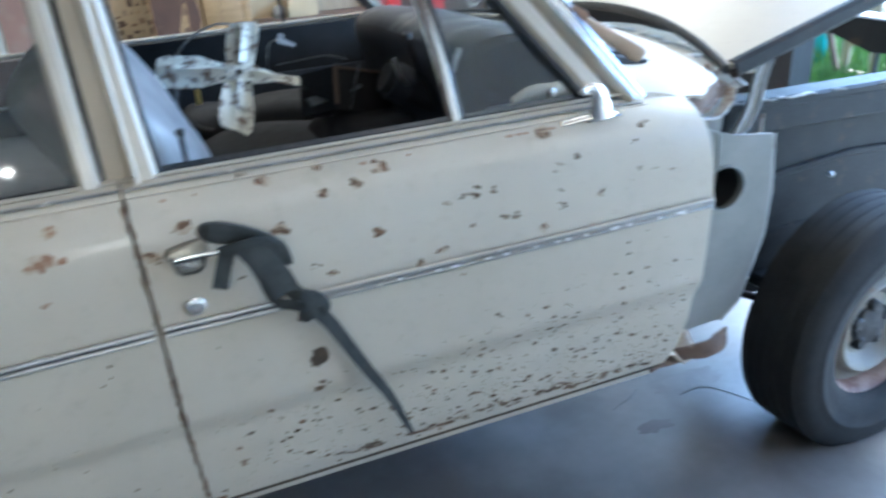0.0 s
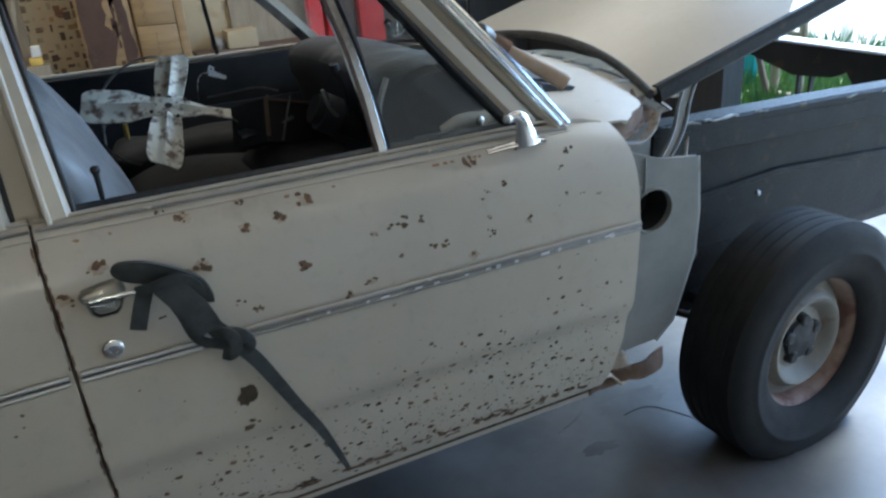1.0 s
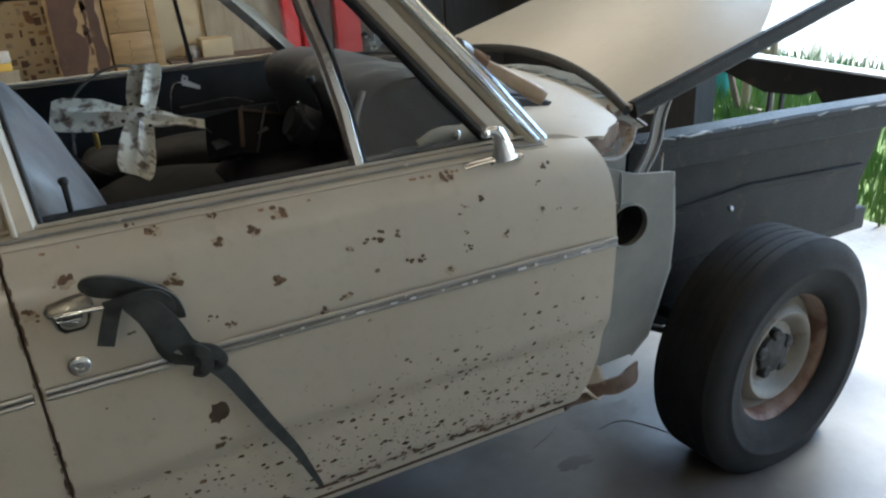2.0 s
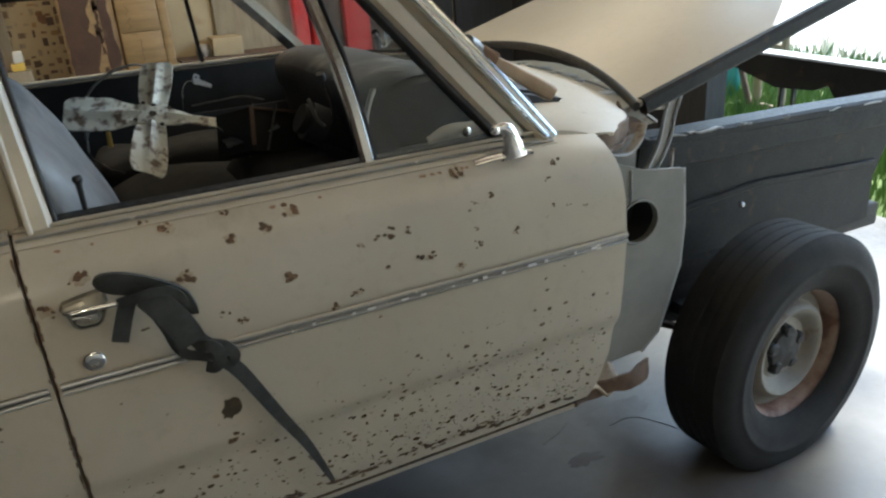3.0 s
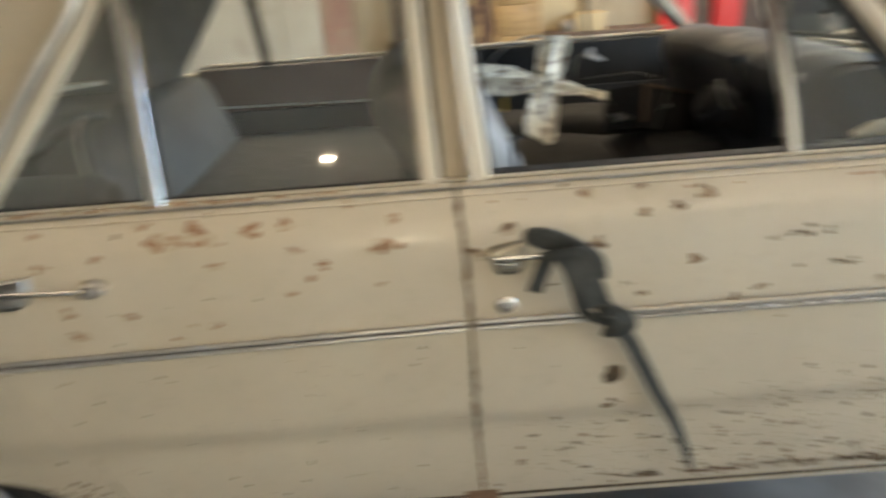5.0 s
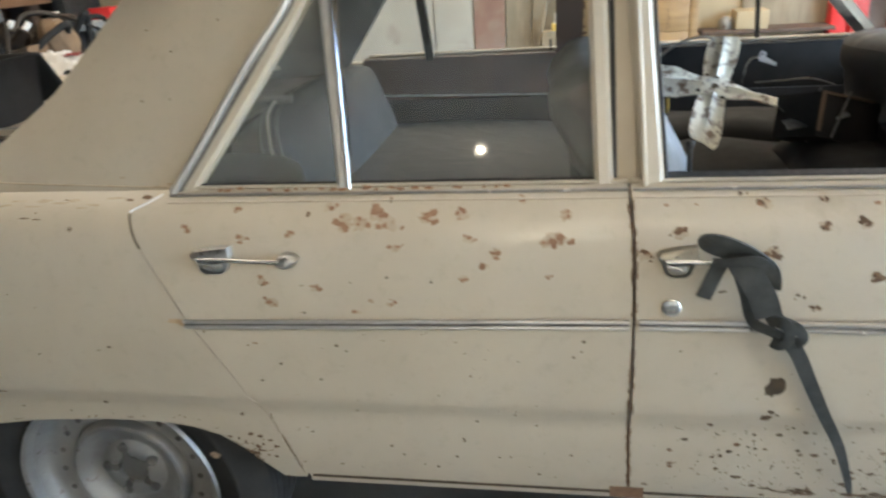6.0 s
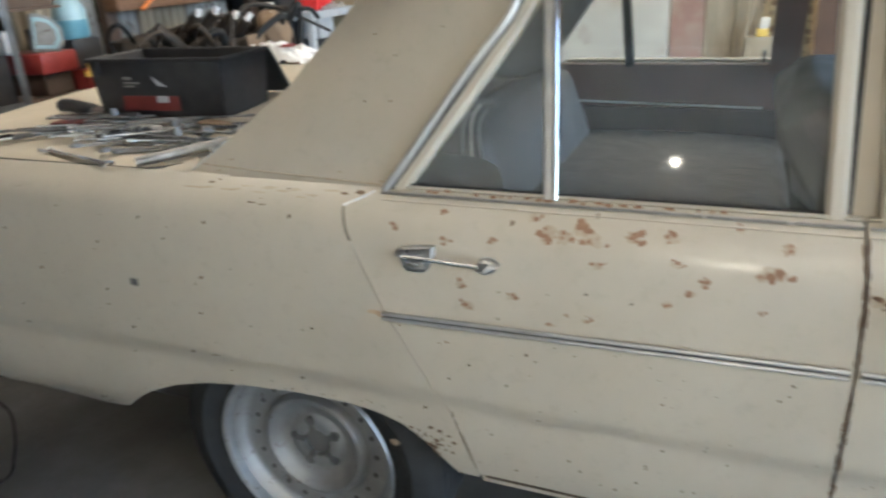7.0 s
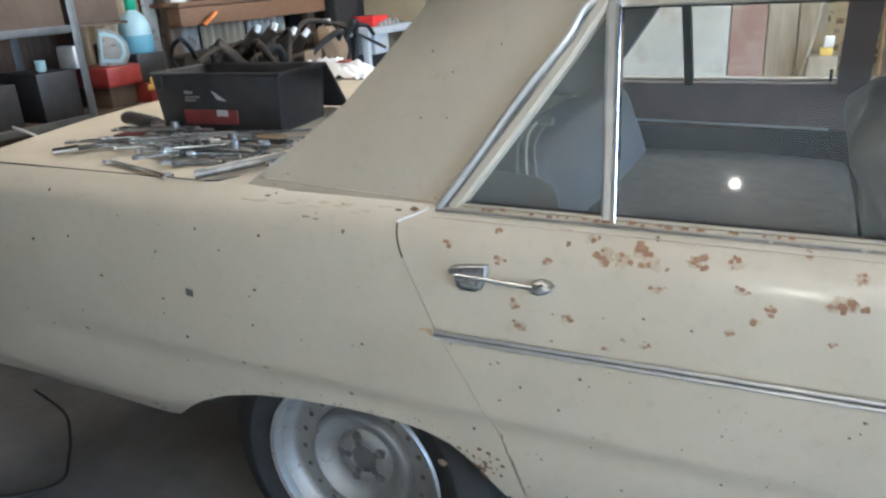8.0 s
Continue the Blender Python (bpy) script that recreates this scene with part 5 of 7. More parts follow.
for k in range(5):
    w = 2 * math.pi * k / 5 + 0.32
    part("wheel_nut", wobble(lathe(bmesh.new(), [(0.019, -0.016), (0.018, -0.031), (0.013, -0.036), (0, -0.036)], 9, (0.054 * math.cos(w), 0, 0.054 * math.sin(w))), 0.003, 60), SEAL, front_wheel, "dark rusty wheel nut")
part("balance_weight", new_box((0.002, -0.062, 0.173), (0.026, -0.050, 0.187), 0.003), ALLOY, front_wheel, "shiny balance weight")

rear_wheel = thing("rear_wheel", "", "", (-1.045, 0.150, 0.338))
rear_wheel.parent = car
rear_wheel["label"] = "silver steel wheel with a ring of holes"
part("tyre", tyre_bm(0.338, 0.20, 0.21), RUBBER, rear_wheel)
part("rim", lathe(bmesh.new(), [(0.212, 0.02), (0.212, -0.07), (0.216, -0.088), (0.224, -0.092), (0.228, -0.085), (0.220, -0.078), (0.212, -0.068), (0.204, -0.064), (0.196, -0.048), (0.188, -0.042), (0.178, -0.040), (0.144, -0.040), (0.138, -0.036), (0.134, -0.018)], 72), WHEEL_SILVER, rear_wheel, "silver wheel rim")
part("wheel_disc", lathe(bmesh.new(), [(0.137, -0.018), (0.134, -0.046), (0.129, -0.054), (0.121, -0.055), (0.113, -0.050), (0.10, -0.036), (0.088, -0.028), (0.075, -0.026), (0.066, -0.032), (0.05, -0.036), (0.036, -0.034), (0.034, -0.01)], 72), WHEEL_SILVER, rear_wheel, "dished silver wheel centre")
part("hub_hole", lathe(bmesh.new(), [(0.035, -0.02), (0.03, -0.03), (0, -0.028)], 24), HUB_GREY, rear_wheel)
for k in range(20):
    w = 2 * math.pi * k / 20
    part("rim_hole", lathe(bmesh.new(), [(0.0068, -0.038), (0.0066, -0.0412), (0.0045, -0.0414), (0, -0.041)], 12, (0.161 * math.cos(w), 0, 0.161 * math.sin(w))), HUB_GREY, rear_wheel)
for k in range(5):
    w = 2 * math.pi * k / 5 + 0.5
    part("wheel_nut", lathe(bmesh.new(), [(0.0125, -0.02), (0.0125, -0.0365), (0.009, -0.038), (0.006, -0.036), (0, -0.036)], 12, (0.058 * math.cos(w), 0, 0.058 * math.sin(w))), HUB_GREY, rear_wheel, "dark bolt hole")
    part("hub_lobe", lathe(bmesh.new(), [(0.009, -0.02), (0.009, -0.0368), (0, -0.0372)], 12, (0.040 * math.cos(w), 0, 0.040 * math.sin(w))), HUB_GREY, rear_wheel)
def well_bm():
    bm = lathe(bmesh.new(), [(0.50, 0.05), (0.50, 0.39), (0.0, 0.395)], 48, (-1.10, 0, 0.30))
    bmesh.ops.delete(bm, geom=[v for v in bm.verts if v.co.z < 0.40], context="VERTS")
    return bm


part("wheel_well", well_bm(), UNDERSEAL, car, "dark wheel well")
part("boot_floor", new_box((-2.05, 0.425, 0.38), (-1.0, 1.55, 0.42), 0.005), GUARD, car)
part("far_rear_tyre", tyre_bm(0.338, 0.19, 0.21), RUBBER, car).location = (-1.045, 1.5, 0.338)
part("far_front_tyre", tyre_bm(0.318, 0.185, 0.178), RUBBER, car).location = (1.628, 1.54, 0.318)

# ---- rust on the side of the car ----
rng = random.Random(7)
FRONT_SPOTS = [(0.062, 0.930, 1.0), (0.189, 0.966, 0.8), (0.269, 0.938, 0.8), (0.326, 0.940, 0.9), (0.369, 0.957, 1.1), (0.449, 0.812, 0.9), (0.461, 0.887, 0.5), (0.631, 0.810, 0.9), (0.653, 0.962, 1.0),
               (0.198, 0.900, 1.0), (0.265, 0.814, 0.6), (0.404, 0.796, 0.7), (0.012, 0.898, 1.0), (0.747, 0.846, 0.7), (0.273, 0.972, 0.6), (0.504, 0.840, 0.5)]
DARK_SPOTS = [(0.342, 0.856, 1.2), (0.490, 0.893, 0.8), (0.514, 0.896, 1.1), (0.546, 0.893, 0.9), (0.669, 0.842, 0.8), (0.670, 0.868, 0.5), (0.674, 0.911, 0.6), (0.703, 0.917, 0.8), (0.827, 0.876, 0.6), (0.845, 0.947, 0.9),
              (0.821, 0.923, 0.5), (0.897, 0.862, 0.5), (0.238, 0.831, 0.8), (0.560, 0.841, 0.8), (0.585, 0.843, 0.9), (0.126, 0.839, 0.6), (0.218, 0.613, 1.3), (0.535, 0.465, 1.4), (0.159, 0.975, 0.6), (0.66, 0.90, 0.5), (0.81, 0.86, 0.4), (0.86, 0.87, 0.4)]
rh_ = random.Random(52)
halo = [(x + rh_.gauss(0, 0.002), z - 0.001, 0.0125 * k * rh_.uniform(0.8, 1.2), 0.0095 * k * rh_.uniform(0.8, 1.2)) for x, z, k in FRONT_SPOTS]
part("rust_stain_patch", blobs(rh_, halo, 15, 0.0007), HALO, front_door, "tan rust stain round the flakes")
part("rust_flake_patch", blobs(rng, clusters(rng, FRONT_SPOTS, 0.0095, (4, 7)), 11), BLOTCH, front_door, "brown rust flakes")
part("dark_rust_patch", blobs(rng, clusters(rng, DARK_SPOTS, 0.0085, (3, 6)), 11), OLIVE_BLOTCH, front_door, "dark rust pits")
part("large_rust_flake", blobs(rng, [(0.222, 0.671, 0.017, 0.021), (0.216, 0.664, 0.012, 0.013)], 13), RUST_DARK, front_door, "large dark rust flake")
speck, specky = [], []
while len(speck) < 560:
    x, z = rng.uniform(0.03, 0.965), 0.43 + abs(rng.gauss(0, 0.155))
    if z > 0.76 or rng.random() > 0.35 + 0.65 * min(1, max(0, (x - 0.02) / 0.5)) * (1.0 if x < 0.75 else 0.75):
        continue
    if x > FD_FRONT(z) - 0.012 or z > 0.46 + 0.22 * min(1, 0.35 + x):
        if rng.random() < 0.8:
            continue
        if x > FD_FRONT(z) - 0.012:
            continue
    s = 0.0012 + 0.0045 * rng.random() ** 2.7
    speck.append((x, z, s * rng.uniform(0.8, 1.7), s * 0.8))
rt_ = random.Random(77)
while len(speck) < 900:
    x, z = rt_.uniform(0.05, 0.96), 0.43 + abs(rt_.gauss(0, 0.11))
    if z < 0.70 and x < FD_FRONT(z) - 0.01 and rt_.random() < 0.3 + x:
        s = rt_.uniform(0.0007, 0.0017)
        speck.append((x, z, s * 1.3, s))
for k in range(90):
    x = rng.uniform(0.2, 0.9)
    specky.append((x, 0.437 + rng.gauss(0, 0.007), rng.uniform(0.004, 0.016), rng.uniform(0.002, 0.006)))
part("rust_speckle", blobs(rng, speck, 8), SPECKLE, front_door, "fine dark rust speckle")
part("rust_seam_patch", blobs(rng, [q for q in specky if q[0] < FD_FRONT(q[1]) - 0.01], 9, 0.0014), SPECKLE, front_door)
REAR_SPOTS = [(-0.744, 0.938, 0.9), (-0.657, 0.966, 0.6), (-0.645, 0.924, 0.8), (-0.558, 0.930, 0.9), (-0.492, 0.966, 0.9), (-0.469, 0.946, 1.4), (-0.441, 0.944, 1.3), (-0.412, 0.957, 1.3), (-0.391, 0.944, 1.5), (-0.326, 0.952, 1.3),
              (-0.270, 0.955, 1.1), (-0.380, 0.907, 0.9), (-0.262, 0.921, 0.9), (-0.218, 0.900, 0.9), (-0.237, 0.879, 0.9), (-0.269, 0.858, 0.9), (-0.124, 0.921, 1.7), (-0.106, 0.954, 0.9), (-0.615, 0.850, 0.9), (-0.603, 0.811, 1.1),
              (-0.523, 0.840, 0.9), (-0.455, 0.797, 0.7), (-0.391, 0.812, 0.6), (-0.426, 0.818, 0.5), (-0.134, 0.862, 0.5), (-0.178, 0.972, 0.6), (-0.140, 0.915, 1.2)]
halo = [(x + rh_.gauss(0, 0.002), z - 0.001, 0.0115 * k * rh_.uniform(0.8, 1.2), 0.008 * k * rh_.uniform(0.8, 1.2)) for x, z, k in REAR_SPOTS]
part("rust_stain_patch", blobs(rh_, halo, 15, 0.0007), HALO, rear_door, "tan rust stain round the flakes")
part("rust_flake_patch", blobs(rng, clusters(rng, REAR_SPOTS, 0.0085, (3, 5)), 12), STAIN_RUST, rear_door, "orange rust flakes")
pits = [(-0.530, 0.957, 0.005, 0.005), (-0.392, 0.974, 0.0035, 0.0035)]
while len(pits) < 75:
    x, z = rng.uniform(-0.74, -0.02), rng.uniform(0.43, 0.90)
    if x > RD_REAR(z) + 0.015 and (z < 0.76 or rng.random() < 0.25):
        s = 0.001 + 0.0022 * rng.random() ** 2
        pits.append((x, z, s * 1.3, s))
part("rust_pit_patch", blobs(rng, pits, 8), SPECKLE, rear_door, "small dark rust pits")
pits = [(-1.20, 0.604, 0.013, 0.002), (-0.79, 0.455, 0.012, 0.01)]
for k in range(46):
    x, z = rng.uniform(-2.1, -0.9), rng.uniform(0.56, 0.96)
    s = 0.0012 + 0.0035 * rng.random() ** 2
    pits.append((x, z, s * 1.4, s))
for k in range(26):
    x = rng.uniform(-1.55, -0.66)
    pits.append((x, arch_z(x) + abs(rng.gauss(0, 0.012)) + 0.004, rng.uniform(0.0015, 0.005), rng.uniform(0.001, 0.003)))
part("rust_pit_patch", blobs(rng, pits, 8), SPECKLE, wing, "small dark rust pits")
part("square_scuff", strip([(-1.386, side_y(0.761) - 0.0008, 0.762), (-1.366, side_y(0.761) - 0.0008, 0.760)], 0.0012, 0.017, soft=0.05), HUB_GREY, wing, "small square of bare dark metal")
flakes = [(-0.70 + rng.gauss(0, 0.02), 0.47 + rng.gauss(0, 0.03), rng.uniform(0.002, 0.008), rng.uniform(0.002, 0.006)) for k in range(40)]
part("arch_rust", blobs(rng, [q for q in flakes if q[0] < RD_REAR(q[1]) - 0.012 and q[1] > arch_z(q[0])], 9), BLOTCH, wing)
# stained paint and chips along the foot of the rear pillar, and the chipped upper end of the door's shut line
rf_ = random.Random(29)
foot = [(-1.22 + 0.027 * k + rf_.uniform(-0.01, 0.01), 0.972 + rf_.uniform(-0.006, 0.008), rf_.uniform(0.010, 0.026), rf_.uniform(0.0008, 0.0028)) for k in range(13)]
part("rust_stain_patch", blobs(rf_, foot, 15, 0.0007), HALO, wing, "brownish stain along the pillar foot")
chips = [(-1.175, 0.979, 0.008, 0.002), (-1.16, 0.983, 0.005, 0.0015), (-0.99, 0.978, 0.004, 0.0012), (-1.06, 0.955, 0.013, 0.0014), (-1.035, 0.953, 0.012, 0.0012), (-1.04, 0.962, 0.002, 0.0016), (-0.865, 0.977, 0.010, 0.0016), (-0.835, 0.980, 0.010, 0.003), (-1.655, 0.372, 0.011, 0.006), (-1.645, 0.351, 0.013, 0.006), (-1.668, 0.398, 0.003, 0.002), (-1.90, 0.352, 0.008, 0.004), (-2.0, 0.352, 0.010, 0.004)]
part("rust_pit_patch", blobs(rf_, chips, 9, 0.0012), BLOTCH, wing, "brown chips in the cream paint")
part("shut_line", strip([(RD_REAR(z) - 0.0015, side_y(z) - 0.0008, z) for z in np.linspace(0.905, 0.960, 8)], 0.0035, 0.0015, up=(0, 1, 0)), RUST_DARK, wing, "dark open end of the shut line")
part("bare_edge", strip(smooth_path([(-0.857, side_y(0.962) - 0.0012, 0.962), (-0.846, side_y(0.967) - 0.0012, 0.967), (-0.826, side_y(0.974) - 0.0012, 0.974), (-0.806, side_y(0.983) - 0.0012, 0.983)]), 0.0035, 0.0015, up=(0, 1, 0)), PAPER, wing, "pale bare edge of the shut line")
# highlight along the pillar's rear edge, drawn as a pale strip
part("pillar_edge", strip([Vector(c_pillar(1.0, v)) + Vector((-0.001, -0.001, 0)) for v in np.linspace(0.01, 0.16, 6)], 0.002, 0.002), GREY_BENCH, car, "highlight on the pillar's edge, drawn as a thin pale strip")
# rust that creeps along the shut lines
for owner, fn, z0, z1, sgn, n in ((front_door, B_EDGE, 0.43, 0.97, 1, 70), (rear_door, B_EDGE, 0.43, 0.97, -1, 60), (rear_door, RD_REAR, 0.42, 0.56, 1, 26)):
    q = []
    for k in range(n):
        z = rng.uniform(z0, z1)
        a = 0.0005 + 0.0019 * rng.random() ** 2.5
        q.append((fn(z) + sgn * (GAP + a * 0.7), z, a, rng.uniform(0.003, 0.012)))
    part("edge_rust", blobs(rng, q, 8, 0.0016), BLOTCH, owner)
belt = [(rng.uniform(-0.7, -0.1), 0.988 + rng.gauss(0, 0.001), rng.uniform(0.003, 0.011), 0.0022) for k in range(22)] + [(rng.uniform(0.02, 0.7), 0.966, rng.uniform(0.002, 0.006), 0.002) for k in range(16)]
part("belt_rust", blobs(rng, belt, 8, 0.006), STAIN_RUST, car, "orange rust below the windows")
# dark jamb seen through the door gap
part("door_jamb", new_box((-0.03, 0.045, 0.40), (0.03, 0.10, 0.94)), RUST, car, "rusty dark door jamb")
part("rear_jamb", flat_bar([(-0.62, 0.075, 0.42), (-0.70, 0.055, 0.65), (-0.82, 0.06, 0.90)], 0.05, 0.02), RUST_DARK, car)

for ob in car.children_recursive:
    if "rust" in ob.name and ob.name.split(".")[0] in ("rust_flake_patch", "dark_rust_patch", "rust_speckle", "rust_seam_patch", "rust_pit_patch", "rust_stain_patch", "arch_rust", "edge_rust", "belt_rust", "large_rust_flake"):
        ob["kind"] = "stuff"

# ---- things in and on the car ----
def webbing(pts, w, label_part, parent, t=0.0025, up=(0, 1, 0), tip=1.0):
    bm = bmesh.new()
    pts = smooth_path(pts, 7)
    a, b = w / 2, t / 2
    sweep(bm, pts, [(-a, -b), (0, -b * 1.3), (a, -b), (a, b), (0, b * 1.3), (-a, b)], up)
    vs = bm.verts[:]
    for i, p in enumerate(pts):
        k = 1 + (tip - 1) * (i / (len(pts) - 1)) ** 2
        for v in vs[6 * i:6 * i + 6]:
            v.co = p + (v.co - p) * k
    return part(label_part, bm, WEB, parent)


strap = thing("strap", "black webbing strap knotted round the front door handle", "strap", (0.142, -0.03, 0.88))


def st(pts):
    return [(x - 0.15, y + 0.03, z - 0.88) for x, y, z in pts]


webbing(st([(0.178, -0.030, 0.905), (0.150, -0.034, 0.914), (0.122, -0.036, 0.922), (0.104, -0.038, 0.930), (0.097, -0.041, 0.939), (0.104, -0.046, 0.944), (0.124, -0.048, 0.941), (0.150, -0.047, 0.929), (0.172, -0.044, 0.914), (0.190, -0.040, 0.897), (0.197, -0.036, 0.876), (0.198, -0.032, 0.862)]), 0.021, "upper_loop", strap, 0.004, (0.35, 1, 0.35))
webbing(st([(0.112, -0.038, 0.903), (0.132, -0.046, 0.909), (0.155, -0.050, 0.914), (0.176, -0.048, 0.909), (0.188, -0.042, 0.893), (0.190, -0.034, 0.872)]), 0.016, "wrap", strap, 0.004, (0.2, 1, 0.2))
webbing(st([(0.124, -0.030, 0.904), (0.113, -0.034, 0.880), (0.101, -0.034, 0.847)]), 0.022, "short_tail", strap, 0.003)
webbing(st([(0.148, -0.042, 0.908), (0.166, -0.046, 0.880), (0.181, -0.046, 0.854), (0.192, -0.044, 0.822)]), 0.039, "hanging_band", strap, 0.004)
webbing(st([(0.166, -0.038, 0.886), (0.182, -0.040, 0.852), (0.198, -0.038, 0.824), (0.212, -0.036, 0.806)]), 0.024, "second_band", strap, 0.004)
webbing(st([(0.150, -0.030, 0.880), (0.162, -0.028, 0.846), (0.169, -0.027, 0.818), (0.180, -0.028, 0.800), (0.202, -0.030, 0.790), (0.222, -0.032, 0.780)]), 0.015, "inner_band", strap, 0.003)
webbing(st([(0.194, -0.040, 0.812), (0.206, -0.052, 0.818), (0.220, -0.054, 0.808), (0.222, -0.050, 0.788), (0.214, -0.042, 0.774), (0.204, -0.034, 0.776)]), 0.017, "knot", strap, 0.005)
webbing(st([(0.214, -0.040, 0.812), (0.232, -0.046, 0.806), (0.244, -0.042, 0.788), (0.240, -0.034, 0.772), (0.226, -0.032, 0.772)]), 0.015, "knot_loop", strap, 0.005)
webbing(st([(0.222, -0.030, 0.785), (0.248, -0.018, 0.745), (0.272, -0.010, 0.694), (0.300, -0.007, 0.634), (0.332, -0.004, 0.570), (0.356, 0.008, 0.505), (0.374, 0.026, 0.452)]), 0.023, "long_tail", strap, 0.0035, (0, 1, 0), 0.35)

# engine fan lying on the clutter
fan = thing("engine_fan", "four-bladed steel engine fan, chipped white paint, lying in the cabin", "fan", (0.266, 0.935, 0.975))
fan.rotation_euler = Euler((radians(-58), radians(-4), radians(8)))


def blade(a, length, w0, w1, twist):
    """A pressed blade with a raised rib, along the angle a in the x-z plane."""
    bm = bmesh.new()

    def at(u, v):
        r = 0.03 + length * u
        w = (w0 + (w1 - w0) * min(1, u * 2.2)) * (1 if u < 0.88 else 1 - 3.2 * (u - 0.88) ** 1.2)
        s = (v - 0.5) * w
        rib = -0.014 * math.exp(-((v - 0.5) / 0.12) ** 2) * (1 - u) ** 0.5
        p = Vector((r, s * math.sin(twist * min(1, u * 3)) + rib, s * math.cos(twist * min(1, u * 3))))
        return pose(0, 0, 0, 0, -a, 0) @ p
    sheet(bm, at, 16, 12)
    return wobble(bm, 0.002, 30)


part("hub_plate", wobble(new_box((-0.036, -0.004, -0.036), (0.036, 0.004, 0.036), 0.003, pose(0, 0, 0, 0, 20, 0)), 0.001, 40), FAN_WHITE, fan)
for a in (67, 158, 247, 329):
    part("blade", blade(a, 0.172, 0.064, {158: 0.104, 247: 0.088}.get(a, 0.084), 0.5 if a in (329, 247) else 0.15), FAN_WHITE, fan, "chipped white fan blade", thick=0.003, out=(0, -1, 0))
part("hub_boss", lathe(bmesh.new(), [(0.009, -0.003), (0.009, -0.0052), (0.007, -0.0052), (0, -0.0048)], 16), RUST_DARK, fan, "dark hub hole")
for k in range(4):
    w = math.radians(45 + 20 + 90 * k)
    part("rivet", lathe(bmesh.new(), [(0.006, -0.003), (0.006, -0.006), (0.003, -0.0075), (0, -0.0075)], 10, (0.033 * math.cos(w), 0, 0.033 * math.sin(w))), RUST_DARK, fan)
    part("rivet", lathe(bmesh.new(), [(0.005, -0.003), (0.005, -0.0055), (0, -0.006)], 10, (0.045 * math.cos(w + 0.6), 0, 0.045 * math.sin(w + 0.6))), RUST_DARK, fan)

# front seat
seat = thing("front_seat", "grey vinyl bucket seat behind the front door", "car seat", (0.010, 0.42, 0.425))
bm = cushion((-0.20, -0.27, 0.04), (0.38, 0.27, 0.24), 0.05, 0.03)
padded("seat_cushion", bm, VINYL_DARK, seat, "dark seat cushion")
bm = cushion((-0.085, -0.27, 0.0), (0.075, 0.27, 0.58), 0.065, 0.02)
for v in bm.verts:
    v.co.x -= 0.10 * max(0, v.co.z - 0.40) ** 2 * 6
bmesh.ops.subdivide_edges(bm, edges=bm.edges[:], cuts=1, use_grid_fill=True)
for v in bm.verts:
    k = noise.noise(Vector((v.co.x * 14 + v.co.z * 9, v.co.y * 4, v.co.z * 5)))
    fold = 1 - 2 * abs(noise.noise(Vector((v.co.x * 9 + v.co.z * 11, v.co.y * 5, v.co.z * 2.5 + 3))))
    v.co.y += 0.010 * k - 0.026 * fold
    v.co.x += 0.006 * k + 0.016 * fold
bmesh.ops.transform(bm, matrix=pose(0.135, 0, 0.19, 0, -22, 0), verts=bm.verts)
back = padded("backrest", bm, VINYL, seat, "grey vinyl backrest with folds")
bm = cushion((-0.108, -0.255, 0.03), (-0.05, 0.255, 0.41), 0.025, 0.012)
for v in bm.verts:
    v.co.x -= 0.10 * max(0, v.co.z - 0.40) ** 2 * 6
bmesh.ops.transform(bm, matrix=pose(0.135, 0, 0.19, 0, -22, 0), verts=bm.verts)
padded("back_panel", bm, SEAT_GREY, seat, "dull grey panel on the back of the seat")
part("seat_runner", new_box((-0.2, -0.25, -0.025), (0.36, 0.25, 0.05), 0.01), STEEL_DARK, seat)

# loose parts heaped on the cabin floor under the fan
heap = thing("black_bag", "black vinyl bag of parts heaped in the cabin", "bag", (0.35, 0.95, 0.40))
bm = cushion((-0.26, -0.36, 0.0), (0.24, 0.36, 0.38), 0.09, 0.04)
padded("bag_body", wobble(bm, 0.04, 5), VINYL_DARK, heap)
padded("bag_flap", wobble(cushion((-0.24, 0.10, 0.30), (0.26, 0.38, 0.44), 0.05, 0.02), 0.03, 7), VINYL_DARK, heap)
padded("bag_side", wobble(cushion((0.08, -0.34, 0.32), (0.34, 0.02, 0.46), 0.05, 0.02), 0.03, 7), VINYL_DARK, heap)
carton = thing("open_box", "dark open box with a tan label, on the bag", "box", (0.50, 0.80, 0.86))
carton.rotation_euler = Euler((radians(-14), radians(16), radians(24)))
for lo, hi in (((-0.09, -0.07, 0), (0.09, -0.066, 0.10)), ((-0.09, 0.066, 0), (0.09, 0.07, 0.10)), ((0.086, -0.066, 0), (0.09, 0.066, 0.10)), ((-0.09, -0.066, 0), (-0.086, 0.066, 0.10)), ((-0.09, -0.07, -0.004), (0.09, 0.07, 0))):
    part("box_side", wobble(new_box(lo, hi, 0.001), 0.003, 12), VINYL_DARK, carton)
part("box_label", new_box((0.0905, -0.03, 0.03), (0.092, 0.02, 0.08)), CARD, carton, "tan label")
part("box_corner", new_box((-0.094, -0.074, 0.01), (-0.082, -0.071, 0.10), 0.001), OLD_BOX, carton, "torn brown corner")
part("box_edge", new_box((-0.09, -0.0735, 0.096), (0.06, -0.0665, 0.102), 0.001), OLD_BOX, carton, "worn brown edge")
part("box_stay", bar([(-0.05, -0.075, 0.0), (-0.02, -0.08, 0.11)], 0.003), STEEL_DARK, carton)
tag = thing("key_tag", "small white metal tag on a wire hook", "tag", (0.40, 1.02, 1.03))
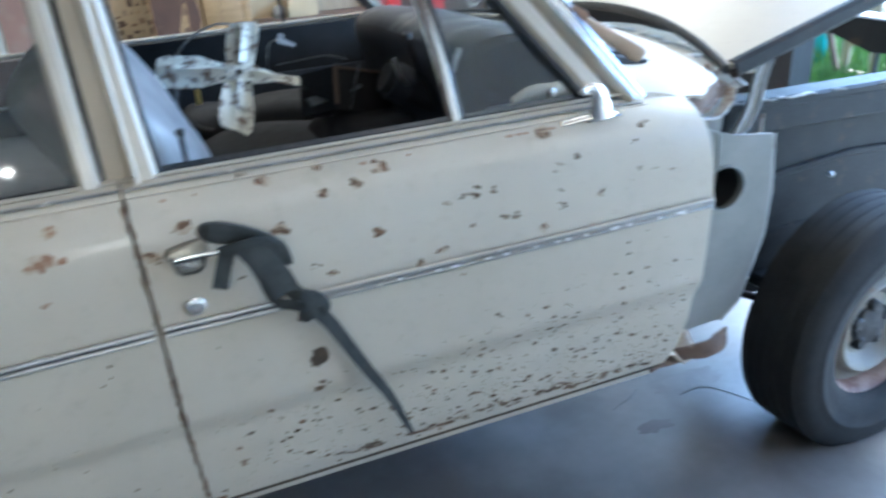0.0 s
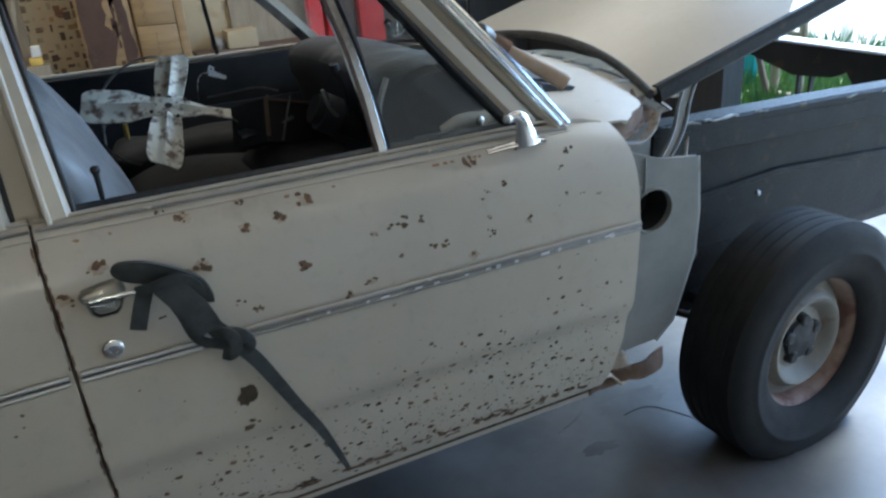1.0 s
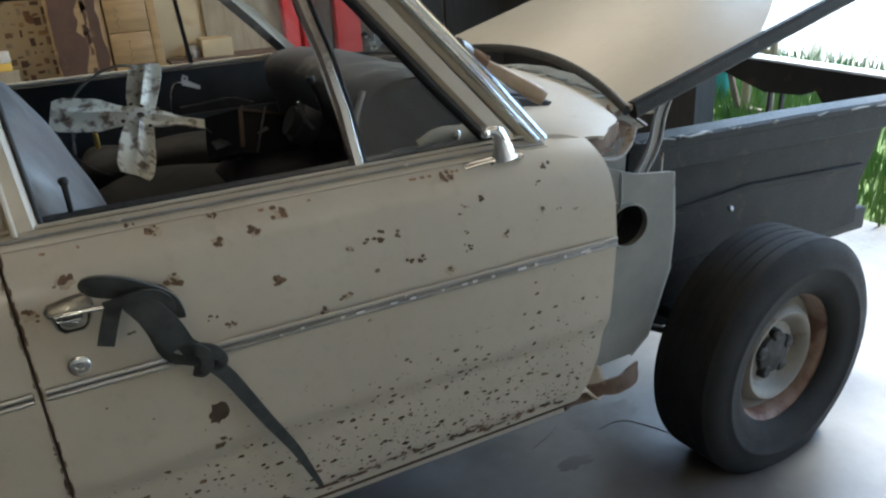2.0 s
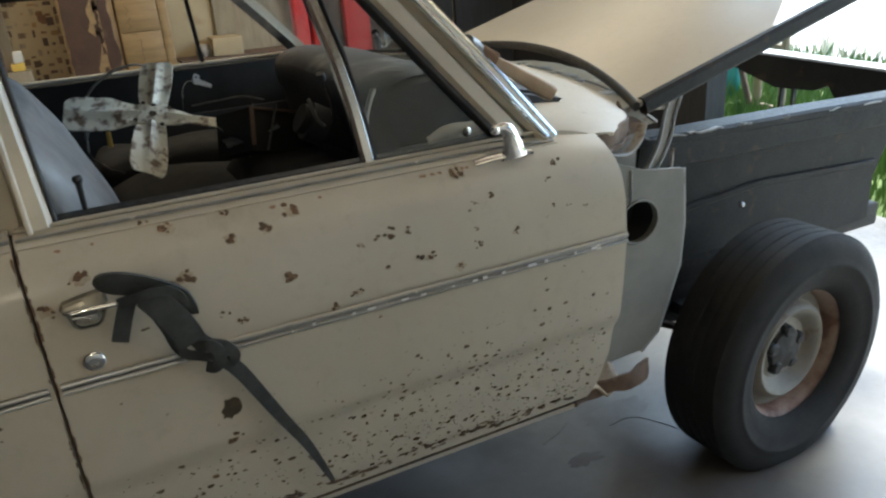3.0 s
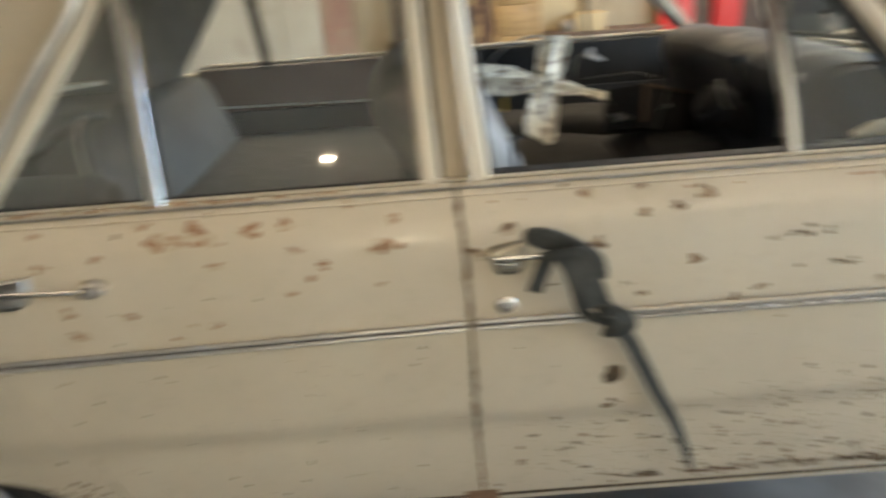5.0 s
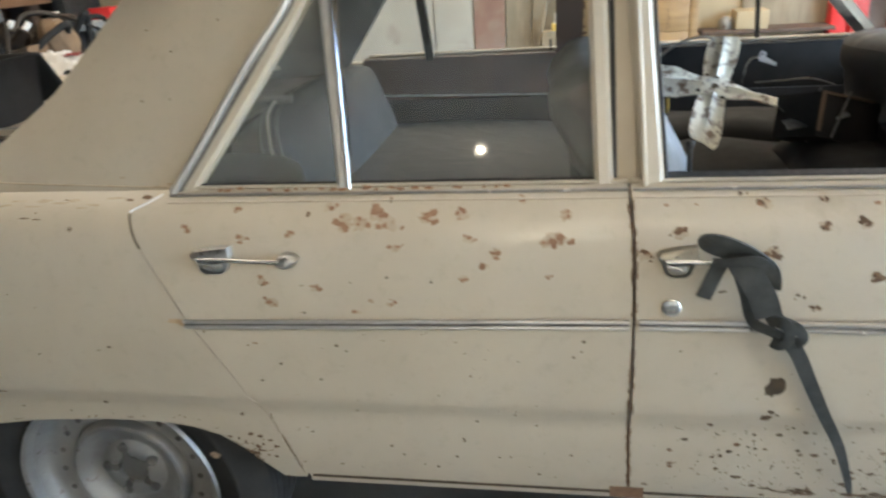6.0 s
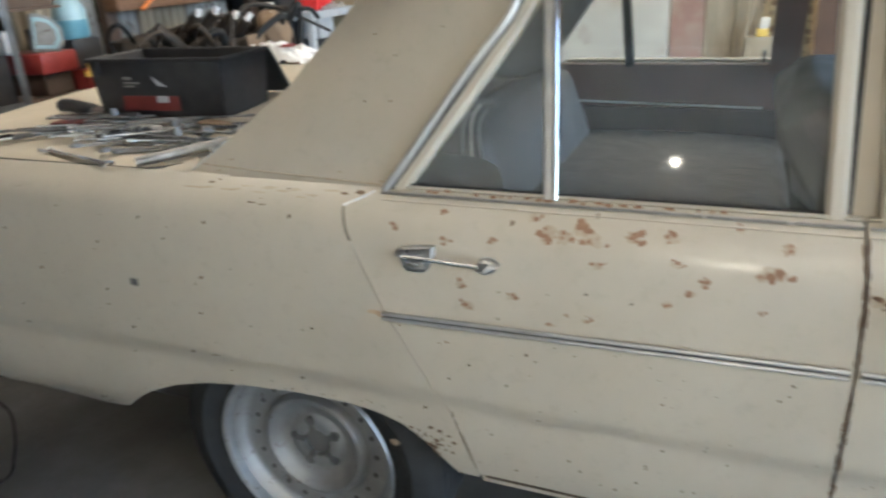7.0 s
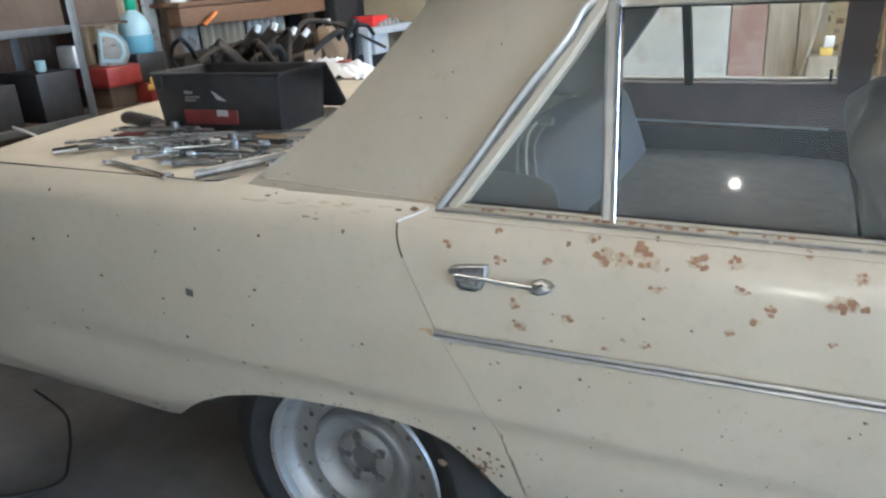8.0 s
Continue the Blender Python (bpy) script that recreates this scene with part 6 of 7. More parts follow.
part("tag_plate", plate([(-0.012, -0.006), (0.03, -0.022), (0.034, -0.014), (0.004, 0.004), (0.006, 0.014), (-0.006, 0.02), (-0.012, 0.008)], circle(-0.003, 0.010, 0.003, None, 8), 0, 0.003), PAPER, tag, smooth=False)
part("tag_wire", bar(smooth_path([(-0.01, 0, 0.0), (-0.03, 0, 0.0), (-0.045, 0, -0.03), (-0.05, 0.01, -0.10)]), 0.002), CHROME, tag)
hoop = thing("wire_hoop", "thin loop of dark wire behind the fan", "wire", (0.22, 1.10, 0.98))
part("wire", bar(smooth_path([(-0.12, 0, -0.11), (-0.10, 0, 0.02), (-0.03, 0, 0.085), (0.05, 0, 0.10), (0.09, 0, 0.06)]), 0.0035), CHROME_DULL, hoop)
lone("brass_fitting", wobble(new_box((0.150, 0.985, 0.90), (0.162, 0.995, 0.94), 0.004, None), 0.002, 20), YELLOW, "yellow brass fitting under the fan blade", "fitting")
rag = bmesh.new()
sheet(rag, lambda u, v: (0.40 + 0.13 * u, 0.74 + 0.05 * v, 0.905 + 0.03 * u + 0.012 * v), 10, 5)
lone("steel_bracket", wobble(rag, 0.006, 25), STEEL, "bright steel bracket lying on the bag", "bracket", thick=0.003)

# loose wires over the heap
for k, pts in enumerate(([(0.36, 0.92, 0.985), (0.42, 0.90, 0.992), (0.48, 0.88, 0.998), (0.53, 0.86, 0.985)], [(0.50, 0.86, 0.98), (0.485, 0.84, 0.94), (0.465, 0.82, 0.90)], [(0.12, 0.98, 0.96), (0.10, 0.93, 0.91), (0.14, 0.88, 0.87), (0.17, 0.86, 0.86)], [(0.40, 0.83, 0.94), (0.44, 0.80, 0.90), (0.46, 0.78, 0.86)])):
    lone("loose_wire", bar(smooth_path(pts), 0.0022, n=6), STEEL_DARK, "thin loose wire trailing over the bag", "wire", "loose wires in the cabin")

# hammer on the scuttle, leaning on the windscreen
hammer = thing("hammer", "hammer with a worn wooden handle, leaning on the windscreen", "hammer", (0.895, 0.21, 1.084))
hd = Vector((0.105, -0.035, -0.072)).normalized()
bm = bmesh.new()
side = hd.cross(Vector((0, 0, 1))).normalized()
upv = side.cross(hd)
loops = []
for d, a, b in ((0.0, 0.010, 0.010), (0.025, 0.0135, 0.012), (0.06, 0.017, 0.014), (0.10, 0.021, 0.016), (0.130, 0.0225, 0.017), (0.138, 0.021, 0.015)):
    p = Vector((-0.05, 0.025, 0.021)) + hd * d
    ring = [(math.copysign(abs(math.cos(w)) ** 0.5, math.cos(w)), math.copysign(abs(math.sin(w)) ** 0.5, math.sin(w))) for w in np.linspace(0.02, 2 * math.pi + 0.02, 16, endpoint=False)]
    loops.append([bm.verts.new(p + side * a * c_ + upv * b * s_) for c_, s_ in ring])
for a, b in zip(loops, loops[1:]):
    for i in range(16):
        bm.faces.new((a[i], a[(i + 1) % 16], b[(i + 1) % 16], b[i]))
bm.faces.new(loops[0])
bm.faces.new(loops[-1])
part("handle", wobble(bm, 0.001, 40), WOOD_HANDLE, hammer, "worn wooden handle")
part("grip_end", bar([Vector((-0.05, 0.025, 0.021)) + hd * 0.005, Vector((-0.05, 0.025, 0.021)) + hd * -0.03], 0.014, 0.018), RUST, hammer)
hp = Vector((-0.05, 0.025, 0.021)) - hd * 0.04
part("head", bar([hp + Vector((-0.035, -0.03, 0.02)), hp + Vector((-0.01, -0.012, 0.008)), hp + Vector((0.03, 0.03, -0.02))], 0.016, n=14), STEEL_DARK, hammer, "dark steel hammer head")

# ---- tools on the boot lid ----


def deck(x, y):
    return lid_z(x, y) + 0.001


def spanner_mesh(length, size, ring_end):
    """A forged spanner along x: an open jaw at one end, a ring or a second jaw at the other."""
    bm = bmesh.new()
    sweep(bm, [(-length / 2 + size * 0.7, 0, 0.004), (0, 0, 0.0045), (length / 2 - size * 0.7, 0, 0.004)], [(-size * 0.28, -0.003), (-size * 0.2, -0.004), (size * 0.2, -0.004), (size * 0.28, -0.003), (size * 0.28, 0.003), (size * 0.2, 0.004), (-size * 0.2, 0.004), (-size * 0.28, 0.003)])

    def jaw(sx):
        o = []
        for w in np.linspace(math.radians(38), math.radians(322), 14):
            o.append((sx * (length / 2 - size * 0.35 + size * 0.62 * math.cos(w) * 1.0), size * 0.62 * math.sin(w)))
        i = [(sx * (length / 2 + size * 0.12), -size * 0.27), (sx * (length / 2 - size * 0.45), -size * 0.27), (sx * (length / 2 - size * 0.6), 0), (sx * (length / 2 - size * 0.45), size * 0.27), (sx * (length / 2 + size * 0.12), size * 0.27)]
        lo = [bm.verts.new((x, y, 0)) for x, y in o + i]
        hi = [bm.verts.new((x, y, 0.008)) for x, y in o + i]
        n = len(lo)
        bm.faces.new(lo)
        bm.faces.new(hi)
        for k in range(n):
            bm.faces.new((lo[k], lo[(k + 1) % n], hi[(k + 1) % n], hi[k]))

    jaw(1)
    if ring_end:
        c = -length / 2 + size * 0.3
        a = [[bm.verts.new((c + r * math.cos(w), r * math.sin(w), z)) for w in np.linspace(0, 2 * math.pi, 18, endpoint=False)] for r, z in ((size * 0.34, 0), (size * 0.6, 0), (size * 0.6, 0.011), (size * 0.34, 0.011))]
        for p in range(4):
            q = a[(p + 1) % 4]
            for k in range(18):
                bm.faces.new((a[p][k], a[p][(k + 1) % 18], q[(k + 1) % 18], q[k]))
    else:
        jaw(-1)
    return mesh_of("spanner", bm, STEEL if ring_end else CHROME)


SPANNERS = [spanner_mesh(0.20, 0.021, True), spanner_mesh(0.24, 0.025, True), spanner_mesh(0.16, 0.019, False), spanner_mesh(0.26, 0.029, False)]


def spanner(k, x, y, turn, lift=0.0, tilt=0.0, label="steel spanner lying on the boot lid"):
    ob = new("spanner", SPANNERS[k % 4])
    ob.matrix_world = pose(x, y, deck(x, y) + lift, 0, tilt, turn) @ Matrix.Diagonal((1, 0.9, 0.6, 1))
    return tagged(ob, label, "spanner", "spanners on the boot lid")


spanner(3, -1.60, 0.116, -11, 0.003, 2, "long steel spanner at the edge of the boot lid")
rt = random.Random(12)
for k in range(36):
    u = rt.random()
    x, y = -1.80 + 0.48 * u, rt.uniform(0.22 - 0.07 * u, 0.41 - 0.05 * u)
    spanner(rt.randint(0, 3), x, y, rt.gauss(14, 9) if k % 5 else rt.gauss(-20, 15), 0.001 + 0.004 * (k % 4), rt.uniform(-1, 1))
rx_ = random.Random(63)
for k in range(16):
    x, y = rx_.uniform(-1.84, -1.40), rx_.uniform(0.19, 0.38)
    ob = spanner(rx_.randint(0, 3), x, y, rx_.gauss(20, 8), 0.016 + 0.003 * (k % 3), rx_.uniform(-1.5, 1.5), "thin steel spanner on top of the heap of tools")
    ob.matrix_world = ob.matrix_world @ Matrix.Diagonal((1.15, 0.7, 0.8, 1))
# a tube bar along the lid's front corner
t0, t1 = Vector((-1.385, 0.085, 1.004)), Vector((-1.245, 0.225, 1.022))
tube = thing("tube_spanner", "long bright steel tube spanner on the wing top", "spanner", tuple(t0))
bm = bmesh.new()
sweep(bm, [Vector((0, 0, 0)), (t1 - t0) * 0.12, (t1 - t0) * 0.2, (t1 - t0) * 0.9, (t1 - t0)], ring_section(0.0115, n=12))
part("tube", bm, STEEL, tube)
part("tube_mouth", bar([(t0 - t1) * 0.006, (t0 - t1) * -0.02], 0.0085, n=12), STEEL_DARK, tube)
socket_bar = thing("socket_bar", "chrome socket bar with a bright end", "socket bar", (-1.90, 0.170, deck(-1.86, 0.17) + 0.014))
part("bar", bar([(0, 0, 0), (0.13, 0.10, 0.012)], 0.007), STEEL_DARK, socket_bar)
part("socket", bar([(-0.03, -0.023, -0.002), (0.02, 0.015, 0.002)], 0.010, n=14), CHROME, socket_bar, "chrome socket")
swan = thing("cranked_spanner", "cranked ring spanner lying across the tools", "spanner", (-1.50, 0.24, deck(-1.5, 0.24) + 0.03))
part("shank", strip(smooth_path([(-0.09, -0.03, -0.012), (-0.05, -0.025, -0.006), (-0.03, -0.02, 0.012), (0.07, 0.015, 0.022), (0.09, 0.025, 0.012), (0.12, 0.035, 0.01)]), 0.009, 0.006), STEEL, swan)
part("ring_end", turned([(0.010, -0.006), (0.018, -0.006), (0.018, 0.007), (0.010, 0.007), (0.010, -0.006)], 18, pose(-0.10, -0.032, -0.012)), STEEL, swan)
ratchet = thing("ratchet", "socket ratchet with a black bulbous grip", "ratchet", (-1.89, 0.42, deck(-1.89, 0.42) + 0.018))
part("grip", bar(smooth_path([(-0.09, 0.015, 0.004), (-0.075, 0.012, 0.006), (-0.03, 0.005, 0.004), (0.02, -0.004, 0.0), (0.05, -0.008, -0.004)]), 0.021, 0.018, 14), PLASTIC, ratchet, "black plastic grip")
part("head", bar([(0.05, -0.008, -0.004), (0.075, -0.012, -0.004), (0.11, -0.02, -0.006)], 0.014, n=14), CHROME, ratchet, "chrome ratchet head")
lone("red_tray", wobble(new_box((-1.90, 0.31, deck(-1.8, 0.34)), (-1.76, 0.365, deck(-1.8, 0.34) + 0.008), 0.003), 0.002, 20), DULL_RED, "flat red plastic tray under the tools", "tray")
lone("brass_block", wobble(new_box((-1.42, 0.325, deck(-1.4, 0.35)), (-1.34, 0.365, deck(-1.4, 0.35) + 0.018), 0.005), 0.003, 20), CARD, "worn brown block among the tools", "block")
for k in range(14):
    x, y = rt.uniform(-1.72, -1.36), rt.uniform(0.22, 0.40)
    ob = part("socket", turned([(0.006, 0), (0.011, 0), (0.012, 0.018), (0.010, 0.026), (0.006, 0.026), (0.006, 0.0)], 14), STEEL, None)
    ob.matrix_world = pose(x, y, deck(x, y) + 0.012, 90 if k % 5 else 0, 0, rt.uniform(0, 180))
    tagged(ob, "small steel socket among the spanners", "socket", "sockets on the boot lid")

# toolbox
tb = thing("toolbox", "open black plastic toolbox, red front panel, on boot lid", "toolbox", (-1.595, 0.500, deck(-1.59, 0.50)))
tb.rotation_euler = (0, 0, radians(4))
tb.scale = (0.87, 0.80, 0.9)
bm = bmesh.new()
for lo, hi in (((-0.225, -0.135, 0), (0.225, -0.128, 0.165)), ((-0.225, 0.128, 0), (0.225, 0.135, 0.165)), ((-0.225, -0.128, 0), (-0.218, 0.128, 0.165)), ((0.218, -0.128, 0), (0.225, 0.128, 0.165)), ((-0.218, -0.128, 0), (0.218, 0.128, 0.006))):
    bm = new_box(lo, hi, 0.002)
    for v in bm.verts:
        k = v.co.z / 0.165
        v.co.x *= 0.96 + 0.07 * k
        v.co.y *= 0.94 + 0.07 * k
    part("box_wall", bm, PLASTIC, tb)
part("box_rim", strip([(-0.236, -0.136, 0.163), (0.236, -0.136, 0.163), (0.236, 0.136, 0.163), (-0.236, 0.136, 0.163), (-0.236, -0.136, 0.163)], 0.012, 0.010), PLASTIC, tb)
part("red_panel", new_box((-0.13, -0.1325, 0.02), (0.07, -0.1265, 0.062), 0.002), DULL_RED, tb, "dull red front panel")
part("white_sticker", new_box((-0.005, -0.134, 0.044), (0.035, -0.1325, 0.062)), GREY_BENCH, tb)
for k, (x0, w, z) in enumerate(((-0.115, 0.03, 0.108), (-0.115, 0.055, 0.096), (-0.115, 0.040, 0.087))):
    part("print_bar", new_box((x0, -0.1362, z), (x0 + w, -0.1335, z + (0.008 if k == 0 else 0.005))), COWL_GREY, tb, "pale unreadable print")
part("print_mark", plate([(-0.012, 0.118), (0.038, 0.088), (0.006, 0.092)], None, -0.1365, 0.002), GREY_BENCH, tb, smooth=False)
lid_b = cushion((-0.22, -0.007, -0.19), (0.235, 0.007, 0.0), 0.006, 0.002)
bmesh.ops.transform(lid_b, matrix=pose(0, 0.146, 0.163, 40, 0, 0), verts=lid_b.verts)
part("lid", lid_b, PLASTIC, tb, "black lid hanging open behind the box")
part("latch", new_box((-0.22, -0.143, 0.12), (-0.19, -0.133, 0.165), 0.003), PLASTIC, tb)

# white plastic bag and rag at the far edge of the boot lid
bm = bmesh.new()
sheet(bm, lambda u, v: (-2.22 + 0.40 * u, 1.455 + 0.17 * v, lid_z(-1.8, 1.53) + 0.016 + 0.075 * (math.sin(math.pi * u) * math.sin(math.pi * v)) ** 0.55 * (0.75 + 0.5 * noise.noise(Vector((u * 3, v * 3, 2)))) + 0.03 * noise.noise(Vector((u * 9, v * 7, 5))) + 0.012 * noise.noise(Vector((u * 23, v * 15, 1)))), 44, 34)
lone("plastic_bag", bm, PAPER, "crumpled white plastic bag with faint print on the boot lid's edge", "bag", thick=0.002)
bm = bmesh.new()
sheet(bm, lambda u, v: (-1.96 + 0.05 * u, 1.48 + 0.04 * v, lid_z(-1.8, 1.53) + 0.078 + 0.012 * noise.noise(Vector((u * 5, v * 5, 1)))), 8, 8)
lone("red_rag", bm, PLASTIC_RED, "scrap of red cloth on the white bag", "rag", thick=0.003)

# ---- shelves at the back of the garage ----
shelf = thing("shelf_unit", "galvanised angle-iron shelf unit full of garage goods", "shelf", (-3.2, 1.27, 0))
for x, y in ((0, 0), (0, -0.95), (-0.45, 0), (-0.45, -0.95)):
    bm = bmesh.new()
    box(bm, (x - 0.004, y - 0.02, 0), (x, y + 0.02, 1.9), 0.001)
    box(bm, (x - 0.04, y + 0.016, 0), (x - 0.004, y + 0.02, 1.9), 0.001)
    part("post", bm, GALV, shelf)
for z in (0.42, 0.865, 1.262, 1.66):
    part("shelf_board", new_box((-0.46, -0.96, z - 0.012), (-0.006, 0.30, z), 0.002), WALL_DARK, shelf)
    part("shelf_edge", new_box((-0.006, -0.96, z - 0.028), (0.002, -0.021, z + 0.004), 0.001), GALV, shelf)


def crate(name, lo, hi, mat, label, category, bevel=0.006, wob=0.003):
    return lone(name, wobble(new_box(lo, hi, bevel), wob, 6), mat, label, category)


crate("plastic_bin", (-3.5, 1.04, 0.866), (-3.22, 1.24, 1.075), PLASTIC, "dark plastic bin on the shelf", "bin")
crate("plastic_bin", (-3.5, 0.62, 0.866), (-3.25, 0.96, 1.05), PLASTIC, "black plastic bin on the shelf", "bin")
crate("cardboard_box", (-3.5, 0.8, 1.263), (-3.22, 1.24, 1.50), OLD_BOX, "brown cardboard box on the upper shelf", "box")
crate("cardboard_box", (-3.5, 1.30, 1.263), (-3.22, 1.54, 1.44), OLD_BOX, "dark brown cardboard box on the upper shelf", "box")
crate("storage_box", (-3.45, 1.40, 0.866), (-3.22, 1.56, 0.965), OLD_BOX, "dark brown box under the red case", "box")
crate("toolcase", (-3.46, 1.37, 0.966), (-3.18, 1.575, 1.062), PLASTIC_RED, "red plastic tool case on a brown box", "case", 0.012)
crate("carton", (-3.30, 1.57, 0.866), (-3.14, 1.72, 0.965), PLASTIC_RED, "red printed carton on the shelf", "carton")
for lo, hi in (((-3.15, 1.56, 0.93), (-3.135, 1.62, 0.96)), ((-3.15, 1.585, 0.955), (-3.135, 1.625, 1.01))):
    crate("paper_scrap", lo, hi, YELLOW, "yellow paper scrap by the red carton", "paper", 0.002)
crate("oil_pack", (-3.40, 1.50, 1.063), (-3.25, 1.57, 1.16), PLASTIC, "small black oil pack on the red case", "pack")
b = thing("water_bottle", "large pale plastic bottle with blue liquid and green cap", "bottle", (-3.28, 1.665, 1.10))
part("bottle_body", turned([(0, 0), (0.070, 0.0), (0.078, 0.012), (0.078, 0.085)], 28), BLUE, b, "blue liquid in the bottle")
part("bottle_shoulder", turned([(0.078, 0.086), (0.076, 0.13), (0.055, 0.175), (0.026, 0.20), (0.022, 0.21)], 28), BOTTLE, b)
part("bottle_neck", turned([(0.024, 0.205), (0.027, 0.21), (0.027, 0.255), (0.016, 0.262), (0, 0.262)], 20), PLASTIC_GREEN, b, "green bottle neck and cap")
part("bottle_spout", turned([(0.011, 0.26), (0.011, 0.29), (0, 0.29)], 14), WHITE_PLASTIC, b)
crate("bottle_stand", (-3.36, 1.58, 0.866), (-3.20, 1.75, 1.10), PLASTIC, "dark box under the bottle", "box")
lamp = thing("headlamp_shell", "grey half-round headlamp shell standing on the red case", "headlamp", (-3.24, 1.45, 1.063))
dee = [(-0.05, 0.0), (0.06, 0.0), (0.088, 0.05), (0.08, 0.11), (0.04, 0.155), (-0.02, 0.17), (-0.05, 0.165)]
for nm, k, y0, th, mt in (("shell", 1.0, -0.02, 0.04, HINGE_GREY), ("shell_rim", 0.82, -0.028, 0.008, BOTTLE), ("shell_face", 0.62, -0.033, 0.005, HINGE_GREY)):
    bm = plate([((x + 0.0) * k, 0.085 + (z - 0.085) * k) for x, z in dee], None, y0, th)
    bmesh.ops.transform(bm, matrix=pose(0, 0, 0, 0, 6, 55), verts=bm.verts)
    part(nm, bm, mt, lamp, smooth=False)
tubeb = thing("pipe_offcut", "short pale pipe standing in the bin", "pipe", (-3.30, 1.13, 0.95))
part("pipe", turned([(0.016, 0), (0.016, 0.13), (0.022, 0.135), (0.022, 0.175), (0.012, 0.175), (0.012, 0.1)], 18), BOTTLE, tubeb)
crate("white_canister", (-3.42, 1.305, 1.063), (-3.30, 1.36, 1.17), WHITE_PLASTIC, "small white canister on the shelf", "canister", 0.012)
crate("cream_carton", (-3.40, 1.31, 1.443), (-3.25, 1.52, 1.55), WALL_WHITE, "cream carton on the back shelf", "carton")
cable = thing("white_cable", "white cable with a round plug hanging behind the car", "cable", (-2.6, 0.66, 0.90))
part("cord", bar(smooth_path([(-0.32, 0.03, 0.03), (-0.2, 0.02, 0.01), (-0.08, 0.01, -0.02), (0, 0, -0.04)]), 0.005), WHITE_PLASTIC, cable)
part("plug", turned([(0, -0.03), (0.02, -0.02), (0.024, 0), (0.02, 0.02), (0, 0.03)], 16, pose(0.02, 0, -0.045)), WHITE_PLASTIC, cable)
lone("cable_stand", new_box((-3.0, 0.62, 0), (-2.58, 0.72, 0.855), 0.01), WALL_DARK, "dark bench end behind the car", "bench")

# corrugated sheets behind the shelves
for k in range(4):
    bm = bmesh.new()
    y0 = 1.62 + 0.42 * k
    sheet(bm, lambda u, v: (-3.62 + 0.014 * math.sin(u * 2 * math.pi * 6), y0 + 0.40 * u, 0.02 + 1.5 * v), 72, 2)
    lone("corrugated_sheet", bm, HINGE_GREY if k % 2 else WALL_TAN, "pale corrugated sheet leaning on the back wall", "sheet", "sheets on the back wall", thick=0.003, kind="")

# engine on a stand
eng = thing("engine_block", "rusty engine cylinder head with pale plug ends, on a stand", "engine", (-2.75, 2.15, 0.0))
part("stand", wobble(new_box((-0.22, -0.45, 0.80), (0.22, 0.5, 0.86), 0.01), 0.004, 5), WOOD, eng, "timber stand top")
for x, y in ((-0.18, -0.4), (-0.18, 0.45), (0.18, -0.4), (0.18, 0.45)):
    part("stand_leg", new_box((x - 0.03, y - 0.03, 0), (x + 0.03, y + 0.03, 0.80), 0.004), WOOD, eng)
bm = bmesh.new()
box(bm, (-0.12, -0.42, 0.86), (0.12, 0.42, 1.04), 0.02)
bmesh.ops.subdivide_edges(bm, edges=bm.edges[:], cuts=3, use_grid_fill=True)
part("block", wobble(bm, 0.03, 9), IRON, eng)
for k, (y, h) in enumerate(((-0.39, 1.19), (-0.27, 1.19), (-0.13, 1.155), (-0.035, 1.135), (0.14, 1.12))):
    part("intake", bar(smooth_path([(0.0, y, 1.0), (0.09, y + 0.01, h - 0.07), (0.15, y + 0.02, h - 0.008)]), 0.030, 0.026, 12), IRON, eng)
    part("plug_end", wobble(bar([(0.15, y + 0.02, h - 0.012), (0.16, y + 0.022 + 0.008 * k, h + 0.020)], 0.018, 0.013, 12), 0.006, 40), PAPER, eng, "pale alloy pipe end")
part("card_flap", wobble(new_box((0.20, -0.10, 0.97), (0.208, 0.045, 1.06), 0.002, None), 0.006, 12), CARD, eng, "scrap of brown cardboard")
part("side_housing", wobble(turned([(0, 0), (0.10, 0.0), (0.12, 0.04), (0.10, 0.10), (0.05, 0.13), (0, 0.13)], 22, pose(0.10, 0.20, 1.03, 0, 70, 20)), 0.01, 12), CARD, eng, "tan round housing")
part("hose", bar(smooth_path([(0.05, 0.35, 1.08), (0.10, 0.55, 1.13), (0.05, 0.75, 1.12), (0.0, 0.9, 1.06)]), 0.013), RUBBER, eng, "black hose")
re = random.Random(8)
for k in range(24):
    y = re.uniform(-0.72, 0.5)
    x = re.uniform(-0.05, 0.2)
    part("loose_hose", bar(smooth_path([(x, y, 0.95), (x + re.uniform(-0.1, 0.1), y + re.uniform(-0.1, 0.1), re.uniform(1.04, 1.14)), (x + re.uniform(-0.1, 0.1), y + re.uniform(-0.2, 0.2), re.uniform(1.04, 1.18)), (x + re.uniform(-0.1, 0.1), y + re.uniform(-0.3, 0.3), 1.0)]), re.uniform(0.008, 0.018)), RUBBER if k % 2 else IRON, eng, "dark hose on the engine")
part("rocker_cover", wobble(new_box((-0.12, -0.36, 1.03), (0.02, 0.34, 1.12), 0.02), 0.012, 9), IRON, eng)
part("exhaust_branch", bar(smooth_path([(0.1, -0.42, 1.02), (0.14, -0.52, 1.06), (0.10, -0.60, 1.15)]), 0.03), IRON, eng)
crate("air_cleaner", (-2.95, 1.52, 1.0), (-2.82, 1.78, 1.1), IRON, "dark dusty metal housing beside the engine", "housing", 0.02, 0.02)
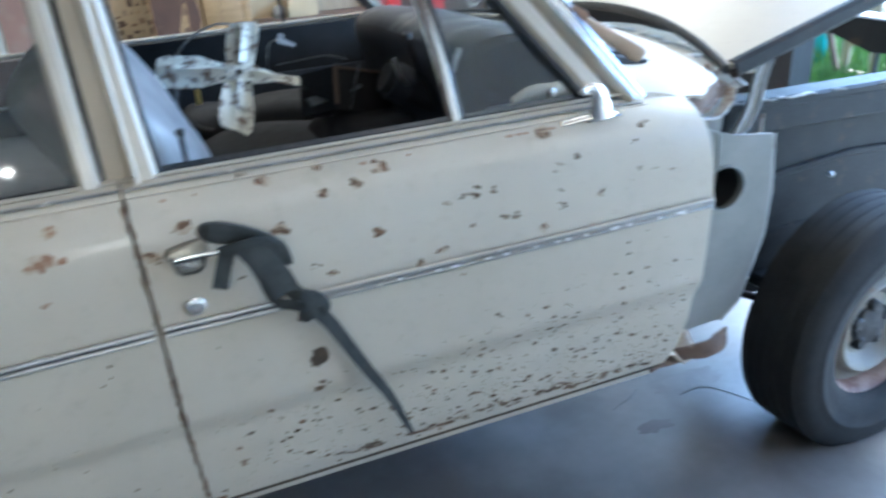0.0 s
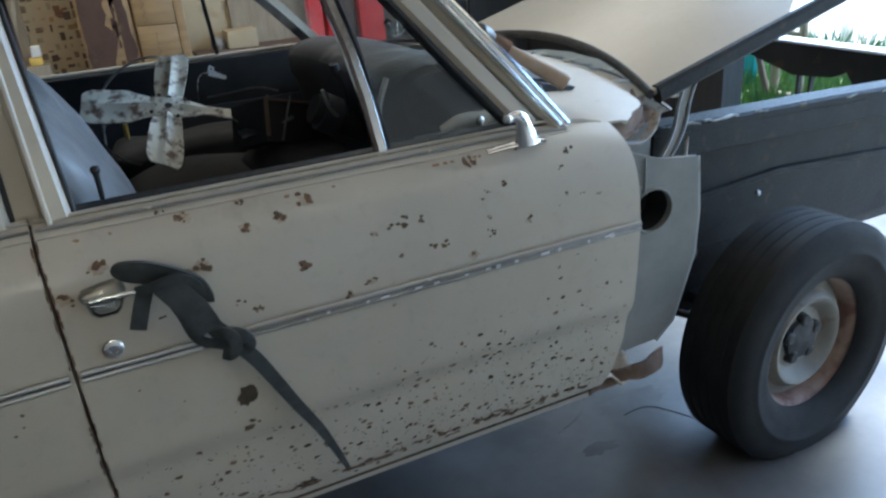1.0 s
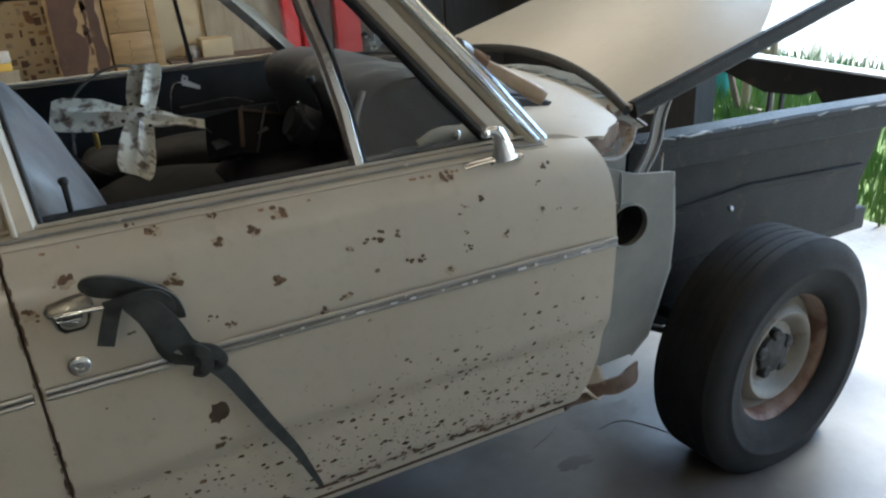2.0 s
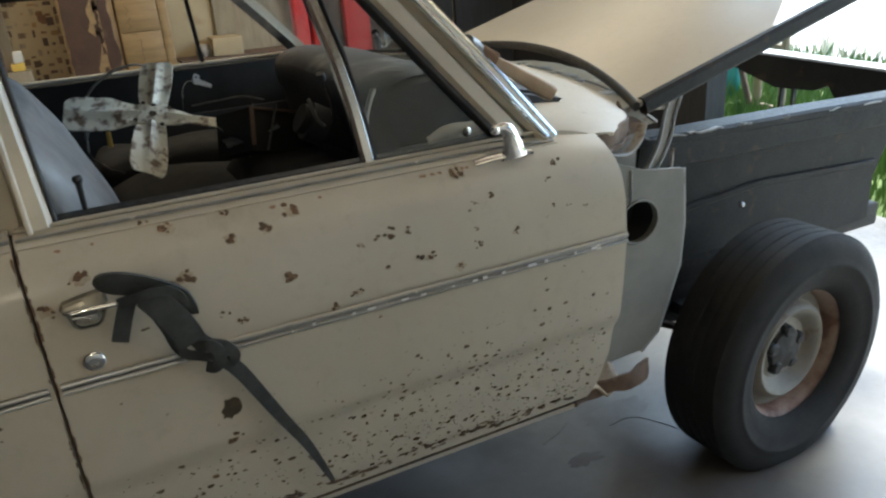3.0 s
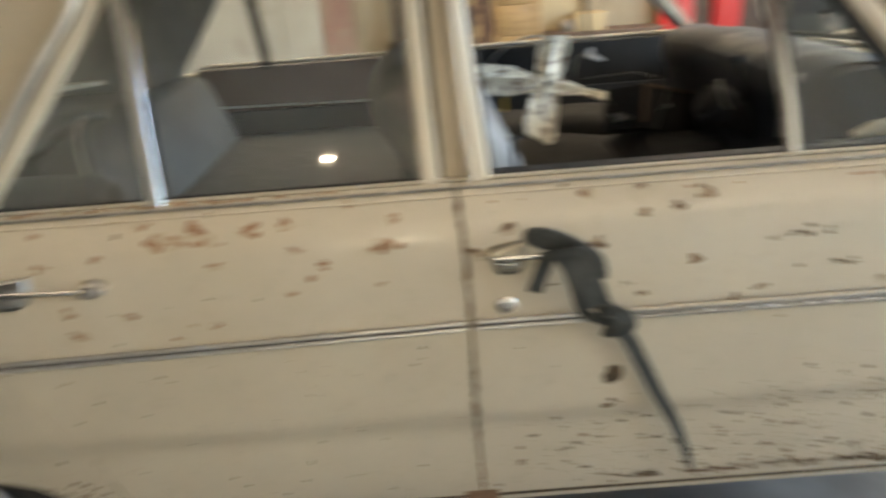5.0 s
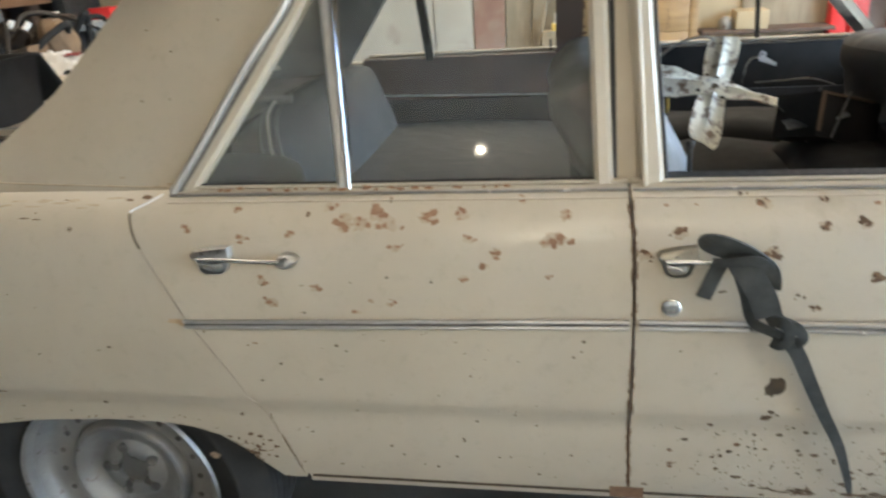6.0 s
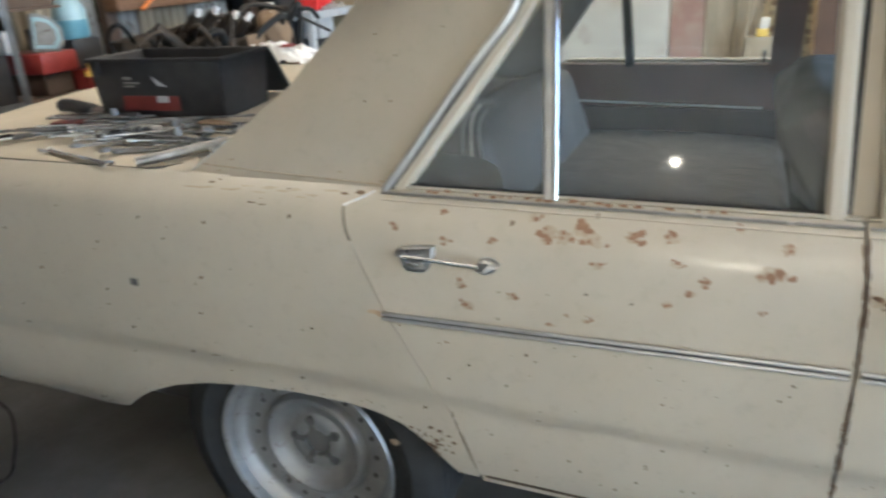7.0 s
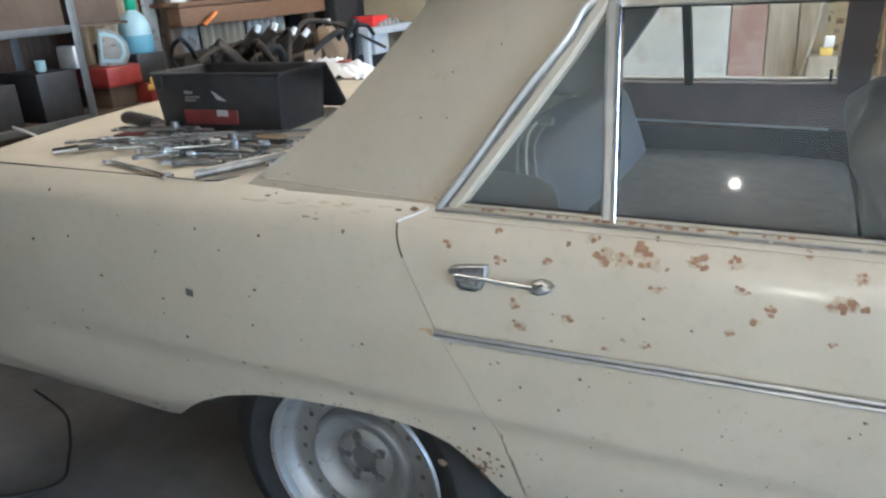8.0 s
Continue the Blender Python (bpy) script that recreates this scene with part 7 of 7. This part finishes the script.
lone("housing_stand", new_box((-2.95, 1.55, 0), (-2.83, 1.75, 0.99), 0.006), WALL_DARK, "dark timber stand beside the engine", "stand")
lone("orange_stick", bar([(-3.35, 2.22, 1.19), (-3.35, 2.33, 1.255)], 0.011), ORANGE, "orange plastic handle on the back rack", "handle")

rack = thing("timber_rack", "wall rack of reddish timber with tins on it", "rack", (-3.5, 3.1, 0.0))
part("rack_beam", new_box((0.0, -1.0, 1.19), (0.10, 0.38, 1.29), 0.006), WOOD, rack, "reddish timber beam")
part("rack_shelf", new_box((-0.30, -1.0, 1.295), (0.10, 0.38, 1.32), 0.004), WOOD, rack)
for y in (-0.95, 0.34):
    part("rack_post", new_box((-0.06, y - 0.04, 0), (-0.004, y + 0.04, 1.9), 0.004), WALL_DARK, rack)
rr = random.Random(5)
for k in range(6):
    y = 2.2 + 0.17 * k
    h = rr.uniform(0.08, 0.2)
    ob = part("tin", turned([(0, 0), (0.05, 0), (0.05, h), (0.045, h + 0.006), (0, h + 0.006)], 18, pose(-3.5, y, 1.321)), rr.choice([GREY_BENCH, BOTTLE, WHITE_PLASTIC, STEEL_DARK, CARD]), None)
    tagged(ob, "dusty tin on the timber rack", "tin", "tins on the rack")
lone("gas_bottle", turned([(0, 0), (0.075, 0), (0.08, 0.02), (0.08, 0.98), (0.06, 1.05), (0.03, 1.10), (0.03, 1.14), (0, 1.14)], 28, pose(-3.34, 3.39, 0)), WALL_WHITE, "pale dusty gas cylinder by the back wall", "cylinder")
lone("black_post", new_box((-3.46, 3.54, 0), (-3.36, 3.84, 2.3), 0.01), SEAL, "black square post at the back of the garage", "post")
bench = thing("grey_bench", "pale grey steel bench with drawers and parts on top", "bench", (-3.2, 4.0, 0))
part("bench_top", new_box((-0.15, -0.46, 1.0), (0.10, 0.19, 1.055), 0.004), GREY_BENCH, bench)
for y in (-0.44, 0.15):
    part("bench_leg", new_box((0.03, y, 0), (0.08, y + 0.04, 1.0), 0.003), GREY_BENCH, bench)
part("bench_back", new_box((-0.14, -0.42, 0.05), (-0.12, 0.18, 0.999), 0.003), PLASTIC, bench)
part("bench_drawer", new_box((-0.1, -0.30, 0.86), (0.05, -0.10, 0.998), 0.004), GREY_BENCH, bench, "grey drawer")
crate("red_case", (-3.33, 3.70, 1.057), (-3.15, 3.92, 1.13), RED_PAINT, "red parts case on the grey bench", "case")
for k in range(5):
    crate("engine_part", (-3.14, 3.74 + 0.06 * k, 1.057), (-3.11, 3.77 + 0.06 * k, 1.08 + 0.012 * (k % 3)), ALLOY, "small alloy part on the grey bench", "part", 0.004)
lone("dark_cabinet", new_box((-3.85, 3.62, 1.04), (-3.5, 4.15, 1.9), 0.01), PLASTIC, "black cabinet above the bench", "cabinet")

# ---- things along the far wall ----
poster = thing("poster", "large faded parts poster with rows of small prints", "poster", (-0.06, FAR - 0.012, 0.55))
part("sheet", new_box((-0.19, -0.003, 0), (0.18, 0.003, 1.1), 0.0005), WALL_BOARD, poster, "yellowed poster sheet")
rp = random.Random(9)
for r_ in range(18):
    for c_ in range(8):
        if rp.random() < 0.85:
            x, z = -0.180 + 0.044 * c_ + rp.uniform(-0.008, 0.004), 0.02 + 0.058 * r_ + rp.uniform(-0.012, 0.012)
            part("print", wobble(new_box((x, -0.0045, z), (x + rp.uniform(0.010, 0.046), -0.0031 - 0.0001 * c_, z + rp.uniform(0.008, 0.05))), 0.004, 30), rp.choice([CARD, WALL_TAN, WALL_TAN, WALL_DARK, OLD_BOX, WOOD, WOOD_YELLOW]), poster)
cup = thing("cupboard", "tall yellow timber cupboard, dark brown paint flaking off", "cupboard", (0.25, FAR - 0.30, 0))
part("carcass", new_box((-0.16, 0, 0), (0.14, 0.26, 1.9), 0.006), WOOD_YELLOW, cup, "bare yellow timber")


def ragged(x0, x1, z0, z1, rng, rough, y, n=34):
    """A sheet of old paint with torn side edges."""
    zs = np.linspace(z0, z1, n)
    right = [(x1 + rng.gauss(0, rough) + 0.6 * rough * math.sin(5.3 * z * 3), z) for z in zs]
    left = [(x0 + rng.gauss(0, rough * 0.25), z) for z in zs]
    return plate(right + left[::-1], None, y, 0.0025)


rq = random.Random(15)
part("brown_paint", ragged(-0.145, 0.005, 0.05, 1.88, rq, 0.016, -0.0035), BROWN_FLAKE, cup, "torn sheet of dark brown paint", smooth=False)
part("brown_paint", ragged(0.055, 0.115, 0.05, 1.88, rq, 0.007, -0.0035), BROWN_FLAKE, cup, "strip of dark brown paint", smooth=False)
for k in range(14):
    z = rq.uniform(0.5, 1.4)
    x = rq.uniform(-0.03, 0.05)
    part("paint_flake", ragged(x, x + rq.uniform(0.008, 0.03), z, z + rq.uniform(0.03, 0.12), rq, 0.005, -0.003, 7), BROWN_FLAKE, cup, smooth=False)
drawers = thing("drawer_cabinet", "yellow varnished timber cabinet with deep cracked drawers", "cabinet", (0.545, FAR - 0.31, 0))
part("carcass", new_box((-0.15, 0, 0), (0.14, 0.27, 1.8), 0.004), WOOD_YELLOW, drawers)
for k in range(9):
    z = 0.03 + 0.187 * k
    d_ = part("drawer", wobble(new_box((-0.145, -0.014, z), (0.082, -0.001, z + 0.182), 0.003), 0.0015, 12), WOOD_YELLOW, drawers)
    x = rq.uniform(-0.10, 0.05)
    crack = [(x + 0.012 * math.sin(3 * i + k), -0.0148, z + 0.012 + 0.022 * i) for i in range(7)]
    part("drawer_crack", strip(crack, 0.002, 0.003, up=(1, 0, 0)), WALL_DARK, d_, "dark split in the drawer front")
part("cabinet_stile", new_box((0.087, -0.012, 0), (0.138, -0.001, 1.8), 0.003), WOOD_YELLOW, drawers)
lone("white_box", wobble(new_box((0.93, FAR - 0.25, 0.758), (1.12, FAR - 0.06, 0.868), 0.003), 0.010, 18), WALL_BOARD, "torn cream cardboard box on a ledge", "box")
lone("wall_ledge", new_box((0.72, FAR - 0.28, 0.735), (1.5, FAR - 0.036, 0.757), 0.003), WALL_DARK, "narrow dark ledge on the wall", "ledge")
lone("round_jar", turned([(0, 0), (0.045, 0), (0.052, 0.03), (0.045, 0.06), (0.025, 0.078), (0, 0.078)], 20, pose(0.88, FAR - 0.16, 0.757)), HINGE_GREY, "grey round jar on the ledge", "jar")
for x0, x1 in ((1.50, 1.60), (1.62, 1.72), (1.86, 2.04)):
    lone("red_upright", new_box((x0, FAR - 0.16, 0), (x1, FAR - 0.06, 2.2), 0.012), RED_PAINT, "bright red steel upright by the wall", "upright", "red uprights")
lone("dark_door", new_box((1.73, FAR - 0.10, 0), (1.85, FAR - 0.05, 2.1), 0.005), WALL_DARK, "dark timber board between the red uprights", "board")
lone("leaning_stick", bar([(-0.42, FAR - 0.25, 0.0), (-0.17, FAR - 0.06, 1.5)], 0.014), WALL_TAN, "thin stick leaning on the wall", "stick")
pack = thing("spray_pack", "yellow and white packet by the far wall", "packet", (-0.20, FAR - 0.14, 0.0))
part("pack_stand", new_box((-0.08, -0.06, 0), (0.08, 0.06, 0.80), 0.004), WALL_TAN, pack)
part("pack_body", new_box((-0.02, -0.04, 0.80), (0.05, 0.03, 0.845), 0.006), YELLOW, pack)
part("pack_top", wobble(new_box((0.0, -0.04, 0.846), (0.05, 0.03, 0.91), 0.006), 0.006, 20), WALL_WHITE, pack)

# ---- outside ----
def tuft(bm, rng, x, y, z, h, n, spread):
    for k in range(n):
        a = rng.uniform(0, 6.28)
        px, py = x + rng.gauss(0, spread), y + rng.gauss(0, spread)
        hh = h * rng.uniform(0.5, 1.1)
        lean = rng.uniform(0.05, 0.4) * hh
        w = rng.uniform(0.004, 0.008)
        dx, dy = math.cos(a), math.sin(a)
        v = [bm.verts.new((px - dy * w, py + dx * w, z)), bm.verts.new((px + dy * w, py - dx * w, z)),
             bm.verts.new((px + dx * lean * 0.4 + dy * w * 0.8, py + dy * lean * 0.4 - dx * w * 0.8, z + hh * 0.6)), bm.verts.new((px + dx * lean, py + dy * lean, z + hh)),
             bm.verts.new((px + dx * lean * 0.4 - dy * w * 0.8, py + dy * lean * 0.4 + dx * w * 0.8, z + hh * 0.6))]
        bm.faces.new(v)


rg = random.Random(3)
bm = bmesh.new()
for k in range(2100):
    x, y = rg.uniform(3.4, 6.9), rg.uniform(-0.5, 6.5)
    if x < 4.05 and y < 0.55:
        continue
    tuft(bm, rg, x, y, -0.03, rg.uniform(0.08, 0.26), 9, 0.07)
lone("grass", bm, GRASS, "long green grass outside the garage", "grass", kind="stuff", smooth=False)
bm = bmesh.new()
for k in range(70):
    tuft(bm, rg, rg.uniform(6.7, 7.3), rg.uniform(0.5, 5.2), -0.03, rg.uniform(0.2, 0.42), 7, 0.06)
lone("dry_grass", bm, DRY_GRASS, "tall dry grass at the yard's edge", "grass", kind="stuff", smooth=False)
lone("teal_tarpaulin", wobble(new_box((5.0, 3.46, -0.03), (5.06, 4.9, 0.62), 0.02), 0.05, 2.5), TEAL, "teal tarpaulin hung by the garden gate", "tarpaulin")


def timber_frame(x, y, w, h, turn, name, label, category):
    e = thing(name, label, category, (x, y, -0.03))
    e.rotation_euler = (0, 0, radians(turn))
    for px in (-w / 2, w / 2):
        part("upright", strip([(px, 0, 0), (px * 0.94, 0.02, h)], 0.06, 0.04), WALL_TAN, e)
    for k in range(3):
        part("rail", strip([(-w / 2, 0, h * (0.15 + 0.35 * k)), (w / 2, 0, h * (0.15 + 0.35 * k))], 0.03, 0.05), WALL_TAN, e)
    return e


timber_frame(4.6, 2.77, 0.24, 0.62, 86, "garden_gate", "weathered timber gate frame standing in the grass", "frame")
lone("leaning_plank", strip([(4.6, 2.91, -0.03), (4.62, 3.07, 0.32), (4.64, 3.22, 0.66)], 0.05, 0.03, up=(1, 0, 0)), WALL_DARK, "dark weathered plank leaning outside in the grass", "plank")
pier = thing("brick_pier", "weathered brick pier at the yard's edge", "pier", (9.6, 1.9, -0.03))
part("pier_core", new_box((-0.2, -0.2, 0), (0.2, 0.2, 1.4)), WALL_TAN, pier)
brick_me = mesh_of("brick", new_box((-0.10, -0.05, 0), (0.10, 0.05, 0.065), 0.004), BRICK)
for k in range(18):
    for s_ in (-0.105, 0.105):
        ob = new("brick", brick_me)
        ob.parent = pier
        ob.matrix_basis = pose(-0.165, s_, 0.077 * k + 0.004, 0, 0, 90)

# fine cracks in the floor
for line in ([(1.06, 0.41), (1.12, 0.43), (1.175, 0.46)], [(1.27, 0.385), (1.35, 0.383), (1.40, 0.32), (1.467, 0.187)]):
    pts = [Vector((p.x, p.y + 0.004 * noise.noise(p * 40), 0.0012)) for p in smooth_path([(x, y, 0.0) for x, y in line], 8)]
    structure("floor_crack", strip(pts, 0.0016, 0.002), OIL_STAIN, "thin dark crack in the concrete floor", "crack")

# a dark loop of hose on the floor behind the wheel
hose = [(-2.70, 0.37, 0.008), (-2.46, 0.31, 0.008), (-2.31, 0.22, 0.008), (-2.20, 0.13, 0.008), (-2.12, 0.04, 0.008), (-2.19, -0.06, 0.008), (-2.36, -0.12, 0.008)]
lone("garden_hose", bar(smooth_path(hose), 0.0045), RUBBER, "thin dark hose lying on the garage floor", "hose")
# dark oil stains soaked into the floor by the front wheel
ro = random.Random(19)
for x, y, a, b in ((1.34, 0.43, 0.13, 0.055), (1.12, 0.30, 0.07, 0.03), (1.55, -0.32, 0.10, 0.04), (1.05, -0.05, 0.09, 0.05), (1.86, -0.14, 0.06, 0.03), (1.30, -0.22, 0.05, 0.02)):
    bm = bmesh.new()
    bm.faces.new([bm.verts.new((x + a * math.cos(w) * r, y + b * math.sin(w) * r, 0.0012)) for w, r in [(2 * math.pi * i / 40, 0.8 + 0.45 * noise.noise(Vector((math.cos(2 * math.pi * i / 40) * 2.2, math.sin(2 * math.pi * i / 40) * 2.2, x * 9))) + ro.uniform(-0.06, 0.06)) for i in range(40)]])
    structure("oil_stain", bm, OIL_STAIN, "dark oil stain on the concrete floor", "stain")
